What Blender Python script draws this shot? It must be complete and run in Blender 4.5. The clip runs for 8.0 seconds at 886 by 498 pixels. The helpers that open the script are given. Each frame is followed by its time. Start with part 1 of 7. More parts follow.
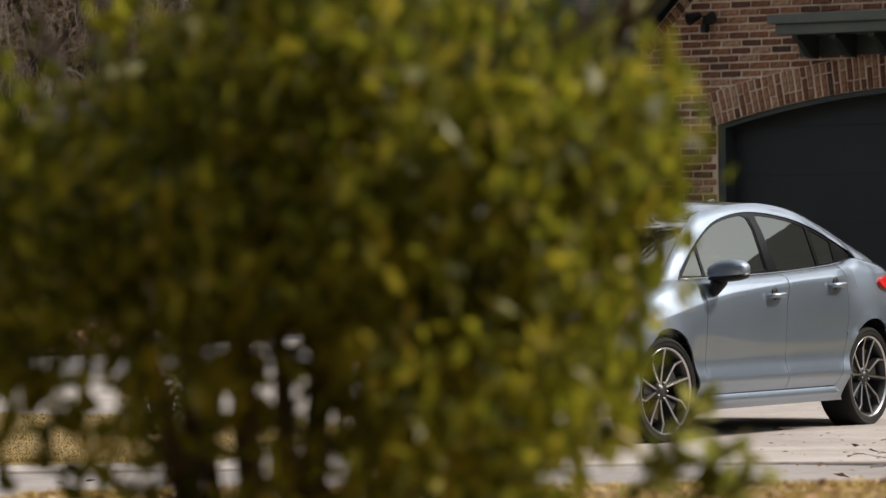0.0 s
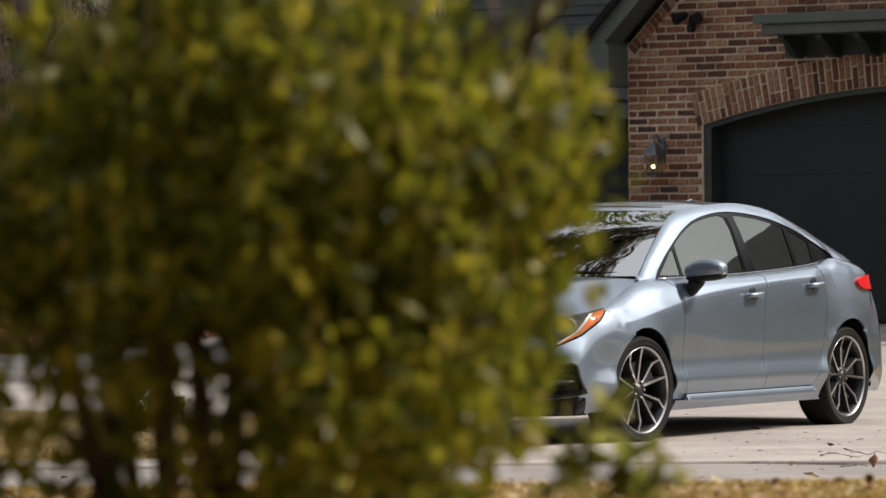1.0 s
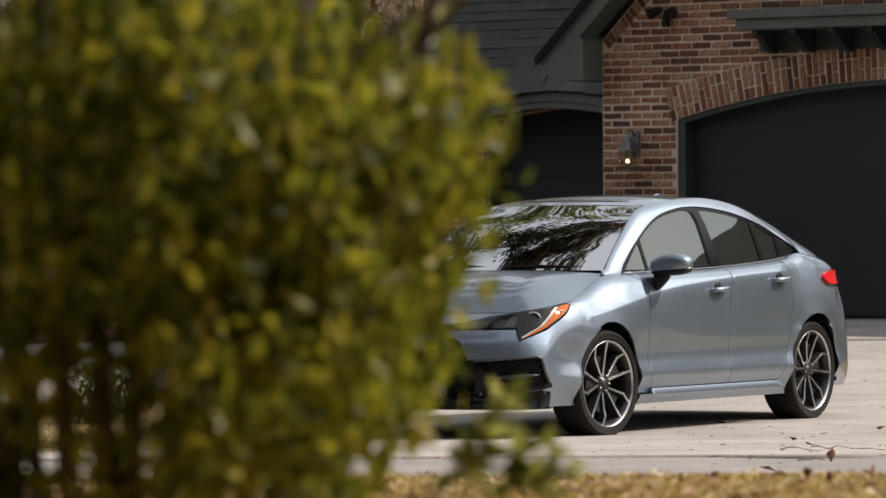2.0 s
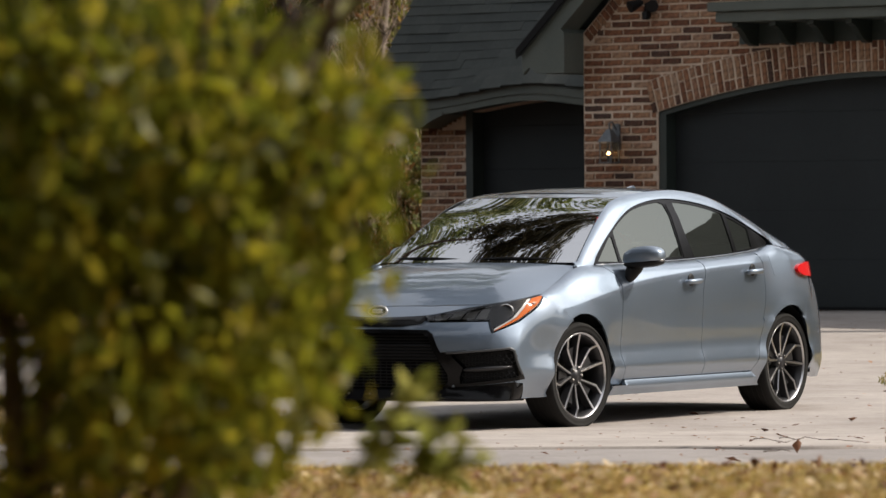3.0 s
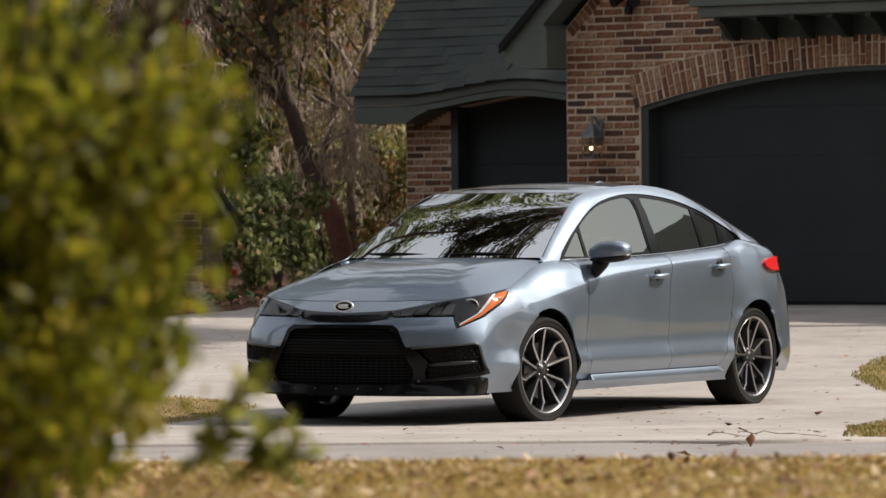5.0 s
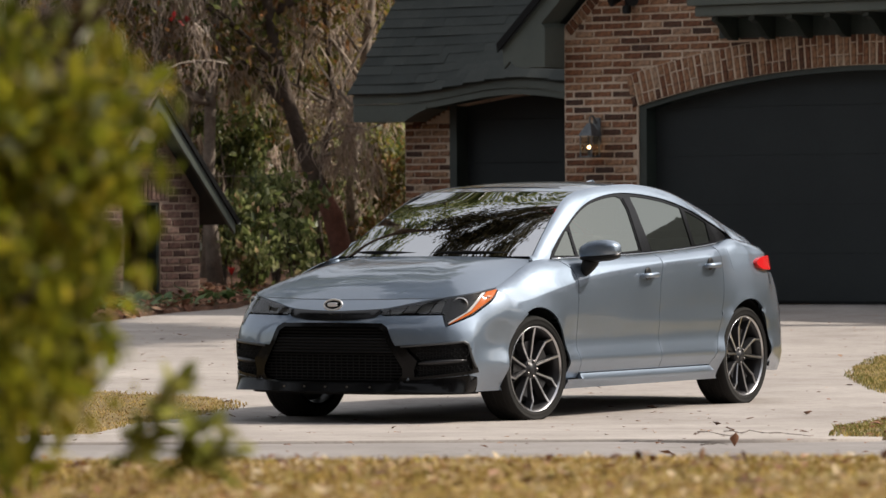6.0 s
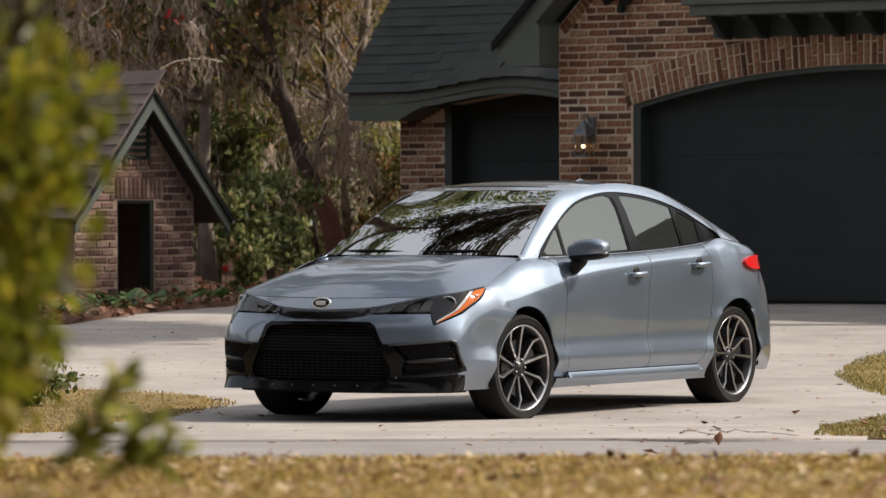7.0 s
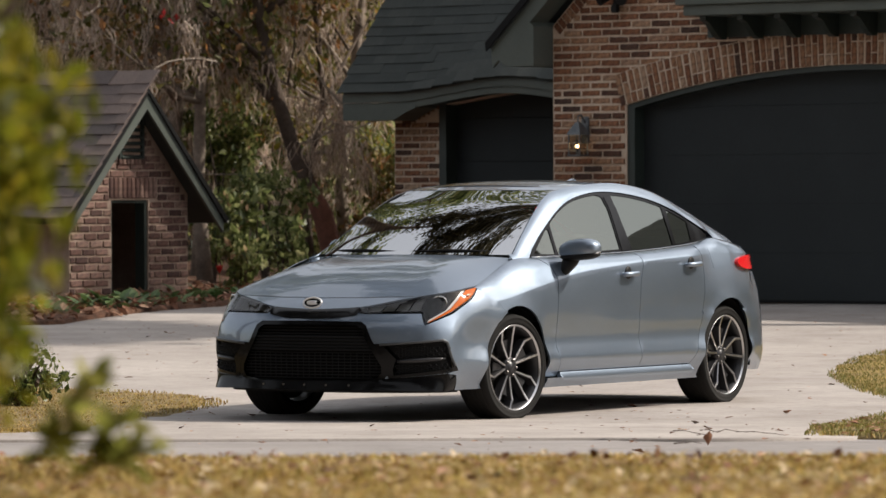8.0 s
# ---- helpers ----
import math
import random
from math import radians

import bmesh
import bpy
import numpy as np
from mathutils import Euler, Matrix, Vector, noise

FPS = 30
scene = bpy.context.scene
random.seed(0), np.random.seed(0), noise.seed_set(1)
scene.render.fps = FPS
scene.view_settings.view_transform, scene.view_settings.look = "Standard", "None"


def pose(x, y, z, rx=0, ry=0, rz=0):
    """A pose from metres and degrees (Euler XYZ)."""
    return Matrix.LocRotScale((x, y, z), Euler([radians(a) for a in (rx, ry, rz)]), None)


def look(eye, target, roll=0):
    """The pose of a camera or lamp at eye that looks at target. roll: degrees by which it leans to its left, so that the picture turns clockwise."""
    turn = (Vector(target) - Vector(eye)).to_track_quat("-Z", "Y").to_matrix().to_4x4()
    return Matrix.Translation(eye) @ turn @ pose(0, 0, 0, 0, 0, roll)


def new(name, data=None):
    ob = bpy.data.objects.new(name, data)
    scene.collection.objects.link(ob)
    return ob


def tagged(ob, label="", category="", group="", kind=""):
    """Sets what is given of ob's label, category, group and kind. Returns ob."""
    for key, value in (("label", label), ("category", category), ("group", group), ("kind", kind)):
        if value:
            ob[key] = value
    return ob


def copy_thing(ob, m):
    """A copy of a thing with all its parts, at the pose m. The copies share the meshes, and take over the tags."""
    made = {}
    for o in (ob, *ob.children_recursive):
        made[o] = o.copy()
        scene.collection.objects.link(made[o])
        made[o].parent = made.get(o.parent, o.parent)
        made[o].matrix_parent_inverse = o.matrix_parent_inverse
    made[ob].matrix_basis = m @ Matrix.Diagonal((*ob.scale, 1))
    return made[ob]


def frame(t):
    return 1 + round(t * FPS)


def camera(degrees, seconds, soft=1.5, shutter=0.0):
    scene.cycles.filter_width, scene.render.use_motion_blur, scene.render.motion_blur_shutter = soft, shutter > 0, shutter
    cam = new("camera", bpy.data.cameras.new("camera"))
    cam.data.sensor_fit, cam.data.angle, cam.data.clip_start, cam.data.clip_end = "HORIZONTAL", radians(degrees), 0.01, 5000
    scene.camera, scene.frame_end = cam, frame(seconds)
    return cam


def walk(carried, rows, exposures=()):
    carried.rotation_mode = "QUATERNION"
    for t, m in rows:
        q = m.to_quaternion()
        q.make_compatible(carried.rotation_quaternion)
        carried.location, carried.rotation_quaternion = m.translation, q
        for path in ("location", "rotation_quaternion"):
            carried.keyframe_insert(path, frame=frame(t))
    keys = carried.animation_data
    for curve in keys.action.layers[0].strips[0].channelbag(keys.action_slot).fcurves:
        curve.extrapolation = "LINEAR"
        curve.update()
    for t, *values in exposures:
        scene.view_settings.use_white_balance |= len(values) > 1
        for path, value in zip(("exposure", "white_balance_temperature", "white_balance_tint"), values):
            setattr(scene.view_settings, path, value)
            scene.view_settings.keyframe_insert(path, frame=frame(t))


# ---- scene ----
from mathutils.geometry import delaunay_2d_cdt
# ---- camera: a 200 mm lens on a slider, about 30 m from the car ----
cam = camera(10.3, 8.0)
cam.data.dof.use_dof = True
cam.data.dof.focus_distance = 30.3
cam.data.dof.aperture_fstop = 8.2
PATH = [  # seconds, x, y, z, yaw, pitch, roll
    (0.0, 17.626, -23.351, 1.282, 38.147, -0.233, -0.712),
    (0.5, 17.699, -23.364, 1.285, 38.136, -0.244, -0.601),
    (1.0, 17.778, -23.376, 1.287, 38.102, -0.259, -0.512),
    (1.5, 17.863, -23.387, 1.290, 38.034, -0.291, -0.431),
    (2.0, 17.940, -23.396, 1.290, 37.935, -0.339, -0.335),
    (3.5, 18.164, -23.403, 1.290, 37.821, -0.469, -0.432),
    (4.0, 18.233, -23.392, 1.292, 37.854, -0.483, -0.477),
    (4.5, 18.288, -23.365, 1.292, 37.894, -0.486, -0.536),
    (6.0, 18.426, -23.271, 1.291, 38.008, -0.506, -0.347),
    (6.5, 18.463, -23.246, 1.291, 38.028, -0.514, -0.291),
    (7.0, 18.496, -23.232, 1.290, 38.027, -0.520, -0.226),
    (7.5, 18.515, -23.218, 1.288, 38.013, -0.520, -0.221),
    (8.0, 18.526, -23.209, 1.288, 38.000, -0.520, -0.208),
]
walk(cam, [(t, pose(x, y, z, 90 + pitch, 0, yaw) @ pose(0, 0, 0, 0, 0, roll)) for t, x, y, z, yaw, pitch, roll in PATH],
     exposures=[(0.0, 0.03, 6720, 11.0), (8.0, 0.03, 6720, 11.0)])
# ---- light: a clear day, the sun high on the right, behind the house ----
SUN_AZ, SUN_EL = radians(45), radians(43)
world = bpy.data.worlds.new("world")
scene.world = world
world.use_nodes = True
wn = world.node_tree.nodes
sky = wn.new("ShaderNodeTexSky")
sky.sky_type = "NISHITA"
sky.sun_disc = False
sky.sun_elevation = SUN_EL
sky.sun_rotation = radians(90) - SUN_AZ
sky.air_density, sky.dust_density, sky.ozone_density = 1.1, 3.0, 1.0
wn["Background"].inputs[1].default_value = 0.15
# a thin, even veil of high haze over the whole sky
veil = wn.new("ShaderNodeMix")
veil.data_type = "RGBA"
veil.inputs[0].default_value = 0.5
veil.inputs[7].default_value = (7.0, 7.05, 7.0, 1)
world.node_tree.links.new(sky.outputs[0], veil.inputs[6])
world.node_tree.links.new(veil.outputs[2], wn["Background"].inputs[0])
sun_data = bpy.data.lights.new("sun", "SUN")
sun_data.energy, sun_data.angle, sun_data.color = 4.5, radians(0.55), (1.0, 0.94, 0.85)
sun = new("sun", sun_data)
sun.matrix_world = look((0, 0, 0), (-math.cos(SUN_AZ) * math.cos(SUN_EL), -math.sin(SUN_AZ) * math.cos(SUN_EL), -math.sin(SUN_EL)))
# ---- materials ----
def mat(name, base, rough=0.6, metal=0.0, spec=0.5):
    m = bpy.data.materials.new(name)
    m.use_nodes = True
    b = m.node_tree.nodes["Principled BSDF"]
    b.inputs["Base Color"].default_value = (*base, 1)
    b.inputs["Roughness"].default_value = rough
    b.inputs["Metallic"].default_value = metal
    b.inputs["Specular IOR Level"].default_value = spec
    return m


def nodes_of(m):
    return m.node_tree.nodes, m.node_tree.links, m.node_tree.nodes["Principled BSDF"]


def noise_tex(n, l, scale, detail=4.0, rough=0.6, vec=None, stretch=None):
    tc = n.new("ShaderNodeTexCoord")
    t = n.new("ShaderNodeTexNoise")
    t.inputs["Scale"].default_value = scale
    t.inputs["Detail"].default_value = detail
    t.inputs["Roughness"].default_value = rough
    src = vec or tc.outputs["Object"]
    if stretch:
        mp = n.new("ShaderNodeMapping")
        mp.inputs["Scale"].default_value = stretch
        l.new(src, mp.inputs[0])
        src = mp.outputs[0]
    l.new(src, t.inputs["Vector"])
    return t


def ramp(n, l, src, stops):
    r = n.new("ShaderNodeValToRGB")
    e = r.color_ramp.elements
    while len(e) < len(stops):
        e.new(0.5)
    for k, (p, c) in zip(e, stops):
        k.position, k.color = p, (*c, 1)
    l.new(src, r.inputs[0])
    return r


def mix(n, l, a, b, fac, kind="MIX"):
    x = n.new("ShaderNodeMix")
    x.data_type, x.blend_type = "RGBA", kind
    for sock, v in ((x.inputs[0], fac), (x.inputs[6], a), (x.inputs[7], b)):
        if hasattr(v, "links") or hasattr(v, "is_linked"):
            l.new(v, sock)
        else:
            sock.default_value = v if isinstance(v, float) else (*v, 1)
    return x.outputs[2]


def bump(n, l, b, src, strength=0.3, dist=0.01):
    k = n.new("ShaderNodeBump")
    k.inputs["Strength"].default_value = strength
    k.inputs["Distance"].default_value = dist
    l.new(src, k.inputs["Height"])
    l.new(k.outputs[0], b.inputs["Normal"])


def two_scale(name, stops, scale, fine, rough=0.8, bumpy=0.3, dist=0.01, fine_amt=0.35, metal=0.0):
    """A surface with broad stains and fine grain."""
    m = mat(name, stops[0][1], rough, metal)
    n, l, b = nodes_of(m)
    big = noise_tex(n, l, scale, 5)
    r = ramp(n, l, big.outputs[0], stops)
    small = noise_tex(n, l, fine, 3)
    g = ramp(n, l, small.outputs[0], [(0.25, (0.55, 0.55, 0.55)), (0.75, (1.25, 1.25, 1.25))])
    c = mix(n, l, r.outputs[0], g.outputs[0], fine_amt, "MULTIPLY")
    l.new(c, b.inputs["Base Color"])
    bump(n, l, b, small.outputs[0], bumpy, dist)
    return m


def pieces(name, stops, rough=0.85, fine=60.0, bumpy=0.4, island=False, stain=2.5, blotch=0.0):
    """Colours that change from piece to piece, with grain and stains in each."""
    m = mat(name, stops[0][1], rough)
    n, l, b = nodes_of(m)
    if island:
        src = n.new("ShaderNodeNewGeometry").outputs["Random Per Island"]
    else:
        src = n.new("ShaderNodeObjectInfo").outputs["Random"]
    r = ramp(n, l, src, stops)
    small = noise_tex(n, l, fine, 4)
    g = ramp(n, l, small.outputs[0], [(0.3, (0.5, 0.48, 0.46)), (0.7, (1.4, 1.32, 1.25))])
    c = mix(n, l, r.outputs[0], g.outputs[0], 0.6, "MULTIPLY")
    big = noise_tex(n, l, stain, 4)
    g2 = ramp(n, l, big.outputs[0], [(0.3, (0.75, 0.75, 0.75)), (0.7, (1.12, 1.1, 1.08))])
    c = mix(n, l, c, g2.outputs[0], 0.7, "MULTIPLY")
    if blotch:
        burn = noise_tex(n, l, 17, 3, 0.6)
        g3 = ramp(n, l, burn.outputs[0], [(0.36, (0.28, 0.25, 0.24)), (0.5, (0.9, 0.9, 0.9)), (0.68, (1.25, 1.22, 1.2))])
        c = mix(n, l, c, g3.outputs[0], blotch, "MULTIPLY")
    l.new(c, b.inputs["Base Color"])
    bump(n, l, b, small.outputs[0], bumpy, 0.006)
    return m


BRICK_STOPS = [(0.0, (0.070, 0.040, 0.030)), (0.12, (0.125, 0.056, 0.033)), (0.3, (0.215, 0.090, 0.046)), (0.48, (0.300, 0.140, 0.075)),
               (0.62, (0.370, 0.205, 0.120)), (0.78, (0.430, 0.275, 0.180)), (0.9, (0.280, 0.118, 0.062)), (1.0, (0.480, 0.345, 0.245))]
M_BRICK = pieces("brick_clay", BRICK_STOPS, fine=45, blotch=0.85)
M_BRICK_I = pieces("brick_clay_far", BRICK_STOPS, fine=45, island=True, blotch=0.85)
# Shed bricks and mortar, darker than those of the house.
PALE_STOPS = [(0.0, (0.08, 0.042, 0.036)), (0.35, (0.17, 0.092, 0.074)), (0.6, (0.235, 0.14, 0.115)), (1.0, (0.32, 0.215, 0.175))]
M_BRICK_P = pieces("brick_dull", PALE_STOPS, fine=45, blotch=0.7)
M_MORTAR = two_scale("mortar", [(0.3, (0.55, 0.42, 0.315)), (0.7, (0.74, 0.60, 0.47))], 6, 60, 0.95, 0.5, 0.004)
M_MORTAR_S = two_scale("dull_mortar", [(0.3, (0.32, 0.225, 0.17)), (0.7, (0.47, 0.355, 0.28))], 6, 60, 0.95, 0.5, 0.004)
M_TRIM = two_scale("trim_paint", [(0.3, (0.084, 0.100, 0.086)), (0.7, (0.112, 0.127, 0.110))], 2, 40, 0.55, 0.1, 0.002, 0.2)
# Own dark green on frames; shade put into colour on brackets and soffit.
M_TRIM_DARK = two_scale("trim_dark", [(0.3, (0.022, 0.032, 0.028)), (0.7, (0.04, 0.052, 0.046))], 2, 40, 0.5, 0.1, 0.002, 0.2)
M_GARAGE = two_scale("garage_paint", [(0.3, (0.027, 0.032, 0.0345)), (0.7, (0.034, 0.040, 0.0425))], 1.2, 50, 0.6, 0.08, 0.002, 0.2)
M_GARAGE.node_tree.nodes["Principled BSDF"].inputs["Specular IOR Level"].default_value = 0.2
M_SHINGLE = pieces("shingle", [(0.0, (0.046, 0.056, 0.056)), (0.5, (0.054, 0.065, 0.064)), (1.0, (0.064, 0.075, 0.073))], 0.9, 120, 0.6)
M_SHINGLE_I = pieces("shingle_far", [(0.0, (0.04, 0.05, 0.055)), (0.5, (0.055, 0.066, 0.068)), (1.0, (0.08, 0.09, 0.09))], 0.9, 120, 0.6, island=True)
M_SHINGLE_B = pieces("shingle_brown", [(0.0, (0.10, 0.085, 0.085)), (0.5, (0.15, 0.12, 0.115)), (1.0, (0.21, 0.165, 0.15))], 0.9, 90, 0.6)
M_BLACK = mat("flat_black", (0.006, 0.006, 0.0065), 0.7, 0.0, 0.25)
# Near-black: puts the darkness inside shed and grille into the colour.
M_DARKIN = mat("dark_inside", (0.006, 0.006, 0.006), 0.95, 0.0, 0.1)


def concrete(name, a, b_, crack=True):
    m = two_scale(name, [(0.32, a), (0.68, b_)], 0.35, 45, 0.85, 0.25, 0.004, 0.3)
    n, l, b = nodes_of(m)
    src = b.inputs["Base Color"].links[0].from_socket
    st = noise_tex(n, l, 1.3, 6, 0.7)
    g = ramp(n, l, st.outputs[0], [(0.35, (0.78, 0.76, 0.74)), (0.6, (1.06, 1.05, 1.04))])
    c = mix(n, l, src, g.outputs[0], 0.8, "MULTIPLY")
    pit = noise_tex(n, l, 9, 5, 0.75)
    g2 = ramp(n, l, pit.outputs[0], [(0.33, (0.62, 0.58, 0.55)), (0.46, (1.0, 1.0, 1.0)), (0.7, (1.05, 1.04, 1.03))])
    c = mix(n, l, c, g2.outputs[0], 0.6, "MULTIPLY")
    l.new(c, b.inputs["Base Color"])
    return m


M_CONC = concrete("driveway_concrete", (0.315, 0.283, 0.264), (0.438, 0.402, 0.376))
M_ROAD = concrete("road_surface", (0.25, 0.232, 0.225), (0.33, 0.305, 0.295))
M_SOIL = two_scale("lawn_soil", [(0.3, (0.20, 0.135, 0.045)), (0.7, (0.38, 0.275, 0.085))], 2.0, 30, 0.95, 0.8, 0.03, 0.6)
M_VERGE = two_scale("verge_soil", [(0.3, (0.13, 0.09, 0.035)), (0.7, (0.30, 0.215, 0.085))], 2.5, 30, 0.95, 0.8, 0.02, 0.6)
M_LITTER = two_scale("leaf_litter", [(0.3, (0.05, 0.03, 0.02)), (0.55, (0.15, 0.07, 0.04)), (0.8, (0.24, 0.14, 0.09))], 3.0, 25, 0.95, 1.0, 0.05, 0.7)


def leafy(name, stops, rough=0.5, trans=0.35, stain=0.8, blotch=0.0):
    m = pieces(name, stops, rough, 25, 0.1, island=True, stain=stain, blotch=blotch)
    n, l, b = nodes_of(m)
    t = n.new("ShaderNodeBsdfTranslucent")
    l.new(b.inputs["Base Color"].links[0].from_socket, t.inputs[0])
    x = n.new("ShaderNodeMixShader")
    x.inputs[0].default_value = trans
    l.new(b.outputs[0], x.inputs[1])
    l.new(t.outputs[0], x.inputs[2])
    l.new(x.outputs[0], n["Material Output"].inputs[0])
    return m


M_GRASS = leafy("dry_grass", [(0.0, (0.25, 0.14, 0.05)), (0.25, (0.47, 0.32, 0.10)), (0.5, (0.62, 0.47, 0.18)), (0.7, (0.34, 0.32, 0.06)), (0.85, (0.55, 0.38, 0.11)), (1.0, (0.74, 0.62, 0.34))], 0.7, 0.3, 9.0, 0.75)
M_GRASS_G = leafy("green_grass", [(0.0, (0.13, 0.13, 0.03)), (0.4, (0.22, 0.21, 0.05)), (0.7, (0.32, 0.26, 0.09)), (1.0, (0.20, 0.22, 0.05))], 0.7, 0.3)
M_BUSH = leafy("bush_leaf", [(0.0, (0.072, 0.090, 0.012)), (0.4, (0.168, 0.186, 0.018)), (0.8, (0.295, 0.290, 0.026)), (1.0, (0.43, 0.36, 0.046))], 0.40, 0.60)
M_LEAF_D = leafy("evergreen_leaf", [(0.0, (0.05, 0.075, 0.022)), (0.4, (0.13, 0.175, 0.052)), (0.75, (0.26, 0.30, 0.10)), (1.0, (0.40, 0.40, 0.17))], 0.35, 0.55)
M_LEAF_O = leafy("olive_leaf", [(0.0, (0.07, 0.07, 0.018)), (0.35, (0.15, 0.14, 0.035)), (0.6, (0.24, 0.18, 0.055)), (0.8, (0.36, 0.24, 0.12)), (0.93, (0.40, 0.22, 0.10)), (1.0, (0.46, 0.20, 0.07))], 0.6, 0.58)
M_LEAF_P = leafy("pale_leaf", [(0.0, (0.07, 0.10, 0.03)), (0.4, (0.16, 0.20, 0.07)), (0.75, (0.30, 0.34, 0.14)), (0.93, (0.42, 0.43, 0.22)), (1.0, (0.55, 0.33, 0.22))], 0.35, 0.6)
M_LEAF_Y = leafy("yellow_green_leaf", [(0.0, (0.08, 0.09, 0.015)), (0.4, (0.19, 0.20, 0.03)), (0.8, (0.34, 0.31, 0.06)), (1.0, (0.45, 0.26, 0.06))], 0.45, 0.62)
# Shade put into the leaf colour, for far woods, added trees and hedge.
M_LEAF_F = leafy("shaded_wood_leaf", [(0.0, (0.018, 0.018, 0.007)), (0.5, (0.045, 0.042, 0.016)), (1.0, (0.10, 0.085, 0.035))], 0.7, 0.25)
M_STRAW = leafy("straw", [(0.0, (0.36, 0.24, 0.12)), (0.5, (0.58, 0.46, 0.28)), (1.0, (0.80, 0.70, 0.52))], 0.8, 0.3)
M_SPRIG = leafy("sprig_leaf", [(0.0, (0.13, 0.15, 0.03)), (0.5, (0.24, 0.26, 0.06)), (1.0, (0.38, 0.37, 0.11))], 0.5, 0.6)
M_MOSS = leafy("tree_moss", [(0.0, (0.34, 0.27, 0.22)), (0.5, (0.58, 0.48, 0.41)), (1.0, (0.76, 0.66, 0.57))], 0.9, 0.45)
M_DEADLEAF = leafy("dead_leaf", [(0.0, (0.11, 0.045, 0.026)), (0.4, (0.26, 0.12, 0.07)), (0.75, (0.42, 0.24, 0.155)), (1.0, (0.52, 0.36, 0.26))], 0.8, 0.2)
M_BARK = two_scale("bark", [(0.3, (0.055, 0.038, 0.028)), (0.7, (0.15, 0.11, 0.085))], 6, 40, 0.95, 1.0, 0.03, 0.5)
M_BARK_R = two_scale("red_bark", [(0.3, (0.10, 0.035, 0.022)), (0.7, (0.22, 0.09, 0.055))], 5, 30, 0.9, 0.8, 0.02, 0.5)
M_BARK_G = two_scale("grey_bark", [(0.3, (0.18, 0.14, 0.11)), (0.7, (0.40, 0.33, 0.27))], 5, 30, 0.9, 0.8, 0.02, 0.5)
M_REDLEAF = mat("red_leaf", (0.5, 0.015, 0.012), 0.5)


# ---- building helpers ----
def mesh_of(bm, name, smooth=False):
    me = bpy.data.meshes.new(name)
    bm.to_mesh(me)
    bm.free()
    if smooth:
        me.shade_smooth()
    return me


def part(name, bm, material, parent=None, label="", smooth=False, at=None):
    ob = new(name, mesh_of(bm, name, smooth))
    ob.data.materials.append(material)
    if at is not None:
        ob.matrix_basis = at
    if parent is not None:
        ob.parent = parent
    if label:
        tagged(ob, label)
    return ob


def thing(name, m=None, **tags):
    ob = new(name)
    ob.empty_display_size = 0.1
    if m is not None:
        ob.matrix_basis = m
    return tagged(ob, **tags)


def box(x0, x1, y0, y1, z0, z1, bevel=0.0, bm=None):
    b = bm or bmesh.new()
    vs = [b.verts.new((x, y, z)) for x in (x0, x1) for y in (y0, y1) for z in (z0, z1)]
    fs = [b.faces.new([vs[i] for i in q]) for q in ((0, 1, 3, 2), (4, 6, 7, 5), (0, 4, 5, 1), (2, 3, 7, 6), (0, 2, 6, 4), (1, 5, 7, 3))]
    if bevel:
        bmesh.ops.bevel(b, geom=list({e for f in fs for e in f.edges}), offset=bevel, segments=2, affect="EDGES")
    return b


def prism(poly, axis, a, b_, bm=None):
    """A polygon of (u, v) pairs pulled out along an axis from a to b_."""
    bm = bm or bmesh.new()

    def put(u, v, w):
        return {"x": (w, u, v), "y": (u, w, v), "z": (u, v, w)}[axis]
    lo = [bm.verts.new(put(u, v, a)) for u, v in poly]
    hi = [bm.verts.new(put(u, v, b_)) for u, v in poly]
    k = len(poly)
    bm.faces.new(lo)
    bm.faces.new(hi[::-1])
    for i in range(k):
        bm.faces.new((lo[i], hi[i], hi[(i + 1) % k], lo[(i + 1) % k]))
    bmesh.ops.recalc_face_normals(bm, faces=bm.faces[:])
    return bm


def tube(points, radii, sides=8, bm=None, closed_ends=True):
    """A tapered tube along points."""
    bm = bm or bmesh.new()
    rings = []
    pts = [Vector(p) for p in points]
    side = Vector((1, 0, 0))
    for i, p in enumerate(pts):
        d = (pts[min(i + 1, len(pts) - 1)] - pts[max(i - 1, 0)]).normalized()
        if abs(d.dot(side)) > 0.9:
            side = Vector((0, 1, 0))
        u = (side - d * side.dot(d)).normalized()
        w = d.cross(u)
        rings.append([bm.verts.new(p + (u * math.cos(a) + w * math.sin(a)) * radii[i]) for a in [2 * math.pi * k / sides for k in range(sides)]])
    for r0, r1 in zip(rings, rings[1:]):
        for k in range(sides):
            bm.faces.new((r0[k], r0[(k + 1) % sides], r1[(k + 1) % sides], r1[k]))
    if closed_ends:
        bm.faces.new(rings[0][::-1])
        bm.faces.new(rings[-1])
    return bm


def from_lists(name, verts, faces, material, parent=None, smooth=False):
    me = bpy.data.meshes.new(name)
    me.from_pydata(verts, [], faces)
    me.update()
    if smooth:
        me.shade_smooth()
    ob = new(name, me)
    me.materials.append(material)
    if parent is not None:
        ob.parent = parent
    return ob


def lerp_table(table, s):
    if s <= table[0][0]:
        return table[0][1]
    for (a, va), (b, vb) in zip(table, table[1:]):
        if s <= b:
            k = (s - a) / (b - a)
            return va + (vb - va) * k * k * (3 - 2 * k) if abs(vb - va) > 0.05 else va + (vb - va) * k
    return table[-1][1]


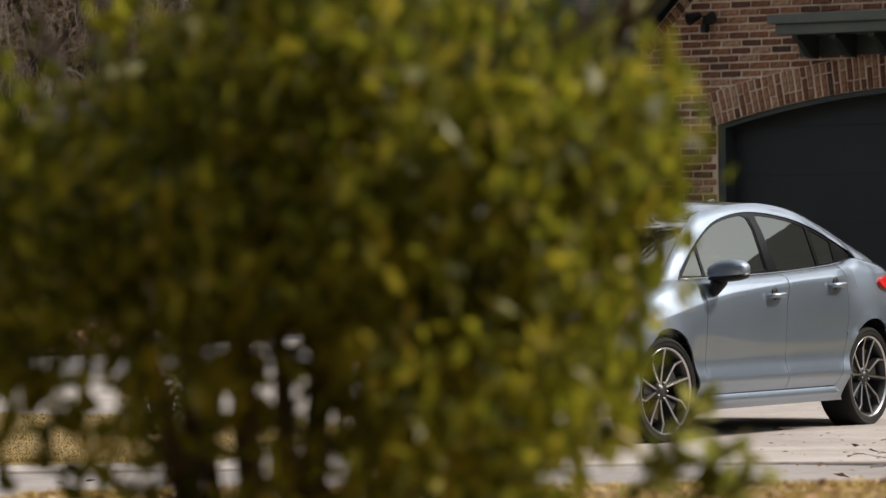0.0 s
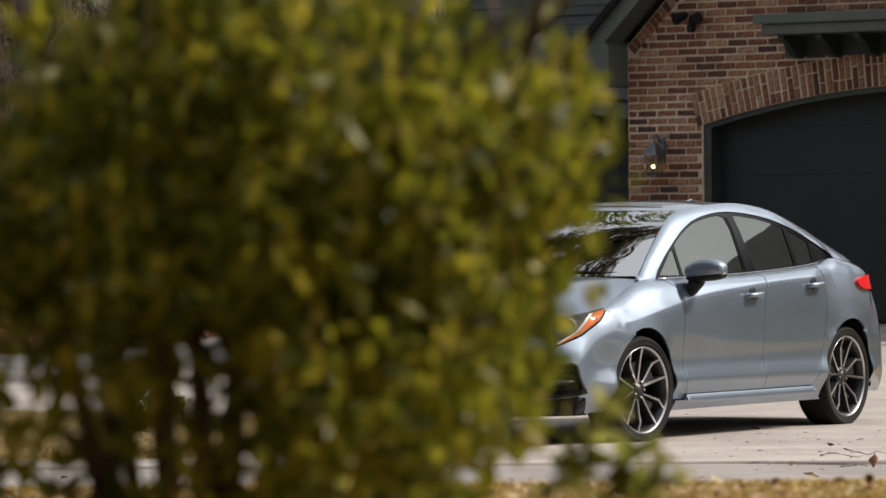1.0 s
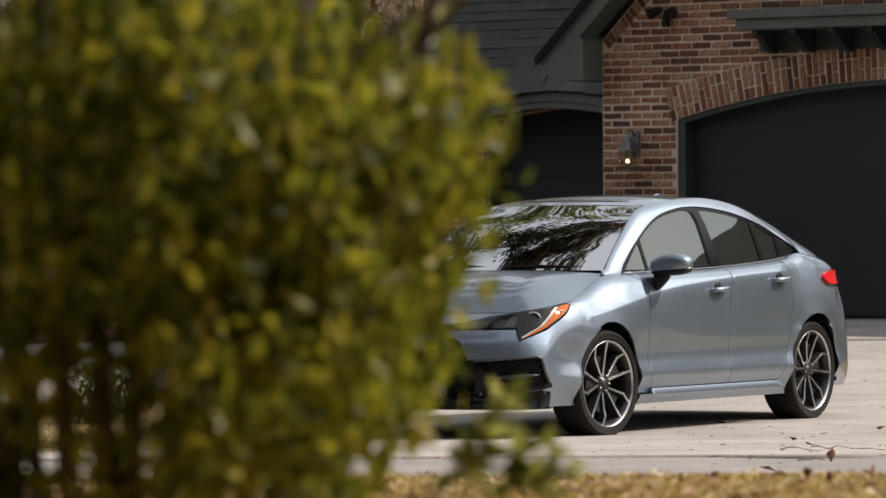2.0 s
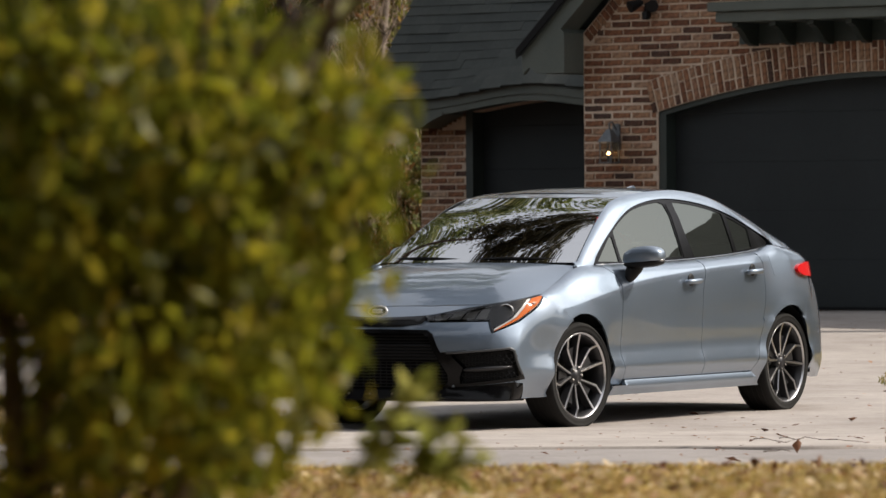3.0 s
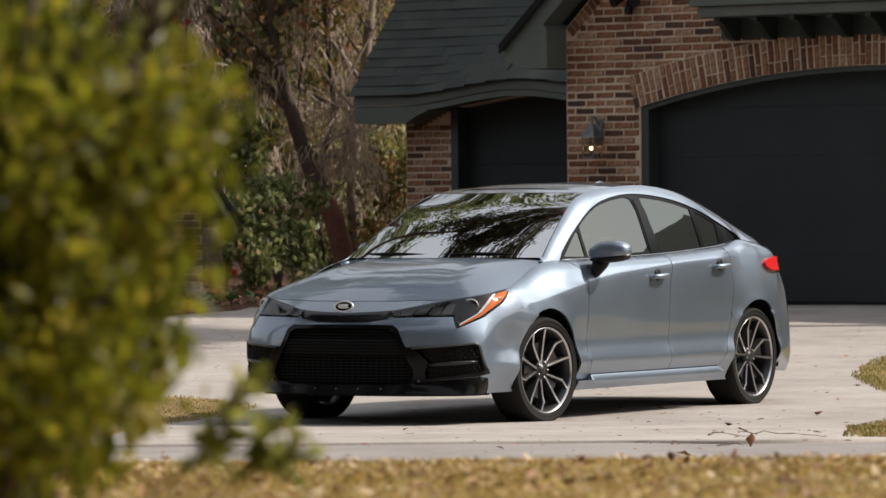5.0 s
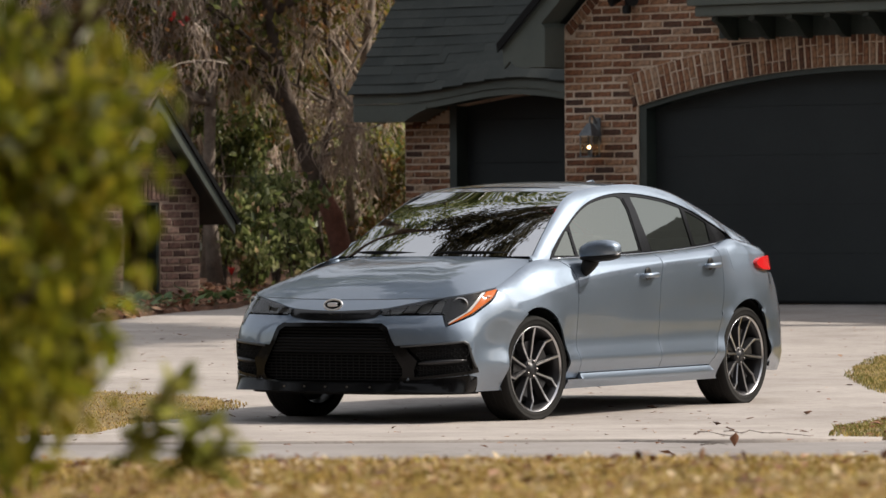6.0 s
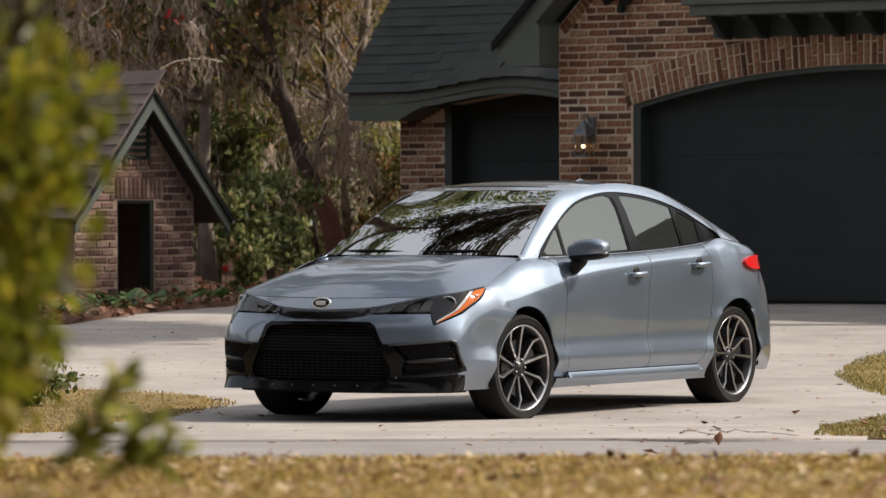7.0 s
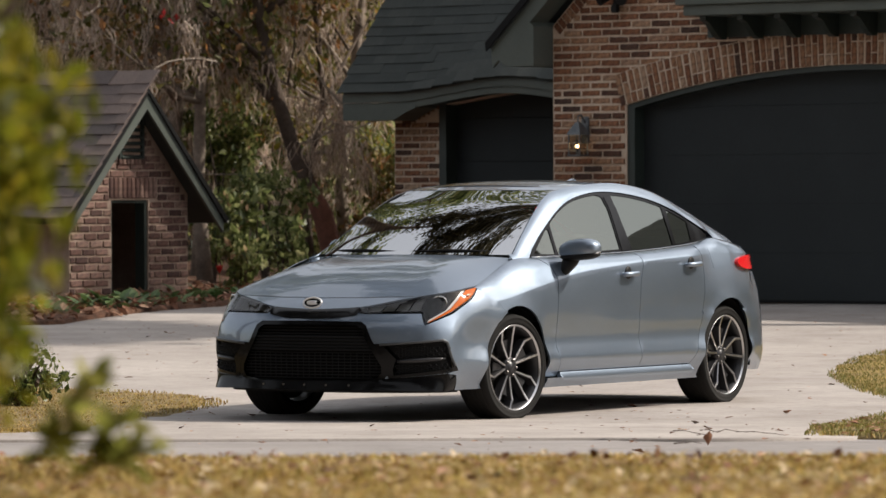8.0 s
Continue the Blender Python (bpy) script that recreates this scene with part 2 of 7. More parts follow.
# ---- the lie of the land: a low rise where the camera stands, a dip at the car, a gentle rise to the house ----
VIEW = Vector((-0.6157, 0.788))
SIDE = Vector((0.788, 0.6157))
STAND = Vector((18.1, -23.3))
LAND = [(-60, 0.6), (0, 0.70), (9, 0.71), (11.3, 0.646), (13.4, 0.572), (16.0, 0.365), (19.5, 0.19), (22.5, 0.155), (25, 0.10), (27.5, 0.02), (29, 0.0),
        (36, 0.0), (40, 0.05), (45, 0.15), (49, 0.25), (53, 0.29), (70, 0.45), (120, 1.0)]


def land(x, y):
    return lerp_table(LAND, (Vector((x, y)) - STAND).dot(VIEW))


def plan(s, w):
    """The place s metres ahead of the camera's stand and w metres to its right."""
    p = STAND + VIEW * s + SIDE * w
    return p.x, p.y


M_BACKWOODS = two_scale("far_woods_paint", [(0.3, (0.018, 0.02, 0.010)), (0.5, (0.05, 0.045, 0.022)), (0.7, (0.11, 0.085, 0.05))], 0.6, 3.0, 1.0, 0.0, 0.01, 0.7)
M_LEAF_G = leafy("broad_leaf", [(0.0, (0.05, 0.11, 0.03)), (0.5, (0.10, 0.18, 0.06)), (1.0, (0.22, 0.28, 0.12))], 0.4, 0.25)
# ---- ground ----
def sheet(name, s_list, w_list, lift, material, label, parent=None, wobble=0.0):
    verts, faces = [], []
    for s in s_list:
        for w in w_list:
            x, y = plan(s, w)
            verts.append((x, y, land(x, y) + lift + wobble * noise.noise((x * 0.8, y * 0.8, 0))))
    k = len(w_list)
    for i in range(len(s_list) - 1):
        for j in range(k - 1):
            faces.append((i * k + j, i * k + j + 1, (i + 1) * k + j + 1, (i + 1) * k + j))
    ob = from_lists(name, verts, faces, material, parent, smooth=True)
    return tagged(ob, label=label, category="ground", kind="structure")


def steps(a, b, d):
    k = max(1, round((b - a) / d))
    return [a + (b - a) * i / k for i in range(k + 1)]


S_ALL = [-400, -200, -100] + steps(-60, 0, 10) + steps(1, 60, 0.5) + steps(62, 120, 4) + [160, 250, 500, 1200]
W_ALL = [-1200, -400, -150, -60, -30] + steps(-20, 20, 1.0) + [30, 60, 150, 400, 1200]
ground = sheet("ground", S_ALL, W_ALL, -0.03, M_LITTER, "brown leaf-covered ground under the trees")
lawn_near = sheet("lawn", steps(-20, 14.6, 0.3), steps(-12, 12, 0.5), 0.0, M_SOIL, "dry yellowed front lawn in a low rise", wobble=0.02)
road = sheet("road", steps(14.4, 24.3, 0.3), [-60, -30, -15] + steps(-8, 8, 0.5) + [15, 30, 60], 0.0, M_ROAD, "grey street surface with thin cracks")


def patch(name, outline, lift, material, label, kind="structure", category="ground", rim=0.05, cell=0.35, feather=False):
    """A piece of ground with an outline of (s, w) pairs; its rim goes down into the earth, or it thins out to nothing."""
    pts = []
    k = len(outline)
    for i in range(k):
        a, b = Vector(outline[i]), Vector(outline[(i + 1) % k])
        n = max(1, int((b - a).length / cell))
        for j in range(n):
            p = a.lerp(b, j / n)
            d = (0.13 if feather else 0.06) * noise.noise((p.x * 3, p.y * 3, 7))
            pts.append(Vector((p.x + d, p.y + d * 0.6)))
    nb = len(pts)
    s0, s1 = min(p.x for p in pts), max(p.x for p in pts)
    w0, w1 = min(p.y for p in pts), max(p.y for p in pts)
    inner = [Vector((s, w)) for s in steps(s0, s1, cell) for w in steps(w0, w1, cell)]
    vs, _, fs, *_ = delaunay_2d_cdt(pts + inner, [], [list(range(nb))], 1, 1e-4)
    bm = bmesh.new()
    bv = []
    for v in vs:
        x, y = plan(v.x, v.y)
        bv.append(bm.verts.new((x, y, land(x, y) + lift)))
    for f in fs:
        bm.faces.new([bv[i] for i in f])
    if feather:
        for v in [v for v in bm.verts if v.is_boundary]:
            v.co.z -= lift - 0.004
    bmesh.ops.recalc_face_normals(bm, faces=bm.faces[:])
    if sum(f.normal.z for f in bm.faces) < 0:
        bmesh.ops.reverse_faces(bm, faces=bm.faces[:])
    edge = [e for e in bm.edges if e.is_boundary]
    r = bmesh.ops.extrude_edge_only(bm, edges=edge)
    for g in r["geom"]:
        if isinstance(g, bmesh.types.BMVert):
            g.co.z -= rim
    bmesh.ops.recalc_face_normals(bm, faces=bm.faces[:])
    return tagged(part(name, bm, material, smooth=True), label=label, category=category, kind=kind)


driveway = patch("driveway", [(24.2, -40), (24.2, 1.2), (23.6, 1.55), (23.9, 2.4), (25.4, 2.6), (26.2, 4), (26.2, 14), (49.6, 14), (49.6, -1.0), (51.5, -2.4),
                              (46.0, -3.4), (44.5, -5), (43.5, -9), (42, -40)], 0.012, M_CONC, "pale concrete driveway, stained and cracked", cell=0.8)
verge_island = patch("lawn", [(36.1, 3.19), (37.6, 3.39), (38.6, 3.58), (39.7, 3.81), (40.8, 4.1), (41.6, 5.0), (41.8, 13), (30.6, 13), (31.0, 4.5), (31.2, 3.25),
                              (32.3, 3.18), (33.5, 3.13), (35.0, 3.12)], 0.022, M_SOIL, "grassy island at the edge of the driveway", rim=0.028, feather=True)
verge_strip = patch("lawn", [(24.5, 2.15), (27.1, 2.42), (28.3, 2.73), (29.8, 3.09), (30.0, 5), (30, 14), (23.4, 14), (23.6, 3.4), (24.0, 2.56), (24.35, 2.35)], 0.028, M_VERGE,
                    "strip of dry grass between street and driveway", rim=0.035, feather=True)
verge_left = patch("lawn", [(31.9, -0.96), (32.7, -1.14), (33.25, -1.47), (33.7, -1.89), (34.2, -2.32), (35.5, -4), (37, -14), (22.5, -14), (24.6, -3.5), (25.5, -1.75),
                            (28.5, -1.52), (29.8, -1.18), (31.0, -0.97)], 0.02, M_VERGE, "thin yellow grass beside the driveway", rim=0.028, feather=True)
flower_bed = patch("flower_bed", [(43.4, -8), (44.6, -5), (45.9, -3.18), (46.56, -3.02), (47.2, -2.79), (47.8, -2.56), (48.7, -2.16), (49.4, -1.83), (50.7, -1.75), (55, -1.7),
                                  (60, -3), (60, -14), (46, -14)], 0.05, M_LITTER, "bed of red-brown fallen leaves by the brick shed", rim=0.09)


def inside(outline, s, w):
    hit = False
    for (a, b), (c, d) in zip(outline, outline[1:] + outline[:1]):
        if (b > w) != (d > w) and s < (c - a) * (w - b) / (d - b) + a:
            hit = not hit
    return hit


def blades(name, material, spots, height, width, lean, label):
    """Grass: two-triangle blades at the given (x, y, z) spots."""
    verts, faces = [], []
    for x, y, z in spots:
        a = random.uniform(0, 2 * math.pi)
        h = height * random.uniform(0.45, 1.15)
        dx, dy = math.cos(a), math.sin(a)
        b = random.uniform(0, 2 * math.pi)
        tx, ty = lean * h * math.cos(b), lean * h * math.sin(b)
        w = width * random.uniform(0.6, 1.3)
        k = len(verts)
        verts += [(x - dx * w, y - dy * w, z - 0.01), (x + dx * w, y + dy * w, z - 0.01),
                  (x + tx * 0.4 + dx * w * 0.8, y + ty * 0.4 + dy * w * 0.8, z + h * 0.6), (x + tx * 0.4 - dx * w * 0.8, y + ty * 0.4 - dy * w * 0.8, z + h * 0.6), (x + tx, y + ty, z + h)]
        faces += [(k, k + 1, k + 2, k + 3), (k + 3, k + 2, k + 4)]
    return tagged(from_lists(name, verts, faces, material), label=label, category="grass", kind="stuff")


def scatter(n, s0, s1, w0, w1, lift, outline=None):
    out = []
    while len(out) < n:
        s, w = random.uniform(s0, s1), random.uniform(w0, w1)
        if outline and not inside(outline, s, w):
            continue
        if noise.noise((s * 1.3, w * 1.3, 3)) < random.uniform(-1.0, 0.1):
            continue
        x, y = plan(s, w)
        out.append((x, y, land(x, y) + lift))
    return out


blades("grass", M_GRASS, scatter(42000, 8.2, 14.2, -1.6, 1.9, 0.0), 0.022, 0.0042, 1.3, "dry yellow lawn grass, short and matted")
ISLAND = [(36.1, 3.22), (38.6, 3.6), (40.8, 4.15), (41.5, 6), (30.8, 6), (31.2, 3.3), (33.5, 3.18)]
blades("grass", M_GRASS_G, scatter(15000, 30.8, 41.5, 3.1, 6.0, 0.02, ISLAND), 0.026, 0.0036, 0.9, "olive green and yellow grass on the island")
STRIP = [(24.55, 2.2), (27.1, 2.48), (29.8, 3.15), (30, 4.5), (23.6, 4.5), (24.0, 2.6)]
blades("grass", M_GRASS_G, scatter(9000, 23.6, 30, 2.15, 4.5, 0.025, STRIP), 0.023, 0.0036, 1.0, "ragged dry grass along the street")
LEFTV = [(31.8, -1.0), (33.2, -1.5), (34.2, -2.35), (35.4, -4.5), (24.8, -4.5), (25.6, -1.78), (28.5, -1.55), (31, -1.0)]
blades("grass", M_GRASS, scatter(20000, 24.8, 35.4, -4.5, -0.95, 0.014, LEFTV), 0.023, 0.0036, 0.9, "thin yellow grass beside the driveway")
blades("grass", M_GRASS, scatter(9000, 30.8, 41.5, 3.05, 6.0, 0.014, ISLAND), 0.023, 0.0036, 1.1, "straw-coloured dead grass on the island")
blades("grass", M_GRASS, scatter(7000, 23.6, 30, 2.1, 4.5, 0.018, STRIP), 0.022, 0.0036, 1.1, "straw-coloured dead grass along the street")
# ---- the house: a brick gable with a wide arched garage door, and a lower wing set back ----
house = thing("house", label="brick house with arched garage doors and dark green trim", category="house")
FY, FLOOR = 18.23, 0.27
DOOR_L, DOOR_R, SPRING, CROWN = -11.43, -5.69, 2.315, 2.68
MID = (DOOR_L + DOOR_R) / 2
HALF = (DOOR_R - DOOR_L) / 2
RISE = CROWN - SPRING
RAD = (HALF * HALF + RISE * RISE) / (2 * RISE)
ARC_Z = CROWN - RAD
WALL_L, WALL_R, EAVE_Z, PITCH = -12.38, -4.74, 3.16, 0.95
BL, BH, JOINT = 0.250, 0.079, 0.021


def arc(x, r=RAD):
    return ARC_Z + math.sqrt(max(r * r - (x - MID) ** 2, 0))


def rake(x):
    return EAVE_Z + PITCH * min(x - WALL_L, WALL_R - x)


arch_xs = steps(DOOR_L, DOOR_R, 0.12)
outline = [(WALL_L, 0.0), (DOOR_L, 0.0)] + [(x, arc(x)) for x in arch_xs] + [(DOOR_R, 0.0), (WALL_R, 0.0), (WALL_R, EAVE_Z), (MID, rake(MID)), (WALL_L, EAVE_Z)]
wall = part("wall", prism(outline, "y", FY + 0.012, FY + 0.3), M_MORTAR, house, "red and brown brick wall with pale mortar joints")
part("wall", box(WALL_L, WALL_L + 0.3, FY + 0.3, 26.0, 0.0, EAVE_Z), M_MORTAR, house)
part("wall", box(WALL_R - 0.3, WALL_R, FY + 0.3, 26.0, 0.0, EAVE_Z), M_MORTAR, house)
part("wall", box(WALL_L, WALL_R, 26.0, 26.3, 0.0, EAVE_Z), M_MORTAR, house)


def brick_mesh(lx, ly, lz, name="brick", seed=0):
    """A brick standing on its bed, its face to -y, with worn, uneven arrises."""
    r = random.Random(seed)

    def u(k):
        return r.uniform(-k, k)
    b = bmesh.new()
    c = 0.005
    ring = [(0, 0), (lx * 0.3, 0), (lx * 0.7, 0), (lx, 0), (lx, lz), (lx * 0.65, lz), (lx * 0.35, lz), (0, lz)]
    back = [b.verts.new((x, ly, z)) for x, z in ring]
    edge = [(x + u(0.002), z + u(0.003)) for x, z in ring]
    mid = [b.verts.new((x, c, z)) for x, z in edge]
    face = [b.verts.new((x + (lx / 2 - x) / lx * 2 * c * r.uniform(0.6, 2.0), u(0.0012), z + (c if z < lz / 2 else -c) * r.uniform(0.5, 1.8))) for x, z in edge]
    for p, q in ((back, mid), (mid, face)):
        for i in range(8):
            b.faces.new((p[i], p[(i + 1) % 8], q[(i + 1) % 8], q[i]))
    b.faces.new(face)
    bmesh.ops.recalc_face_normals(b, faces=b.faces[:])
    return b


def share(name, me, material, parent, m):
    ob = new(name, me)
    if not me.materials:
        me.materials.append(material)
    ob.parent = parent
    ob.matrix_basis = m
    return ob


def joined(name, cells, ly, material, parent, frame_of):
    """Bricks too many to pick apart, in one mesh; frame_of gives each one's corner points."""
    verts, faces = [], []
    c = 0.005
    for cell in cells:
        m, lx, lz = frame_of(cell)
        k = len(verts)
        edge = [(x + random.uniform(-0.002, 0.002), z + random.uniform(-0.003, 0.003)) for x, z in ((0, 0), (lx, 0), (lx, lz), (0, lz))]
        pts = [(x, ly, z) for x, z in edge] + [(x, c, z) for x, z in edge] + [(x + (c if x < lx / 2 else -c) * random.uniform(0.6, 2.0), 0, z + (c if z < lz / 2 else -c) * random.uniform(0.5, 1.7)) for x, z in edge]
        verts += [tuple(m @ Vector(p)) for p in pts]
        for a in (0, 4):
            for i in range(4):
                faces.append((k + a + i, k + a + (i + 1) % 4, k + a + 4 + (i + 1) % 4, k + a + 4 + i))
        faces.append((k + 8, k + 9, k + 10, k + 11))
    return tagged(from_lists(name, verts, faces, material, parent), kind="stuff")


def courses(x_min, x_max, z0, z1, spans, bl=BL, bh=BH):
    """Bricks in running bond as (x, z, length); spans(zlo, zhi) gives the stretches that each course may fill."""
    out = []
    for k in range(int((z1 - z0) / bh)):
        z = z0 + k * bh
        for a, b in spans(z, z + bh):
            x = x_min - bl + (k % 2) * bl * 0.5 + random.uniform(-0.02, 0.02)
            while x < b:
                lo, hi = max(x, a), min(x + bl, b)
                if hi - lo > 0.06:
                    out.append((lo, z, hi - lo))
                x += bl
    return out


RING = 0.345


def facade_spans(z0, z1):
    lo, hi = WALL_L, WALL_R
    if z1 > EAVE_Z - 0.12:
        d = (z1 + 0.14 - EAVE_Z) / PITCH
        lo, hi = WALL_L + max(d, 0), WALL_R - max(d, 0)
    if z0 > arc(MID, RAD + RING):
        return [(lo, hi)] if hi > lo else []
    reach = HALF + 0.012 if z0 < SPRING - 0.02 else math.sqrt(max((RAD + RING - 0.03) ** 2 - (min(z1, arc(MID, RAD + RING - 0.03)) - ARC_Z) ** 2, 0))
    if SPRING - 0.02 <= z0:
        reach = min(reach, HALF + 0.012 + (z1 - SPRING) * 0.40)
    return [(lo, MID - reach), (MID + reach, hi)]


def setback(c):
    """Bricks cut by the arch stand a little back, so that the arch laps over them."""
    gap = min(abs(c[0] - MID), abs(c[0] + c[2] - MID))
    return 0.008 if c[1] > SPRING - 0.1 and math.hypot(gap, c[1] + 0.01 - ARC_Z) < RAD + RING + 0.012 else random.uniform(-0.003, 0.003)


cells = courses(WALL_L, WALL_R, FLOOR, 6.7, facade_spans)
near = [c for c in cells if 1.45 < c[1] < 3.75 and c[0] < -9.0]
near.sort(key=lambda c: c[0] + 0.6 * abs(c[1] - 2.4))
single = set(near[:300])
full_mes = [mesh_of(brick_mesh(BL - JOINT, 0.05, BH - JOINT, seed=k), "brick") for k in range(6)]
for c in cells:
    if c in single:
        sc = (c[2] - JOINT) / (BL - JOINT)
        share("brick", random.choice(full_mes), M_BRICK, wall, Matrix.LocRotScale((c[0] + JOINT / 2, FY + setback(c), c[1] + JOINT / 2), Euler((0, random.uniform(-0.012, 0.012), 0)), (sc, 1, 1)))
rest = [c for c in cells if c not in single]
joined("brickwork", rest, 0.05, M_BRICK_I, wall, lambda c: (Matrix.Translation((c[0] + JOINT / 2, FY + setback(c), c[1] + JOINT / 2)), c[2] - JOINT, BH - JOINT))

# arch: soldiers, a whole and a half brick by turns
arch_me = {}
for key, ln in (("long", 0.218), ("short", 0.102)):
    arch_me[key] = [mesh_of(brick_mesh(BH - JOINT, 0.055, ln, seed=k + 20), "brick") for k in range(4)]
span_a = math.asin(HALF / RAD)
count = int(2 * (span_a + 0.008) * (RAD + RING / 2) / BH)
arch = part("arch", prism([(MID + (RAD + 0.0) * math.sin(a), ARC_Z + (RAD + 0.0) * math.cos(a)) for a in steps(-span_a, span_a, 0.01)]
                          + [(MID + (RAD + RING) * math.sin(a), ARC_Z + (RAD + RING) * math.cos(a)) for a in steps(span_a, -span_a, -0.01)], "y", FY + 0.006, FY + 0.02), M_MORTAR, house, "segmental brick arch of soldier bricks")
for i in range(count):
    a = -span_a - 0.006 + (i + 0.5) * 2 * (span_a + 0.006) / count
    flip = (i + (i % 5 == 3)) % 2
    for key, off in (("long", 0.004 if flip else 0.119), ("short", 0.236 if flip else 0.004)):
        m = Matrix.Translation((MID, FY - 0.004 + random.uniform(-0.003, 0.003), ARC_Z)) @ Matrix.Rotation(a + random.uniform(-0.0006, 0.0006), 4, "Y") @ Matrix.Translation((-(BH - JOINT) / 2, 0, RAD + off))
        share("brick", random.choice(arch_me[key]), M_BRICK, arch, m)
# rowlock bricks along the rake
row_me = mesh_of(brick_mesh(0.062, 0.055, 0.115), "brick")
for i in range(48):
    d = i * 0.0745
    if d * 0.725 > MID - WALL_L:
        break
    m = Matrix.Translation((WALL_L + d * 0.725, FY - 0.002, EAVE_Z - 0.005 + d * 0.689)) @ Matrix.Rotation(-math.atan(PITCH), 4, "Y") @ Matrix.Translation((0.006, 0, -0.125))
    share("brick", row_me, M_BRICK, wall, m)

# garage door with its painted frame
frame_out = [(DOOR_L, FLOOR)] + [(x, arc(x)) for x in arch_xs] + [(DOOR_R, FLOOR)]
inner_xs = steps(DOOR_L + 0.09, DOOR_R - 0.09, 0.12)
frame_in = [(DOOR_R - 0.09, FLOOR)] + [(x, arc(x) - 0.055) for x in inner_xs[::-1]] + [(DOOR_L + 0.09, FLOOR)]
garage_door = thing("garage_door", label="wide charcoal garage door under a brick arch, closed", category="door")
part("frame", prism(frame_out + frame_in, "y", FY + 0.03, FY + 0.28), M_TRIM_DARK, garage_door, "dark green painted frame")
lo = FLOOR + 0.01
for k in range(5):
    hi = min(lo + 0.50, CROWN)
    xs = [x for x in inner_xs]
    if hi > SPRING - 0.1:
        top = [(x, min(hi, arc(x) - 0.05)) for x in xs]
        top = [(x, max(z, lo + 0.01)) for x, z in top]
    else:
        top = [(xs[0], hi), (xs[-1], hi)]
    part("panel", prism([(xs[0], lo)] + top + [(xs[-1], lo)], "y", FY + 0.20, FY + 0.25), M_GARAGE, garage_door)
    lo = hi + 0.0025
part("backing", prism([(DOOR_L + 0.05, FLOOR)] + [(x, arc(x) - 0.03) for x in inner_xs] + [(DOOR_R - 0.05, FLOOR)], "y", FY + 0.252, FY + 0.27), M_BLACK, garage_door)
part("seal", box(DOOR_L + 0.09, DOOR_R - 0.09, FY + 0.19, FY + 0.2, FLOOR + 0.0, FLOOR + 0.03), M_BLACK, garage_door, "black rubber seal")

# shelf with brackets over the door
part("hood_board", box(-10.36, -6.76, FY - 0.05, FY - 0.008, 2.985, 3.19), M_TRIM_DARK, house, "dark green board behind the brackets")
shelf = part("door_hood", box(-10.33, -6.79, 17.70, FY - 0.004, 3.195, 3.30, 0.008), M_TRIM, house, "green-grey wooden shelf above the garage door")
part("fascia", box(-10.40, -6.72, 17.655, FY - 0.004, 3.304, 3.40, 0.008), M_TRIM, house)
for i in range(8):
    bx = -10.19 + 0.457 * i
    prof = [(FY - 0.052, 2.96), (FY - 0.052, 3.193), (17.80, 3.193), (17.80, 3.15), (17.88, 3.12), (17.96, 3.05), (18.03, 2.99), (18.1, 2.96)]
    # Brackets take the darker trim: shade beneath the shelf in their colour.
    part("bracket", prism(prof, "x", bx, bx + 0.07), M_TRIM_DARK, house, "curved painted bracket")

# main roof, rake boards and boxed eave return
OV = 0.33
for side in (0, 1):
    def rx(x):
        return x if side == 0 else WALL_L + WALL_R - x
    rise = rake(MID)
    lowx, lowz = WALL_L - 0.56, EAVE_Z - 0.56 * PITCH + 0.30
    poly = [(rx(lowx), lowz), (rx(MID), rise + 0.30), (rx(MID), rise + 0.35), (rx(lowx - 0.02), lowz + 0.05)]
    part("roof", prism(poly, "y", FY - OV - 0.03, 26.6), M_SHINGLE_I, house, "dark shingle roof")
    poly = [(rx(lowx + 0.02), lowz - 0.2), (rx(MID), rise + 0.06), (rx(MID), rise + 0.296), (rx(lowx), lowz - 0.004)]
    part("rake_board", prism(poly, "y", FY - OV, FY - OV + 0.04), M_TRIM, house, "green-grey painted rake board")
    poly = [(rx(lowx - 0.03), lowz - 0.03), (rx(MID), rise + 0.272), (rx(MID), rise + 0.36), (rx(lowx - 0.04), lowz + 0.06)]
    part("rake_edge", prism(poly, "y", FY - OV - 0.055, FY - OV - 0.034), M_BLACK, house, "black metal roof edge")
    poly = [(rx(lowx + 0.1), lowz - 0.12), (rx(MID), rise + 0.10), (rx(MID), rise + 0.16), (rx(lowx + 0.1), lowz - 0.06)]
    part("soffit", prism(poly, "y", FY - OV + 0.045, FY - 0.004), M_TRIM, house)
    poly = [(rx(WALL_L - 0.36), 2.735), (rx(WALL_L + 0.0), 2.735), (rx(WALL_L + 0.0), 3.15), (rx(WALL_L - 0.06), 3.2), (rx(WALL_L - 0.50), 2.83)]
    part("eave_return", prism(poly, "y", FY - OV - 0.004, 26.0), M_TRIM, house, "boxed eave in green-grey paint")

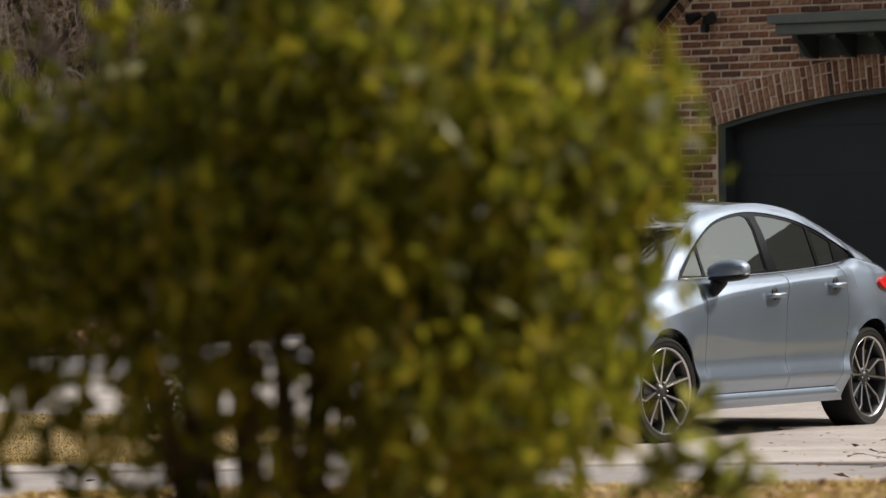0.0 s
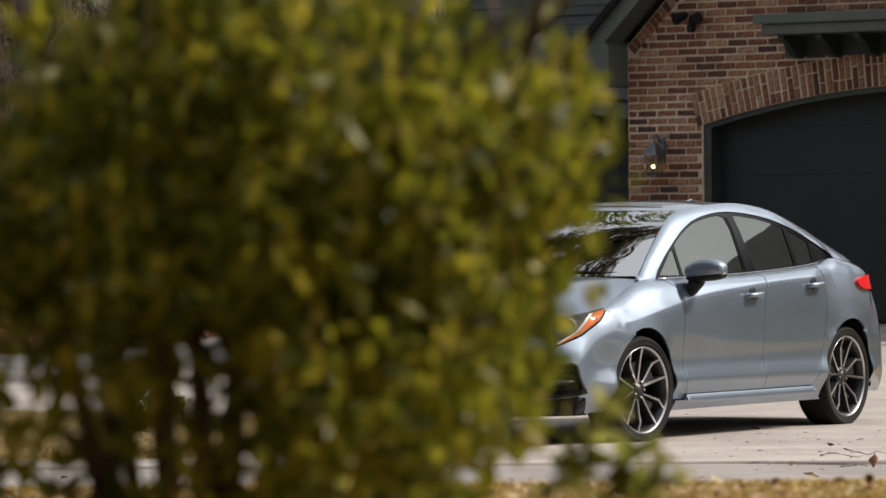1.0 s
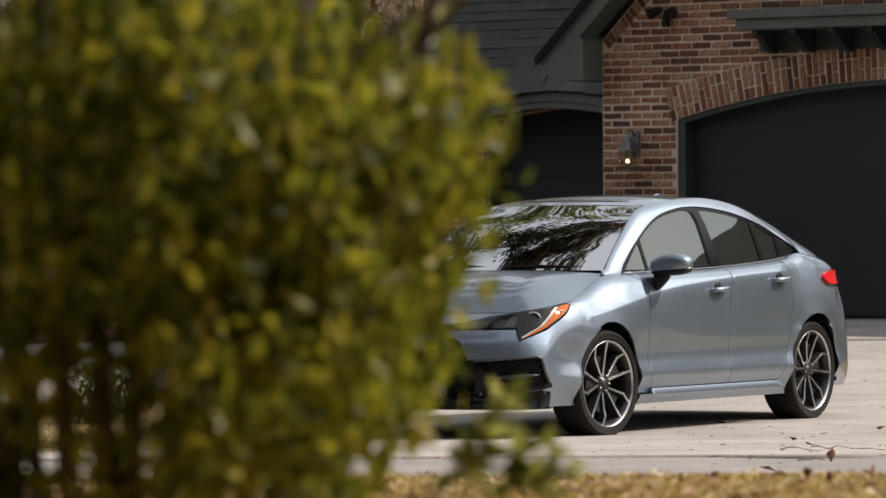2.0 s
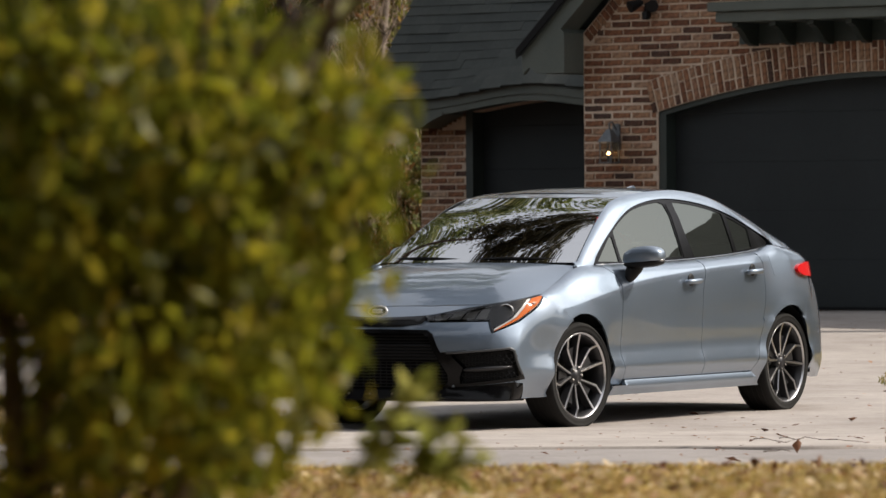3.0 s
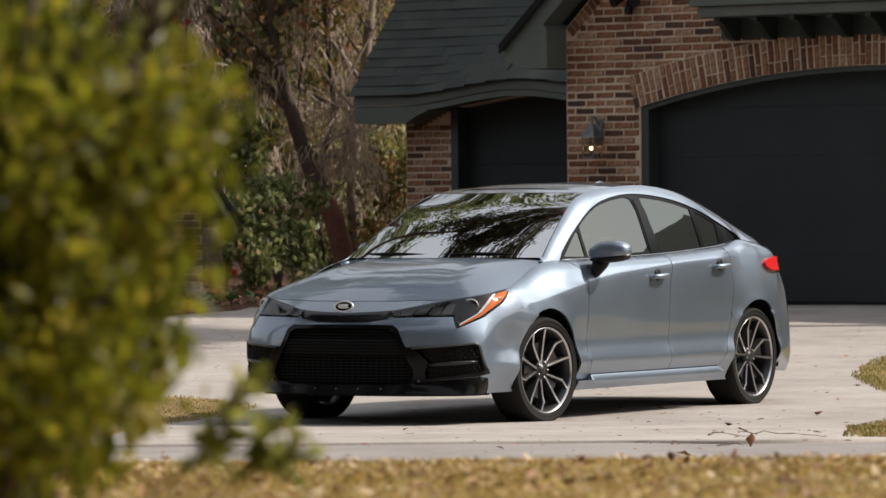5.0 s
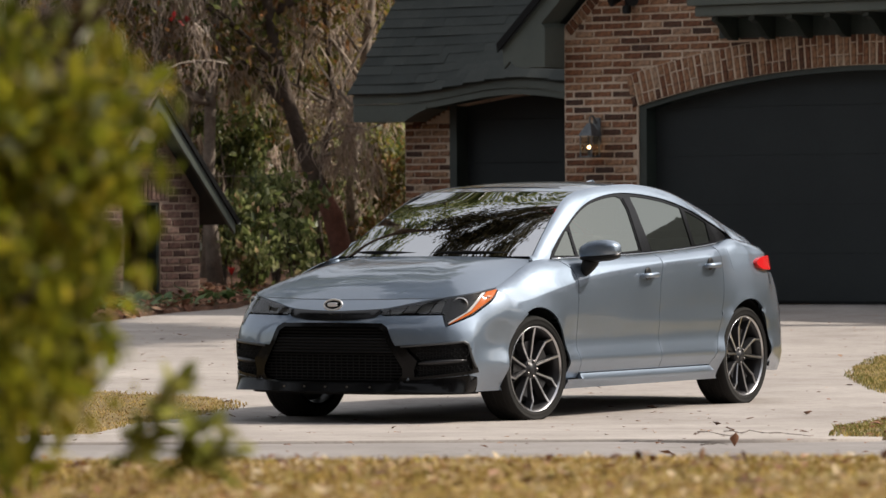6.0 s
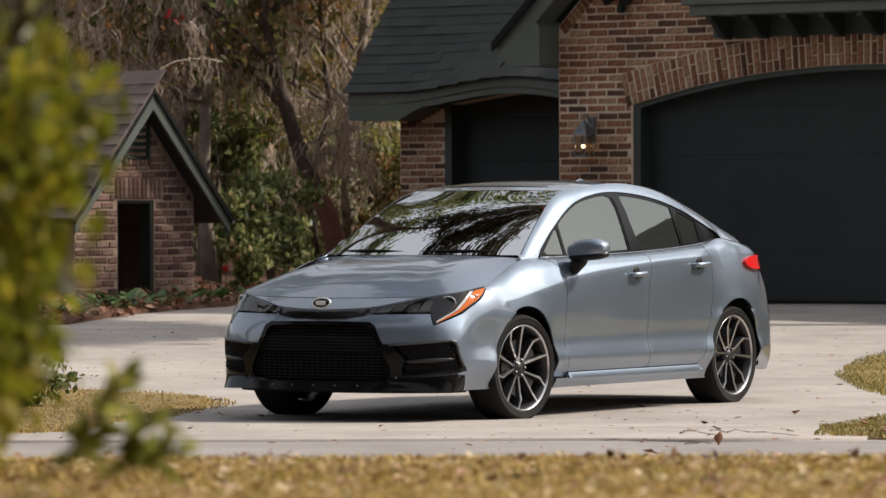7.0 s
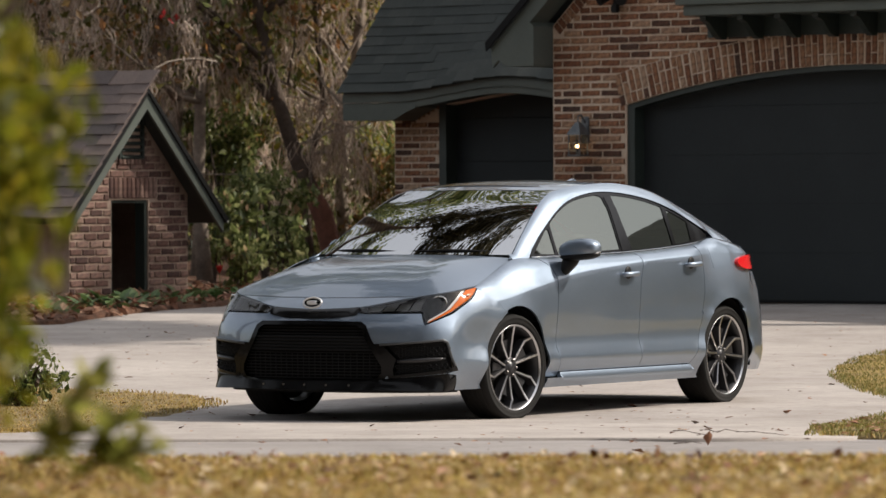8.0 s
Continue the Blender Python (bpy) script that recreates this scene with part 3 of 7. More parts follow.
# unseen taller house part, east of the garage, added for its shadow and reflection
part("wall", box(WALL_R + 0.004, 13.0, 19.2, 30.0, 0.0, 4.6), M_MORTAR, house, "unseen brick wall added east of the garage")
part("roof", prism([(18.6, 4.5), (24.6, 9.8), (30.6, 4.5), (30.6, 4.65), (24.6, 9.98), (18.6, 4.65)], "x", WALL_R - 0.2, 13.5), M_SHINGLE_I, house, "unseen shingle roof added east of the garage")
part("wall", prism([(19.2, 4.6), (30.0, 4.6), (24.6, 9.7)], "x", 12.7, 13.0), M_MORTAR, house)
part("wall", prism([(19.2, 4.6), (30.0, 4.6), (24.6, 9.7)], "x", WALL_R + 0.004, WALL_R + 0.3), M_MORTAR, house)

# wing, set back
WY = 21.40
wing_open_l = -16.27


def eyebrow(x):
    k = max(0.0, 1 - abs(x + 15.15) / 1.62)
    return 2.56 + 0.155 * (k * k * (3 - 2 * k))


wing_xs = steps(wing_open_l, -13.0, 0.15)
wing_wall = part("wall", prism([(-17.04, 0.1), (wing_open_l - 0.1, 0.1)] + [(x, eyebrow(x) - 0.16) for x in steps(wing_open_l - 0.1, -12.9, 0.15)] + [(-12.9, 0.1), (WALL_L, 0.1), (WALL_L, 2.95), (-17.04, 2.95)],
                               "y", WY + 0.012, WY + 0.3), M_MORTAR, house, "brick wall of the lower wing")
part("wall", box(-17.04, -16.74, WY + 0.3, 26.0, 0.1, 2.9), M_MORTAR, house)
wing_cells = courses(-17.04, WALL_L, FLOOR, 2.75, lambda a, b: [(-17.04, min(wing_open_l - 0.1, -16.37 + 0.02))] if a < 2.2 else [(-17.04, -16.9 + (b - 2.2) * 1.1)] if b < 2.5 else [])
for c in wing_cells:
    sc = (c[2] - JOINT) / (BL - JOINT)
    share("brick", random.choice(full_mes), M_BRICK, wing_wall, Matrix.LocRotScale((c[0] + JOINT / 2, WY + random.uniform(-0.003, 0.003), c[1] + JOINT / 2), None, (sc, 1, 1)))
for i in range(9):
    x = -16.93 + i * 0.07
    zb = 2.2 + max(0, (x + 16.9)) * 0.42
    share("brick", random.choice(arch_me["short"]), M_BRICK, wing_wall, Matrix.Translation((x, WY - 0.004, zb)) @ Matrix.Rotation(0.25 - 0.02 * i, 4, "Y"))
wing_door = thing("garage_door", label="smaller dark garage door in shade under a curved eave", category="door")
part("frame", box(wing_open_l - 0.1, wing_open_l, WY - 0.01, WY + 0.3, FLOOR, 2.45), M_TRIM_DARK, wing_door)
for k in range(5):
    part("panel", box(wing_open_l, -12.9, WY + 0.2, WY + 0.25, FLOOR + 0.01 + 0.5 * k, FLOOR + 0.504 + 0.5 * k), M_GARAGE, wing_door)
part("backing", box(wing_open_l, -12.9, WY + 0.252, WY + 0.27, FLOOR, 2.5), M_BLACK, wing_door)
# curved eave boards
EX = steps(-17.47, WALL_L - 0.0, 0.1)
for name, top, bot, y0, y1, material in (("fascia", 0.0, -0.095, 20.98, 21.03, M_TRIM), ("frieze", -0.098, -0.172, 21.0, 21.05, M_TRIM)):
    part(name, prism([(x, eyebrow(x) + top) for x in EX] + [(x, eyebrow(x) + bot) for x in EX[::-1]], "y", y0, y1), material, house)
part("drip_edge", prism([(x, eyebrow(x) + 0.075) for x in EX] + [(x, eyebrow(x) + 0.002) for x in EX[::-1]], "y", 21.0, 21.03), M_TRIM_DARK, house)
# Soffit in the darker trim: the eave's shade is in its colour.
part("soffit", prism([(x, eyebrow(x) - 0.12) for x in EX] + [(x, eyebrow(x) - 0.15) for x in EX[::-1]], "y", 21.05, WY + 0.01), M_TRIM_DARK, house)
part("eave_end", prism([(-17.47, 2.26), (-16.72, 2.26), (-16.55, 2.345), (-16.4, 2.40), (-16.4, 2.44), (-17.47, 2.44)], "y", 20.99, WY + 0.01), M_TRIM, house, "green-grey boxed eave end")

# shingles of the wing roof
WPITCH = 1.26
wang = math.atan(WPITCH)


def wing_z(x, d):
    """Height of the wing's roof, d metres up the slope from its edge."""
    k = max(0.0, 1 - d / 1.2)
    return 2.57 + (eyebrow(x) - 2.56) * k * k + d * math.sin(wang)


wing_roof = part("roof", prism([(21.05, 2.665), (20.93 + 2.6, 2.53 + 2.6 * WPITCH), (20.93 + 5.2, 2.53), (20.93 + 5.2, 2.48), (20.93 + 2.6, 2.46 + 2.6 * WPITCH), (21.09, 2.63)], "x", -17.49, WALL_L + 0.35), M_SHINGLE_I, house, "dark slate-green shingle roof of the wing")
sh_me = mesh_of(box(0, 0.30, 0, 0.20, 0, 0.012), "shingle")
rowh = 0.142
for r in range(13):
    x = -17.5 + (r % 2) * 0.12 - 0.1
    while x < WALL_L + 0.2:
        lo = max(x, -17.5)
        ln = min(x + 0.30, WALL_L + 0.3) - lo
        if ln > 0.05:
            d = r * rowh
            y = 20.93 + d * math.cos(wang)
            xm = lo + ln / 2
            share("shingle", sh_me, M_SHINGLE, wing_roof, Matrix.Translation((lo, y - 0.012 + random.uniform(-0.004, 0.004), wing_z(lo, d) + 0.006)) @ Matrix.Rotation(wang - 0.07, 4, "X") @ Matrix.Rotation(-math.atan((wing_z(lo + ln, d) - wing_z(lo, d)) / ln * math.cos(wang)), 4, "Y") @ Matrix.Diagonal((ln / 0.30, 1, random.uniform(0.8, 1.4) if abs(wing_z(xm, d) - 2.57 - d * math.sin(wang)) < 0.01 else 1.0, 1)))
        x += 0.30
# ---- the small brick shed with a steep roof ----
shed = thing("brick_shed", label="small brick shed with steep brown shingle roof and open doorway", category="shed")
SX, SC, SHW, SFL = -15.6, 15.17, 0.93, 0.28
SPEAK, SEAVE, SHO = 2.42, 1.10, 1.23
SP = (SPEAK - SEAVE) / SHO
sang = math.atan(SP)
D0, D1, DTOP = 14.89, 15.47, 1.345
SLEN = 2.3


def shed_top(y):
    return SPEAK - 0.02 - SP * abs(y - SC)


pole = [(SC - SHW, 0.15), (D0, 0.15), (D0, DTOP), (D1, DTOP), (D1, 0.15), (SC + SHW, 0.15), (SC + SHW, shed_top(SC + SHW)), (SC, shed_top(SC)), (SC - SHW, shed_top(SC - SHW))]
shed_front = part("wall", prism(pole, "x", SX - 0.2, SX - 0.012), M_MORTAR_S, shed, "dull brown brick front wall")
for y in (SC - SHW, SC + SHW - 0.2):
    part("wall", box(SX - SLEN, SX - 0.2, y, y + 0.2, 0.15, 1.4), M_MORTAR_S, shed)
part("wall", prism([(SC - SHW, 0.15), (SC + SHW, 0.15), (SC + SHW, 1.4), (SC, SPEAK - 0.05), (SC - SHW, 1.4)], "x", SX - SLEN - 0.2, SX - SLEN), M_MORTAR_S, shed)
part("floor", box(SX - SLEN, SX - 0.2, SC - SHW + 0.2, SC + SHW - 0.2, 0.15, 0.29), M_DARKIN, shed)
FACE_X = Matrix.Rotation(math.pi / 2, 4, "Z")


def on_shed(y, z, dx=0.0):
    """A brick's face turned towards +x; its length runs along +y."""
    return Matrix.Translation((SX + dx, y, z)) @ FACE_X


SBL, SBH = 0.205, 0.081
s_mes = [mesh_of(brick_mesh(SBL - JOINT, 0.05, SBH - JOINT, seed=k + 40), "brick") for k in range(5)]


def shed_spans(z0, z1):
    lim = min(SHW, (SPEAK - 0.06 - z1) / SP)
    if lim < 0.05:
        return []
    if z1 < DTOP + 0.02:
        return [(SC - SHW, D0), (D1, SC + SHW)]
    if z0 < DTOP + 0.2:
        return [(SC - lim, D0 - 0.04), (D1 + 0.14, SC + lim)]
    if 1.79 < z1 and z0 < 2.17:
        return [(SC - lim, 15.0), (15.38, SC + lim)]
    return [(SC - lim, SC + lim)]


for c in courses(SC - SHW, SC + SHW, SFL, 2.5, shed_spans, SBL, SBH):
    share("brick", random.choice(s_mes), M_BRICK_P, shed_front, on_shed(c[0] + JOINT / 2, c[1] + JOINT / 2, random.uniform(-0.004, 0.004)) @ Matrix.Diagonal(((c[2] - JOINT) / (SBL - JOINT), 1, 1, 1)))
lint_me = mesh_of(brick_mesh(0.056, 0.055, 0.215), "brick")
for i in range(11):
    share("brick", lint_me, M_BRICK_P, shed_front, on_shed(D0 - 0.03 + i * 0.068, DTOP + 0.02, 0.004))
sill_me = mesh_of(brick_mesh(0.05, 0.07, 0.055), "brick")
for i in range(7):
    share("brick", sill_me, M_BRICK_P, shed_front, on_shed(14.99 + i * 0.06, 1.715, 0.02))
# doorway lining and louvred vent
part("door_frame", prism([(D0, SFL), (D0 + 0.03, SFL), (D0 + 0.03, DTOP - 0.03), (D1 - 0.04, DTOP - 0.03), (D1 - 0.04, SFL), (D1, SFL), (D1, DTOP), (D0, DTOP)], "x", SX - 0.16, SX - 0.03), M_TRIM_DARK, shed, "dark green door lining")
vent = part("vent", prism([(15.02, 1.77), (15.37, 1.77), (15.37, 2.2), (15.02, 2.2)], "x", SX - 0.06, SX - 0.03), M_BLACK, shed, "dark green louvred vent")
for k in range(6):
    m = Matrix.Translation((SX + 0.0, 15.03, 1.80 + k * 0.07)) @ Matrix.Rotation(0.6, 4, "Y")
    part("slat", box(-0.035, 0.035, 0, 0.33, -0.006, 0.006), M_TRIM_DARK, vent, at=m)
part("vent_frame", prism([(15.0, 1.765), (15.39, 1.765), (15.39, 2.2), (15.35, 2.2), (15.35, 1.79), (15.04, 1.79), (15.04, 2.2), (15.0, 2.2)], "x", SX - 0.03, SX + 0.015), M_TRIM_DARK, shed)
# roof
RX0, RX1 = SX - SLEN - 0.3, SX + 0.25
shed_roof = {}
for sgn in (-1, 1):
    poly = [(SC, SPEAK + 0.0), (SC + sgn * SHO, SEAVE), (SC + sgn * (SHO + 0.03), SEAVE + 0.05), (SC, SPEAK + 0.09)]
    shed_roof[sgn] = part("roof", prism(poly, "x", RX0, RX1 - 0.004), M_SHINGLE_I if sgn > 0 else M_BLACK, shed, "steep roof of brown shingles")
    poly = [(SC, SPEAK + 0.03), (SC + sgn * (SHO - 0.02), SEAVE + 0.03), (SC + sgn * (SHO - 0.02), SEAVE - 0.1), (SC, SPEAK - 0.13)]
    part("rake_board", prism(poly, "x", RX1 - 0.035, RX1), M_TRIM, shed, "green-grey rake board")
    part("rake_edge", prism([(SC, SPEAK + 0.09), (SC + sgn * (SHO + 0.04), SEAVE + 0.04), (SC + sgn * SHO, SEAVE - 0.0), (SC, SPEAK + 0.034)], "x", RX1 - 0.03, RX1 + 0.025), M_BLACK, shed)
sb_me = mesh_of(box(0, 0.36, 0, 0.21, 0, 0.016), "shingle")
for r in range(14):
    x = RX0 - (r % 2) * 0.17 - (r % 3) * 0.05
    while x < RX1:
        lo, hi = max(x, RX0), min(x + 0.36, RX1 + 0.03)
        if hi - lo > 0.05:
            d = r * 0.146
            share("shingle", sb_me, M_SHINGLE_B, shed_roof[-1], Matrix.Translation((lo, SC - (SHO + 0.045) + d * math.cos(sang), SEAVE + 0.055 + d * math.sin(sang) + random.uniform(0, 0.004))) @ Matrix.Rotation(sang - 0.07, 4, "X") @ Matrix.Diagonal(((hi - lo - 0.005) / 0.36, 1, random.uniform(0.8, 1.6), 1)))
        x += 0.36
# ---- leaves ----
def leaf_cloud(name, material, spots, size, parent=None, kind="", lie=1.0, label=""):
    """Small folded leaves at the given points; spots hold (point, scale); with a small lie they lie flat."""
    verts, faces = [], []
    for p, sc in spots:
        e = Euler((random.uniform(-3.14, 3.14) * lie, random.uniform(-3.14, 3.14) * lie, random.uniform(0, 6.28))).to_matrix()
        ln = size * sc * random.uniform(0.7, 1.3)
        wd = ln * 0.27
        k = len(verts)
        for q in ((0, 0, 0), (ln * 0.5, wd, ln * 0.06), (ln * 0.5, 0, -ln * 0.04), (ln * 0.5, -wd, ln * 0.06), (ln, 0, -ln * 0.08)):
            v = p + e @ Vector(q)
            verts.append(tuple(v))
        faces += [(k, k + 2, k + 1), (k, k + 3, k + 2), (k + 2, k + 4, k + 1), (k + 2, k + 3, k + 4)]
    ob = from_lists(name, verts, faces, material, parent)
    return tagged(ob, label=label, kind=kind)


# ---- woods behind the house and shed ----
def limb(bm, start, direction, length, r0, rng, depth, tips, bend=0.35, up=0.15):
    """A crooked, tapering branch; its ends are added to tips."""
    pts, rad = [Vector(start)], [r0]
    d = Vector(direction).normalized()
    n = 5
    for i in range(n):
        d = (d + Vector((rng.uniform(-bend, bend), rng.uniform(-bend, bend), rng.uniform(-bend, bend) + up)) * 0.5).normalized()
        pts.append(pts[-1] + d * length / n)
        rad.append(r0 * (1 - 0.8 * (i + 1) / n))
    tube(pts, rad, 7 if r0 > 0.05 else 5, bm)
    if depth == 0:
        tips += pts[2:]
    else:
        for k in range(3 if depth > 1 else 4):
            i = rng.randint(2, n)
            a = rng.uniform(0, 6.28)
            nd = (d + Vector((math.cos(a), math.sin(a), rng.uniform(-0.2, 0.5))) * 0.9).normalized()
            limb(bm, pts[i], nd, length * rng.uniform(0.45, 0.65), rad[i] * 0.7 + 0.004, rng, depth - 1, tips, bend, up * 0.5)
    return pts


def drape(verts, faces, rng, q, n, length):
    """A tuft of hanging moss: thin, kinked strands of uneven length."""
    wide = rng.uniform(0.03, 0.10)
    for _ in range(n):
        p = q + Vector((rng.gauss(0, wide), rng.gauss(0, wide), rng.gauss(0, 0.03)))
        ln = length * rng.uniform(0.25, 1.0)
        a, w = rng.uniform(0, 3.14), rng.uniform(0.005, 0.012)
        for k in range(4):
            e = p + Vector((rng.gauss(0, 0.10) * ln, rng.gauss(0, 0.10) * ln, -ln / 4))
            dx, dy = w * math.cos(a), w * math.sin(a)
            b = len(verts)
            verts += [(p.x - dx, p.y - dy, p.z), (p.x + dx, p.y + dy, p.z), (e.x + dx * 0.8, e.y + dy * 0.8, e.z), (e.x - dx * 0.8, e.y - dy * 0.8, e.z)]
            faces.append((b, b + 1, b + 2, b + 3))
            p, w = e, w * 0.8


def tree(x, y, height, r0, bark, leaf, rng, label, lean=(0, 0), leaves=2500, leaf_size=0.10, spread=0.9, moss=0, path=None, first=0.35, crown_label="", puff=1.0):
    t = thing("tree", Matrix.Translation((x, y, land(x, y) - 0.05)), label=label, category="tree")
    bm, tips = bmesh.new(), []
    if path:
        pts = [Vector(p) for p in path]
    else:
        pts = [Vector((0, 0, 0))]
        for i in range(8):
            pts.append(Vector((lean[0] * (i + 1) / 8 + rng.uniform(-0.12, 0.12), lean[1] * (i + 1) / 8 + rng.uniform(-0.12, 0.12), height * (i + 1) / 8)))
    k = len(pts)
    rad = [r0 * (1.25 if i == 0 else 1 - 0.75 * i / (k - 1)) for i in range(k)]
    tube(pts, rad, 10, bm)
    for i in range(k):
        if i / (k - 1) >= first:
            for _ in range(2):
                a = rng.uniform(0, 6.28)
                limb(bm, pts[i], (math.cos(a), math.sin(a), rng.uniform(0.1, 0.8)), height * rng.uniform(0.18, 0.32) * spread, rad[i] * 0.5 + 0.01, rng, 1, tips)
    part("trunk", bm, bark, t, smooth=True)
    spots = []
    while len(spots) < leaves and tips:
        q = rng.choice(tips)
        o = Vector((rng.gauss(0, 0.28), rng.gauss(0, 0.28), rng.gauss(0, 0.22))) * puff
        spots.append((q + o, rng.uniform(0.6, 1.4)))
    if spots:
        leaf_cloud("crown", leaf, spots, leaf_size, t, label=crown_label)
    if moss and tips:
        verts, faces = [], []
        for _ in range(moss):
            q = rng.choice(tips) + Vector((rng.gauss(0, 0.1), rng.gauss(0, 0.1), 0))
            drape(verts, faces, rng, q, 12, 0.6)
        tagged(from_lists("hanging_moss", verts, faces, M_MOSS, t), "pale grey hanging moss", kind="stuff")
    return t


def shrub(s, w, height, width, leaf, rng, label, leaves=1800, leaf_size=0.06, moss=False):
    x, y = plan(s, w)
    t = thing("shrub", Matrix.Translation((x, y, land(x, y))), label=label, category="shrub")
    bm = bmesh.new()
    for i in range(9):
        a = rng.uniform(0, 6.28)
        e = Vector((math.cos(a) * width * 0.4, math.sin(a) * width * 0.4, height * rng.uniform(0.6, 0.95)))
        tube([(0, 0, -0.05), e * 0.5 + Vector((rng.uniform(-0.1, 0.1), rng.uniform(-0.1, 0.1), 0.05)), e], [0.02, 0.014, 0.005], 5, bm)
    part("trunk", bm, M_BARK, t)
    lumps = [(Vector((rng.gauss(0, 0.33) * width, rng.gauss(0, 0.33) * width, height * rng.uniform(0.15, 1.0))), rng.uniform(0.12, 0.28) * width) for _ in range(26)]
    spots = []
    while len(spots) < leaves:
        c, r = rng.choice(lumps)
        p = c + Vector((rng.gauss(0, r * 0.6), rng.gauss(0, r * 0.6), rng.gauss(0, r * 0.5)))
        if p.z > 0.02:
            spots.append((p, rng.uniform(0.7, 1.3)))
    leaf_cloud("crown", leaf, spots, leaf_size, t)
    return t


TR = random.Random(11)
# the leaning red-brown trunk and the pale trunks near it
x0, y0 = plan(59.0, -0.93)
lean_path = [(0.07, 0.05, 0), (0.0, 0.0, 0.4), (-0.10, -0.07, 0.88), (-0.23, -0.17, 1.22), (-0.36, -0.27, 1.60), (-0.50, -0.38, 2.18), (-0.60, -0.46, 2.66), (-0.69, -0.53, 3.28), (-0.9, -0.7, 5.2), (-1.3, -0.9, 7.5), (-1.5, -1.0, 9.5)]
leaning = tree(x0, y0, 9.0, 0.135, M_BARK, M_LEAF_D, TR, "leaning brown trunk with peeling red-brown bark at its foot", path=lean_path, leaves=5000, leaf_size=0.11, moss=150, first=0.5)
part("bark_patch", tube([Vector(p) + Vector((0.004, -0.006, 0)) for p in lean_path[:4]], [0.172, 0.136, 0.125, 0.104], 10), M_BARK_R, leaning, "red-brown bark patch", smooth=True)
for s, w, h, r, bark, lean, label in ((60, -3.0, 9, 0.11, M_BARK_G, (0.2, 0.3), "pale grey moss-hung tree trunk"), (64, -2.75, 11, 0.13, M_BARK_G, (0.4, 0.2), "pale grey tree behind the shed"),
                                      (66, -0.7, 10, 0.09, M_BARK_G, (0.1, 0.5), "slim grey tree in the woods"), (70, -0.55, 12, 0.16, M_BARK_G, (0.9, 0.6), "pale trunk with peeling bark by the house"),
                                      (63, -4.8, 10, 0.14, M_BARK, (0.3, -0.3), "dark tree behind the shed"), (72, -1.9, 13, 0.15, M_BARK, (-0.5, 0.2), "tall brown tree in the woods"),
                                      (60, -6.0, 10, 0.16, M_BARK, (-0.2, 0.2), "tall tree at the edge of the woods"), (59.3, -2.48, 9, 0.085, M_BARK_G, (0.15, 0.1), "slim pale trunk behind the shed"), (59.8, -1.20, 9, 0.05, M_BARK, (0.0, 0.1), "slim upright trunk by the leaning tree"), (61.0, -0.82, 10, 0.075, M_BARK_G, (0.6, 0.3), "pale grey trunk beside the house roof")):
    x, y = plan(s, w)
    tree(x, y, h, r, bark, M_LEAF_O if TR.random() < 0.6 else M_LEAF_D, TR, label, lean=lean, leaves=4200, leaf_size=0.11, moss=170, first=0.18)
# shrubs
for s, w, h, wd, leaf, label, n in ((53.7, -1.80, 1.12, 0.50, M_LEAF_P, "sunlit pale green shrub beside the shed wall", 1000), (54.4, -1.36, 0.85, 0.36, M_LEAF_P, "low pale green shrub by the leaning tree", 500), (55.6, -1.62, 1.45, 0.62, M_LEAF_P, "pale green shrub with loose leaves beside the shed", 1500), (60.6, -2.15, 2.0, 0.5, M_LEAF_P, "tall yellow-green shrub beside the shed", 1100),
                                    (60.4, -2.42, 2.1, 0.75, M_LEAF_D, "tall evergreen shrub behind the shed", 1700), (60.5, -0.2, 1.7, 1.0, M_LEAF_O, "olive shrub by the house corner", 1300),
                                    (47.9, -4.45, 1.9, 0.55, M_LEAF_D, "leafy shrub in front of the shed roof", 1500), (65.5, -0.7, 2.3, 1.3, M_LEAF_O, "wild thicket of olive-green leaves", 1700),
                                    (66.0, -2.0, 2.8, 1.8, M_LEAF_O, "undergrowth in the woods", 3500), (66.0, -4.5, 2.8, 1.8, M_LEAF_O, "undergrowth behind the shed", 3500), (67.0, 0.6, 2.5, 1.5, M_LEAF_D, "undergrowth behind the house", 2500)):
    shrub(s, w, h, wd, leaf, TR, label, n, 0.10)


def thicket(name, s0, s1, w0, w1, z0, z1, n, leaf, size, seed, label, kind="stuff", clump=(0.25, 0.7)):
    """Far foliage in clumps, too dense to count."""
    rng = random.Random(seed)
    lumps = []
    for _ in range(int(n / 55)):
        s, w = rng.uniform(s0, s1), rng.uniform(w0, w1)
        x, y = plan(s, w)
        lumps.append((Vector((x, y, land(x, y) + z0 + (z1 - z0) * rng.random())), rng.uniform(*clump)))
    spots = []
    for _ in range(n):
        c, r = rng.choice(lumps)
        spots.append((c + Vector((rng.gauss(0, r), rng.gauss(0, r), rng.gauss(0, r * 0.6))), rng.uniform(0.6, 1.5)))
    return leaf_cloud(name, leaf, spots, size, kind=kind, label=label)


# The first two sets carry deep-wood shade in their leaf colour.
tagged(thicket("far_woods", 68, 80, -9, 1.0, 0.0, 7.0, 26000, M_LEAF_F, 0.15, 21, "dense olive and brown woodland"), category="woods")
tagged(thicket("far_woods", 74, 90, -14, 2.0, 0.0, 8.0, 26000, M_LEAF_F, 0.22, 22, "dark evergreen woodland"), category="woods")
tagged(thicket("far_woods", 92, 110, -40, 40, 0.0, 13.0, 30000, M_LEAF_D, 0.5, 23, "dark evergreen woodland"), category="woods")

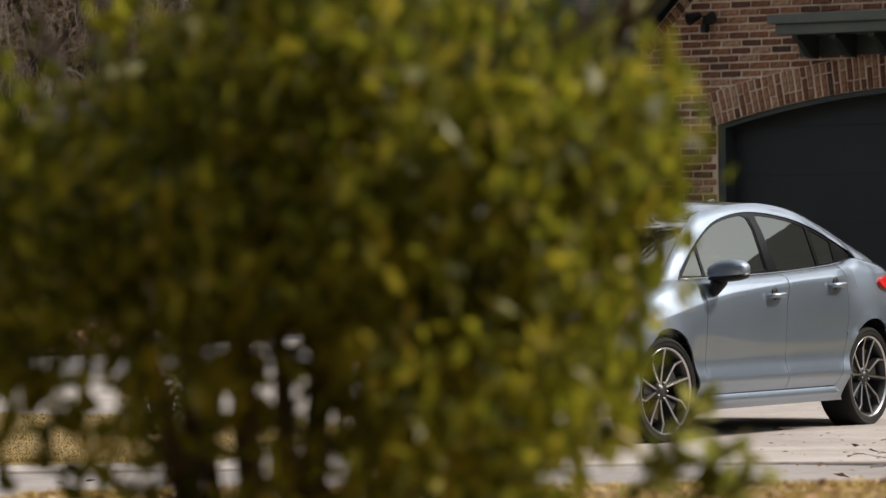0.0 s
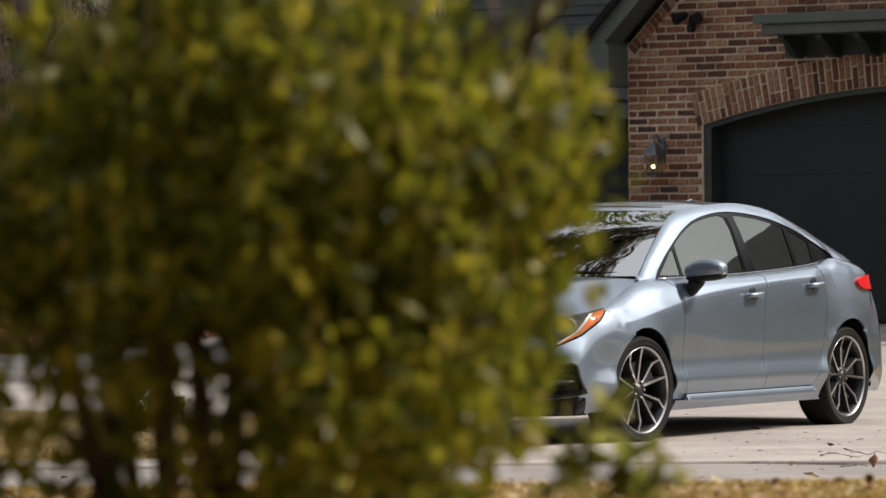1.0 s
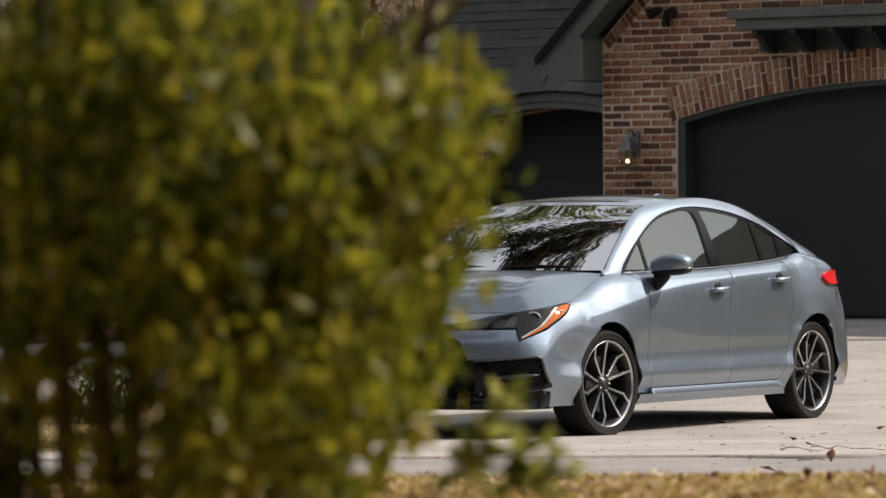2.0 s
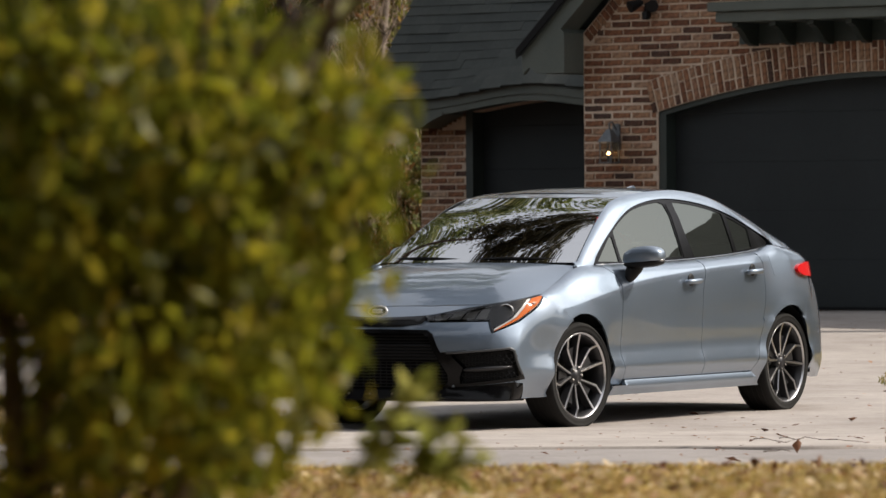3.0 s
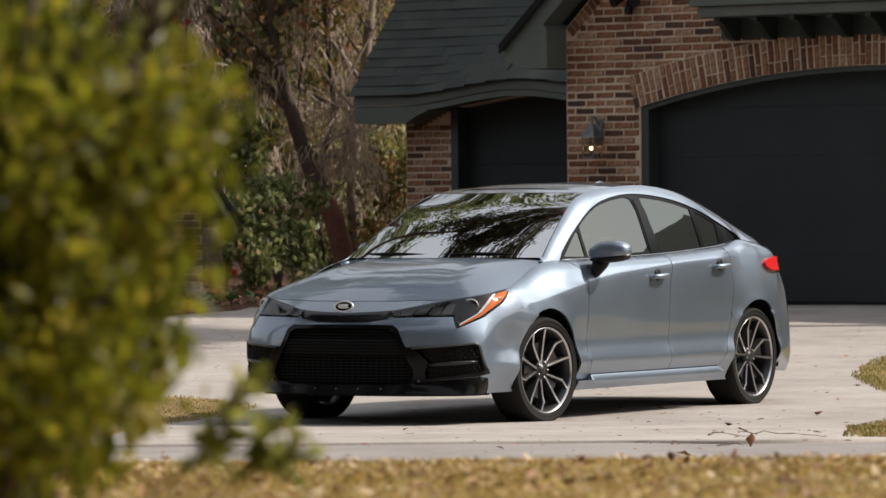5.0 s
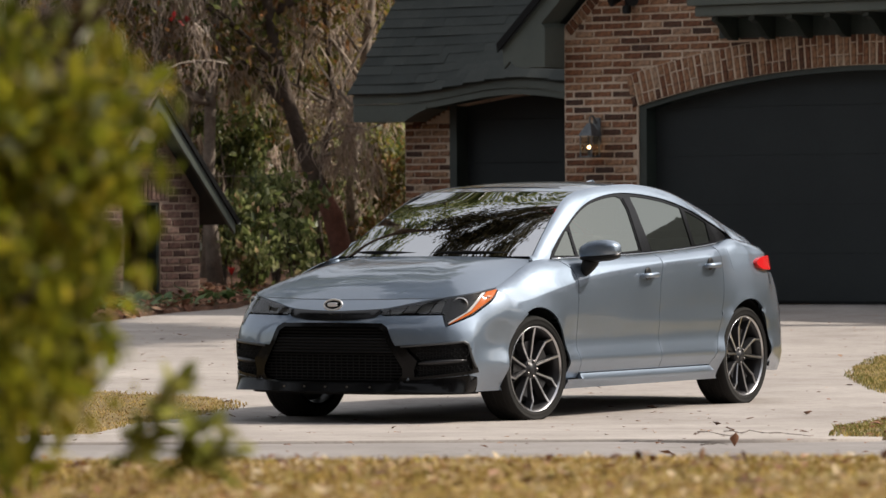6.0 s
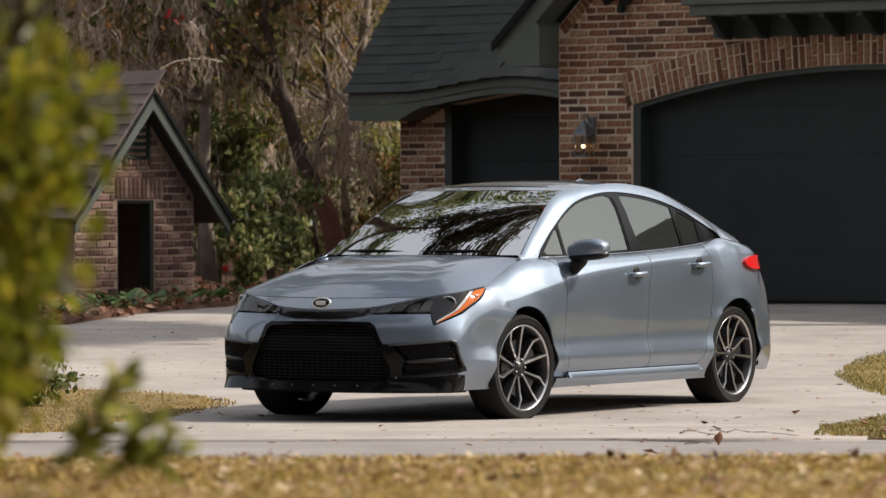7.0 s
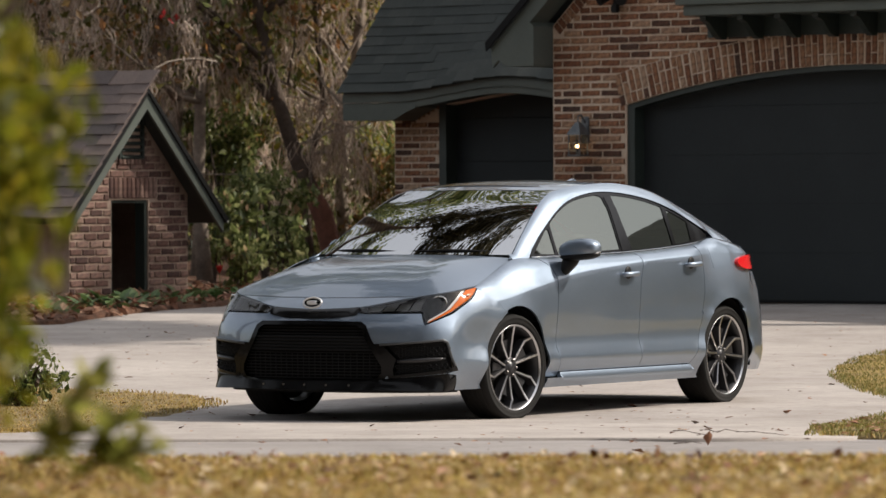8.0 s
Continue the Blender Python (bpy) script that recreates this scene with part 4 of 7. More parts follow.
# unseen trees behind the camera and a made-up island hedge darken the car's reflections
tagged(thicket("street_trees", -28, -4, -48, 40, 0.8, 27.0, 62000, M_LEAF_F, 1.3, 51, "unseen dark trees added behind the camera"), category="woods")
tagged(thicket("street_trees", -18, 26, -50, -20, 0.8, 24.0, 22000, M_LEAF_F, 1.2, 53, "unseen dark trees added left of the driveway"), category="woods")
# No hedge is known here: added so the doors mirror something dark.
tagged(thicket("hedge", 31, 41.5, 6.6, 13.0, 0.05, 1.2, 9000, M_LEAF_F, 0.24, 52, "made-up dark hedge, out of view, mirrored by the doors"), category="hedge")

# unseen tall oaks: the windscreen mirrors the first three; more are added for shade
OAK = random.Random(31)
for x, y, h, lab in ((-25.5, 21.5, 22, "tall live oak above the shed"), (-29.0, 14.0, 20, "tall live oak west of the shed"),
                     (-37.0, 24.0, 24, "tall live oak deep in the woods")):
    tree(x, y, h, 0.42, M_BARK, M_LEAF_D, OAK, lab, leaves=13000, leaf_size=0.30, spread=1.25, first=0.55, puff=1.6)
# Added out of view so that its crown shades the shed.
tree(-1.2, 34.2, 27, 0.42, M_BARK, M_LEAF_D, OAK, "unseen oak added to shade the shed", leaves=12000, leaf_size=0.30, spread=0.8, first=0.55, puff=1.5)
# Three more added out of view to darken what the bumper mirrors.
for x, y, h, lab in ((-9.5, -5.5, 17, "unseen oak added west of the driveway"), (-1.5, -13.5, 17, "unseen oak added beside the street"), (-8.0, -14.0, 19, "unseen spreading oak added on the next lot")):
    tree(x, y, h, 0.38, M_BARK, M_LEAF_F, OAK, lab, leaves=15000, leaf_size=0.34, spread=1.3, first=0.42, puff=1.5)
# Unseen crown, set where the windscreen mirrors a dark tree.
overhang = tree(-20.6, 12.6, 27, 0.12, M_BARK, M_LEAF_F, OAK, "unseen dark live oak that the windscreen mirrors", path=[(0, 0, 0), (0.3, 0, 6), (1.5, -0.2, 10), (4, -0.8, 13), (6.2, -1.4, 14.8), (7.8, -1.8, 16), (9.2, -2.1, 17.2), (10.4, -2.4, 19)], leaves=6000, leaf_size=0.21, spread=0.4, first=0.7, puff=1.2)
lumps = []
while len(lumps) < 70:
    v = Vector((OAK.uniform(-1, 1), OAK.uniform(-1, 1), OAK.uniform(-1, 1)))
    if v.length < 1:
        lumps.append((Vector((10.2, -2.35, 17.8)) + v.x * Vector((-0.67, -0.74, 0)) * 1.9 + v.y * Vector((0.56, -0.50, 0.66)) * 4.2 + v.z * Vector((-0.49, 0.44, 0.75)) * 2.0, OAK.uniform(0.2, 0.45)))
spots = []
for _ in range(12500):
    q, r = OAK.choice(lumps)
    spots.append((q + Vector((OAK.gauss(0, r), OAK.gauss(0, r), OAK.gauss(0, r * 0.6))), OAK.uniform(0.6, 1.4)))
leaf_cloud("crown", M_LEAF_F, spots, 0.20, overhang)
# Added out of view to cast its crown's shadow on the driveway.
tree(20.0, 36.0, 24, 0.40, M_BARK, M_LEAF_D, OAK, "unseen oak placed to shadow the driveway", path=[(0, 0, 0), (-0.5, -0.5, 5), (-2, -1.5, 10), (-6, -3.5, 14), (-11, -6.5, 16.8), (-14.5, -8.8, 17.5), (-16, -11, 18), (-16.6, -12.8, 18.3)], leaves=15000, leaf_size=0.30, spread=0.42, first=0.8, puff=1.4)
# distant wood edge all round
ring = bmesh.new()
prev = None
for i in range(97):
    a = 2 * math.pi * i / 96
    r = 120 + 10 * math.sin(a * 7)
    x, y = -5 + r * math.cos(a), 5 + r * math.sin(a)
    top = 11 + 3 * noise.noise((a * 9, 0, 0)) + 2 * noise.noise((a * 31, 1, 0))
    cur = [ring.verts.new((x, y, -3)), ring.verts.new((x, y, top))]
    if prev:
        ring.faces.new((prev[0], cur[0], cur[1], prev[1]))
    prev = cur
tagged(part("backdrop", ring, M_BACKWOODS), label="distant dark edge of the woods", category="backdrop", kind="structure")


def tangle(n, s0, s1, w0, w1, z0, z1, seed):
    """Bare grey branches crossing in the woods, hung with moss."""
    rng = random.Random(seed)
    bm = bmesh.new()
    verts, faces = [], []
    for _ in range(n):
        s, w = rng.uniform(s0, s1), rng.uniform(w0, w1)
        x, y = plan(s, w)
        p = Vector((x, y, land(x, y) + rng.uniform(z0, z1)))
        d = Vector((rng.uniform(-1, 1), rng.uniform(-1, 1), rng.uniform(-0.5, 0.6))).normalized()
        ln, r = rng.uniform(0.6, 2.2), rng.uniform(0.006, 0.022)
        pts = [p]
        for i in range(5):
            d = (d + Vector((rng.uniform(-0.4, 0.4), rng.uniform(-0.4, 0.4), rng.uniform(-0.35, 0.3)))).normalized()
            pts.append(pts[-1] + d * ln / 5)
        tube(pts, [r, r * 0.9, r * 0.75, r * 0.6, r * 0.45, r * 0.25], 4, bm, closed_ends=False)
        if rng.random() < 0.55:
            for q in rng.sample(pts, 3):
                drape(verts, faces, rng, q, rng.randint(8, 20), rng.uniform(0.2, 0.8))
    tagged(part("branches", bm, M_BARK_G), label="tangle of bare grey branches in the woods", category="branches", kind="stuff")
    tagged(from_lists("moss", verts, faces, M_MOSS), label="pale hanging moss on bare branches", category="moss", kind="stuff")


tangle(210, 62.4, 69, -6.8, -2.3, 1.4, 5.0, 91)
tangle(75, 61.5, 67, -2.3, -0.2, 1.0, 4.0, 93)
tangle(70, 57.5, 62, -6.4, -1.9, 2.6, 4.8, 92)
tangle(34, 58.8, 60.6, -1.25, -0.5, 1.3, 2.3, 94)
tangle(60, 58.0, 61.5, -5.2, -2.2, 2.8, 4.4, 95)
tagged(thicket("foliage", 62.8, 68, -6.6, 0.0, 1.5, 5.2, 5500, M_LEAF_O, 0.085, 41, "brown, olive and orange leaves of the wood edge", clump=(0.12, 0.36)), category="foliage")
tagged(thicket("foliage", 63.5, 67, -2.6, 0.5, 0.1, 2.2, 1900, M_LEAF_D, 0.11, 42, "green leaves of the wood edge in the sun", clump=(0.12, 0.36)), category="foliage")
tagged(thicket("foliage", 62.8, 67, -6.6, -0.2, 1.2, 5.0, 4200, M_LEAF_P, 0.095, 43, "pale green leaves of the wood edge in the sun", clump=(0.12, 0.36)), category="foliage")
tagged(thicket("foliage", 60.2, 63.5, -1.0, 0.35, 0.15, 2.1, 2600, M_LEAF_P, 0.075, 44, "hazy pale green leaves beside the house", clump=(0.12, 0.36)), category="foliage")
tagged(thicket("foliage", 61.0, 66, -2.6, -0.2, 1.6, 4.4, 2600, M_LEAF_Y, 0.09, 45, "yellow-green leaves lit through by the sun", clump=(0.12, 0.36)), category="foliage")
# a few bright red leaves
x, y = plan(56, -2.75)
rl = thing("red_sprig", Matrix.Translation((x, y, 3.42)), label="sprig of bright red leaves among the branches", category="sprig")
leaf_cloud("red_leaves", M_REDLEAF, [(Vector((SIDE.x * k * 0.035, SIDE.y * k * 0.035, TR.gauss(0, 0.02))), 1.0) for k in range(-3, 5)], 0.09, rl, kind="stuff")
part("stem", tube([(-0.2, -0.1, 0.0), (0, 0, 0.01), (0.2, 0.1, 0.03)], [0.006, 0.005, 0.004], 5), M_BARK, rl)
# ---- the car: x ahead, y to its left, z up, from the ground under the front axle ----
def curve(table, x):
    """A smooth curve through (x, v) pairs in rising order of x."""
    k = len(table)
    if x <= table[0][0]:
        return table[0][1]
    if x >= table[-1][0]:
        return table[-1][1]
    i = max(j for j in range(k - 1) if table[j][0] <= x)
    x0, v0 = table[i]
    x1, v1 = table[i + 1]

    def slope(j):
        if j == 0 or j == k - 1:
            a, b = (0, 1) if j == 0 else (k - 2, k - 1)
            return (table[b][1] - table[a][1]) / (table[b][0] - table[a][0])
        return (table[j + 1][1] - table[j - 1][1]) / (table[j + 1][0] - table[j - 1][0])
    d = x1 - x0
    t = (x - x0) / d
    m0, m1 = slope(i) * d, slope(i + 1) * d
    return (2 * t ** 3 - 3 * t * t + 1) * v0 + (t ** 3 - 2 * t * t + t) * m0 + (-2 * t ** 3 + 3 * t * t) * v1 + (t ** 3 - t * t) * m1


PLAN_W = [(-3.66, 0.60), (-3.55, 0.67), (-3.4, 0.755), (-3.2, 0.825), (-3.0, 0.864), (-2.7, 0.885), (-2.2, 0.888), (-1.4, 0.89), (-0.6, 0.888), (0.0, 0.885), (0.24, 0.882), (0.5, 0.850), (0.75, 0.765)]
SHOULDER = [(-3.5, 0.95), (-2.9, 0.968), (-2.4, 0.962), (-1.7, 0.938), (-1.06, 0.896), (-0.675, 0.862), (-0.3, 0.800), (0.12, 0.728), (0.4, 0.700)]
TOP_Z = [(-3.6, 0.985), (-3.35, 1.005), (-3.13, 1.025), (-2.9, 1.052), (-2.65, 1.070), (-2.48, 1.038), (-2.0, 1.008), (-1.48, 0.986), (-0.9, 0.974), (-0.4, 0.968), (-0.25, 0.966), (-0.1, 0.938), (0.1, 0.873), (0.375, 0.80), (0.55, 0.74)]
TOP_Y = [(-3.6, 0.52), (-3.35, 0.615), (-3.13, 0.68), (-2.9, 0.722), (-2.65, 0.745), (-2.48, 0.755), (-2.0, 0.765), (-1.48, 0.768), (-0.9, 0.755), (-0.4, 0.735), (-0.25, 0.728), (-0.1, 0.732), (0.1, 0.755), (0.375, 0.800), (0.55, 0.77)]
TAPER = [(-3.66, 0.2), (-3.33, 0.13), (-3.18, 0.085), (-3.0, 0.03), (-2.8, 0.0)]
LOWER = [(0.18, 0.075), (0.24, 0.05), (0.30, 0.020), (0.34, 0.002), (0.38, 0.005), (0.43, 0.019), (0.48, 0.022), (0.54, 0.014), (0.62, 0.006), (0.70, 0.002), (0.78, 0.002), (0.84, 0.006)]


def haunch(x, z):
    """How far the body draws in above the rear wheel."""
    f = min(max((-2.15 - x) / 0.4, 0.0), 1.0) * min(max((x + 3.2) / 0.35, 0.0), 1.0)
    return 0.055 * f * f * (3 - 2 * f) * max((z - 0.68) / 0.28, 0.0) ** 1.4


def side_y(x, z):
    """Half width of the body below the windows."""
    w = curve(PLAN_W, x)
    zs, zt, yt = curve(SHOULDER, x), curve(TOP_Z, x), curve(TOP_Y, x)
    zs = min(zs, zt - 0.03)
    if z <= zs:
        y = w - curve(LOWER, z * 0.84 / zs if z > 0.6 else z) - haunch(x, z)
    else:
        k = min((z - zs) / (zt - zs), 1.15)
        y1 = w - curve(LOWER, 0.84) - curve(TAPER, x) - haunch(x, zs)
        e = 2.0 + 4.0 * min(max((x + 2.75) / 0.5, 0.0), 1.0)
        lin = 0.48 + 0.14 * min(max((x + 1.0) / 0.6, 0.0), 1.0)
        y = y1 + (yt - y1) * (lin * k + (1 - lin) * k ** e)
    if z <= zs:
        y -= curve(TAPER, x) * min(max((z - 0.55) / 0.37, 0.0), 1.0)
    for cx in (0.0, -2.7):
        r = math.hypot(x - cx, z - 0.318)
        y += 0.008 * math.exp(-((r - 0.368) / 0.035) ** 2) * min(max((z - 0.24) / 0.08, 0.0), 1.0)
    return y


def glass_y(x, z):
    """Half width at the side windows, which lean inwards."""
    return curve(TOP_Y, x) - 0.012 - 0.40 * (z - curve(TOP_Z, x)) - 0.10 * (z - curve(TOP_Z, x)) ** 2


NOSE = [(0.0, 0.965, 0.0), (0.2, 0.958, 0.2), (0.4, 0.93, 0.4), (0.6, 0.872, 0.59), (0.75, 0.80, 0.715), (0.9, 0.68, 0.80), (1.1, 0.50, 0.857), (1.3, 0.30, 0.882), (1.42, 0.18, 0.886), (1.55, 0.05, 0.886)]
NOSE_X = [(a, b) for a, b, c in NOSE]
NOSE_Y = [(a, c) for a, b, c in NOSE]
SET_BACK = [(0.18, 0.0), (0.26, 0.02), (0.42, 0.02), (0.56, 0.03), (0.62, 0.055), (0.67, 0.095), (0.72, 0.15), (0.80, 0.24)]
DRAW_IN = [(0.18, 0.03), (0.26, 0.005), (0.5, 0.0), (0.6, 0.012), (0.7, 0.018), (0.75, 0.024), (0.8, 0.065)]


def nose(q, z):
    """A point of the front, q metres round from the middle (left side plus)."""
    a = abs(q)
    f = max(0.0, 1 - max(a - 0.5, 0) / 0.9)
    x = curve(NOSE_X, a) - curve(SET_BACK, z) * (0.35 + 0.65 * f)
    # the bumper's corner stands out to an upright crease
    low = min(max((0.66 - z) / 0.14, 0.0), 1.0)
    x += 0.042 * low * low * (3 - 2 * low) * (max(0.0, 1 - (0.97 - a) / 0.34) ** 1.6 if a < 0.97 else max(0.0, 1 - (a - 0.97) / 0.2))
    e = min(max((a - 1.12) / 0.10, 0.0), 1.0)
    y = curve(NOSE_Y, a) * (1 - curve(DRAW_IN, z) * (1 - 0.8 * e * e * (3 - 2 * e)))
    e = min(max((a - 0.94) / 0.22, 0.0), 1.0)
    y += (side_y(x, z) - y) * e * e * (3 - 2 * e)
    return x, (y if q >= 0 else -y), z


RAIL = [(-3.30, 0.622, 1.022), (-3.1, 0.628, 1.072), (-2.88, 0.608, 1.149), (-2.6, 0.585, 1.252), (-2.2, 0.556, 1.370), (-1.8, 0.54, 1.416), (-1.4, 0.54, 1.408),
        (-1.2, 0.542, 1.392), (-0.92, 0.548, 1.345), (-0.70, 0.588, 1.24), (-0.48, 0.637, 1.115), (-0.26, 0.692, 0.985)]
RAIL_Y = [(a, b) for a, b, c in RAIL]
RAIL_Z = [(a, c) for a, b, c in RAIL]
DLO_TOP = [(-2.70, 1.082), (-2.55, 1.155), (-2.3, 1.255), (-2.0, 1.325), (-1.6, 1.362), (-1.3, 1.348), (-1.0, 1.285), (-0.64, 1.122), (-0.385, 0.972)]
LAMP_TOP = [(0.0, 0.674), (0.318, 0.690), (0.50, 0.724), (0.72, 0.759), (0.95, 0.788), (1.12, 0.808)]


def hood(t, k):
    """The bonnet: t from its rear edge to its front edge, k from the middle (0) to the left side (1)."""
    a = abs(k)
    xr, yr, zr = -0.09 - 0.145 * a * a, 0.705 * a, 0.985 - 0.022 * a ** 3
    q = 1.12 * (0.75 * a + 0.25 * a * a)
    xf, yf, zf = nose(q, curve(LAMP_TOP, q))
    f0 = 0.45 * t + 0.55 * t ** 3.2
    f1 = 1.25 * t - 0.25 * t * t
    b = a ** 3
    f = f0 * (1 - b) + f1 * b
    rib = 0.012 * math.exp(-((a - 0.60) / 0.10) ** 2) * math.sin(math.pi * min(1, t * 1.05)) if t < 0.95 else 0.0
    y = yr + (yf - yr) * t
    return xr + (xf - xr) * t, (y if k >= 0 else -y), zr + (zf - zr) * f + rib


def car_paint():
    """Grey-blue metallic: fine flake under a clear coat, a little dust."""
    m = mat("car_paint", (0.2, 0.25, 0.31), 0.34, 0.9)
    n, l, b = nodes_of(m)
    b.inputs["Coat Weight"].default_value = 1.0
    b.inputs["Coat Roughness"].default_value = 0.02
    b.inputs["Coat IOR"].default_value = 1.7
    fl = noise_tex(n, l, 900, 1)
    r = ramp(n, l, fl.outputs[0], [(0.35, (0.174, 0.222, 0.284)), (0.65, (0.248, 0.308, 0.390))])
    dust = noise_tex(n, l, 2.2, 5)
    g = ramp(n, l, dust.outputs[0], [(0.35, (0.95, 0.95, 0.95)), (0.7, (1.04, 1.03, 1.02))])
    l.new(mix(n, l, r.outputs[0], g.outputs[0], 1.0, "MULTIPLY"), b.inputs["Base Color"])
    rr = n.new("ShaderNodeMapRange")
    rr.inputs[3].default_value, rr.inputs[4].default_value = 0.43, 0.48
    l.new(dust.outputs[0], rr.inputs[0])
    l.new(rr.outputs[0], b.inputs["Roughness"])
    return m


def glass(name, tint, ior=1.5, sheen=(1.0, 1.0, 1.0)):
    m = bpy.data.materials.new(name)
    m.use_nodes = True
    n, l = m.node_tree.nodes, m.node_tree.links
    n.remove(n["Principled BSDF"])
    t = n.new("ShaderNodeBsdfTransparent")
    t.inputs[0].default_value = (*tint, 1)
    g = n.new("ShaderNodeBsdfGlossy")
    g.inputs["Color"].default_value = (*sheen, 1)
    g.inputs["Roughness"].default_value = 0.015
    f = n.new("ShaderNodeFresnel")
    f.inputs[0].default_value = ior
    x = n.new("ShaderNodeMixShader")
    l.new(f.outputs[0], x.inputs[0])
    l.new(t.outputs[0], x.inputs[1])
    l.new(g.outputs[0], x.inputs[2])
    l.new(x.outputs[0], n["Material Output"].inputs[0])
    return m


M_PAINT = car_paint()
M_GLASS = glass("car_glass", (0.10, 0.12, 0.10), 3.0, (0.86, 0.91, 0.83))
M_WSGLASS = glass("windscreen_glass", (0.14, 0.16, 0.145), 12.0)
M_LENS = glass("lamp_lens", (0.75, 0.75, 0.75), 1.5)
M_GLOSSBLACK = mat("gloss_black", (0.004, 0.004, 0.0045), 0.14, 0.0, 0.2)
M_PLASTIC = two_scale("black_plastic", [(0.3, (0.006, 0.006, 0.0065)), (0.7, (0.012, 0.012, 0.0125))], 4, 200, 0.5, 0.15, 0.001)
M_RUBBER = two_scale("tyre_rubber", [(0.3, (0.008, 0.008, 0.008)), (0.7, (0.018, 0.017, 0.016))], 5, 60, 0.85, 0.3, 0.002)
M_CHROME = mat("chrome", (0.75, 0.76, 0.78), 0.1, 1.0)
M_ALLOY = mat("machined_alloy", (0.60, 0.60, 0.62), 0.28, 1.0)
M_ALLOY_D = mat("dark_alloy", (0.035, 0.035, 0.038), 0.35, 0.4)
M_STEEL = two_scale("brake_steel", [(0.3, (0.10, 0.095, 0.09)), (0.7, (0.22, 0.21, 0.2))], 8, 60, 0.4, 0.1, 0.001, metal=0.8)
M_AMBER = mat("amber_lens", (0.52, 0.105, 0.004), 0.12)
M_SATIN = mat("dark_satin", (0.075, 0.080, 0.086), 0.35, 0.5)
M_SILVER = mat("satin_silver", (0.80, 0.80, 0.82), 0.42, 0.55)
M_STRIP = mat("light_strip", (0.5, 0.5, 0.5), 0.3)
M_REFLECTOR = mat("lamp_reflector", (0.26, 0.25, 0.235), 0.3, 0.6)
M_REDLENS = mat("red_lens", (0.55, 0.008, 0.012), 0.1)
M_SEAT = two_scale("seat_cloth", [(0.3, (0.02, 0.02, 0.022)), (0.7, (0.04, 0.04, 0.042))], 6, 120, 0.9)

for m in (M_RUBBER, M_PLASTIC):
    m.node_tree.nodes["Principled BSDF"].inputs["Specular IOR Level"].default_value = 0.25
car = thing("car", Matrix.Rotation(radians(276.66), 4, "Z"), label="grey-blue compact sedan with dark sport wheels parked on the driveway", category="car")


def densify(outline, cell):
    out = []
    k = len(outline)
    for i in range(k):
        a, b = Vector(outline[i]), Vector(outline[(i + 1) % k])
        n = max(1, math.ceil((b - a).length / cell))
        out += [a.lerp(b, j / n) for j in range(n)]
    return out


def rounded(outline, r, seg=3):
    """The outline with its corners cut round."""
    out = []
    k = len(outline)
    for i in range(k):
        p, q, s = Vector(outline[i - 1]), Vector(outline[i]), Vector(outline[(i + 1) % k])
        a = q + (p - q).normalized() * min(r, (p - q).length * 0.45)
        b = q + (s - q).normalized() * min(r, (s - q).length * 0.45)
        for j in range(seg + 1):
            t = j / seg
            out.append(tuple(a * (1 - t) ** 2 + q * 2 * t * (1 - t) + b * t * t))
    return out


def side(x, z):
    return x, side_y(x, z), z


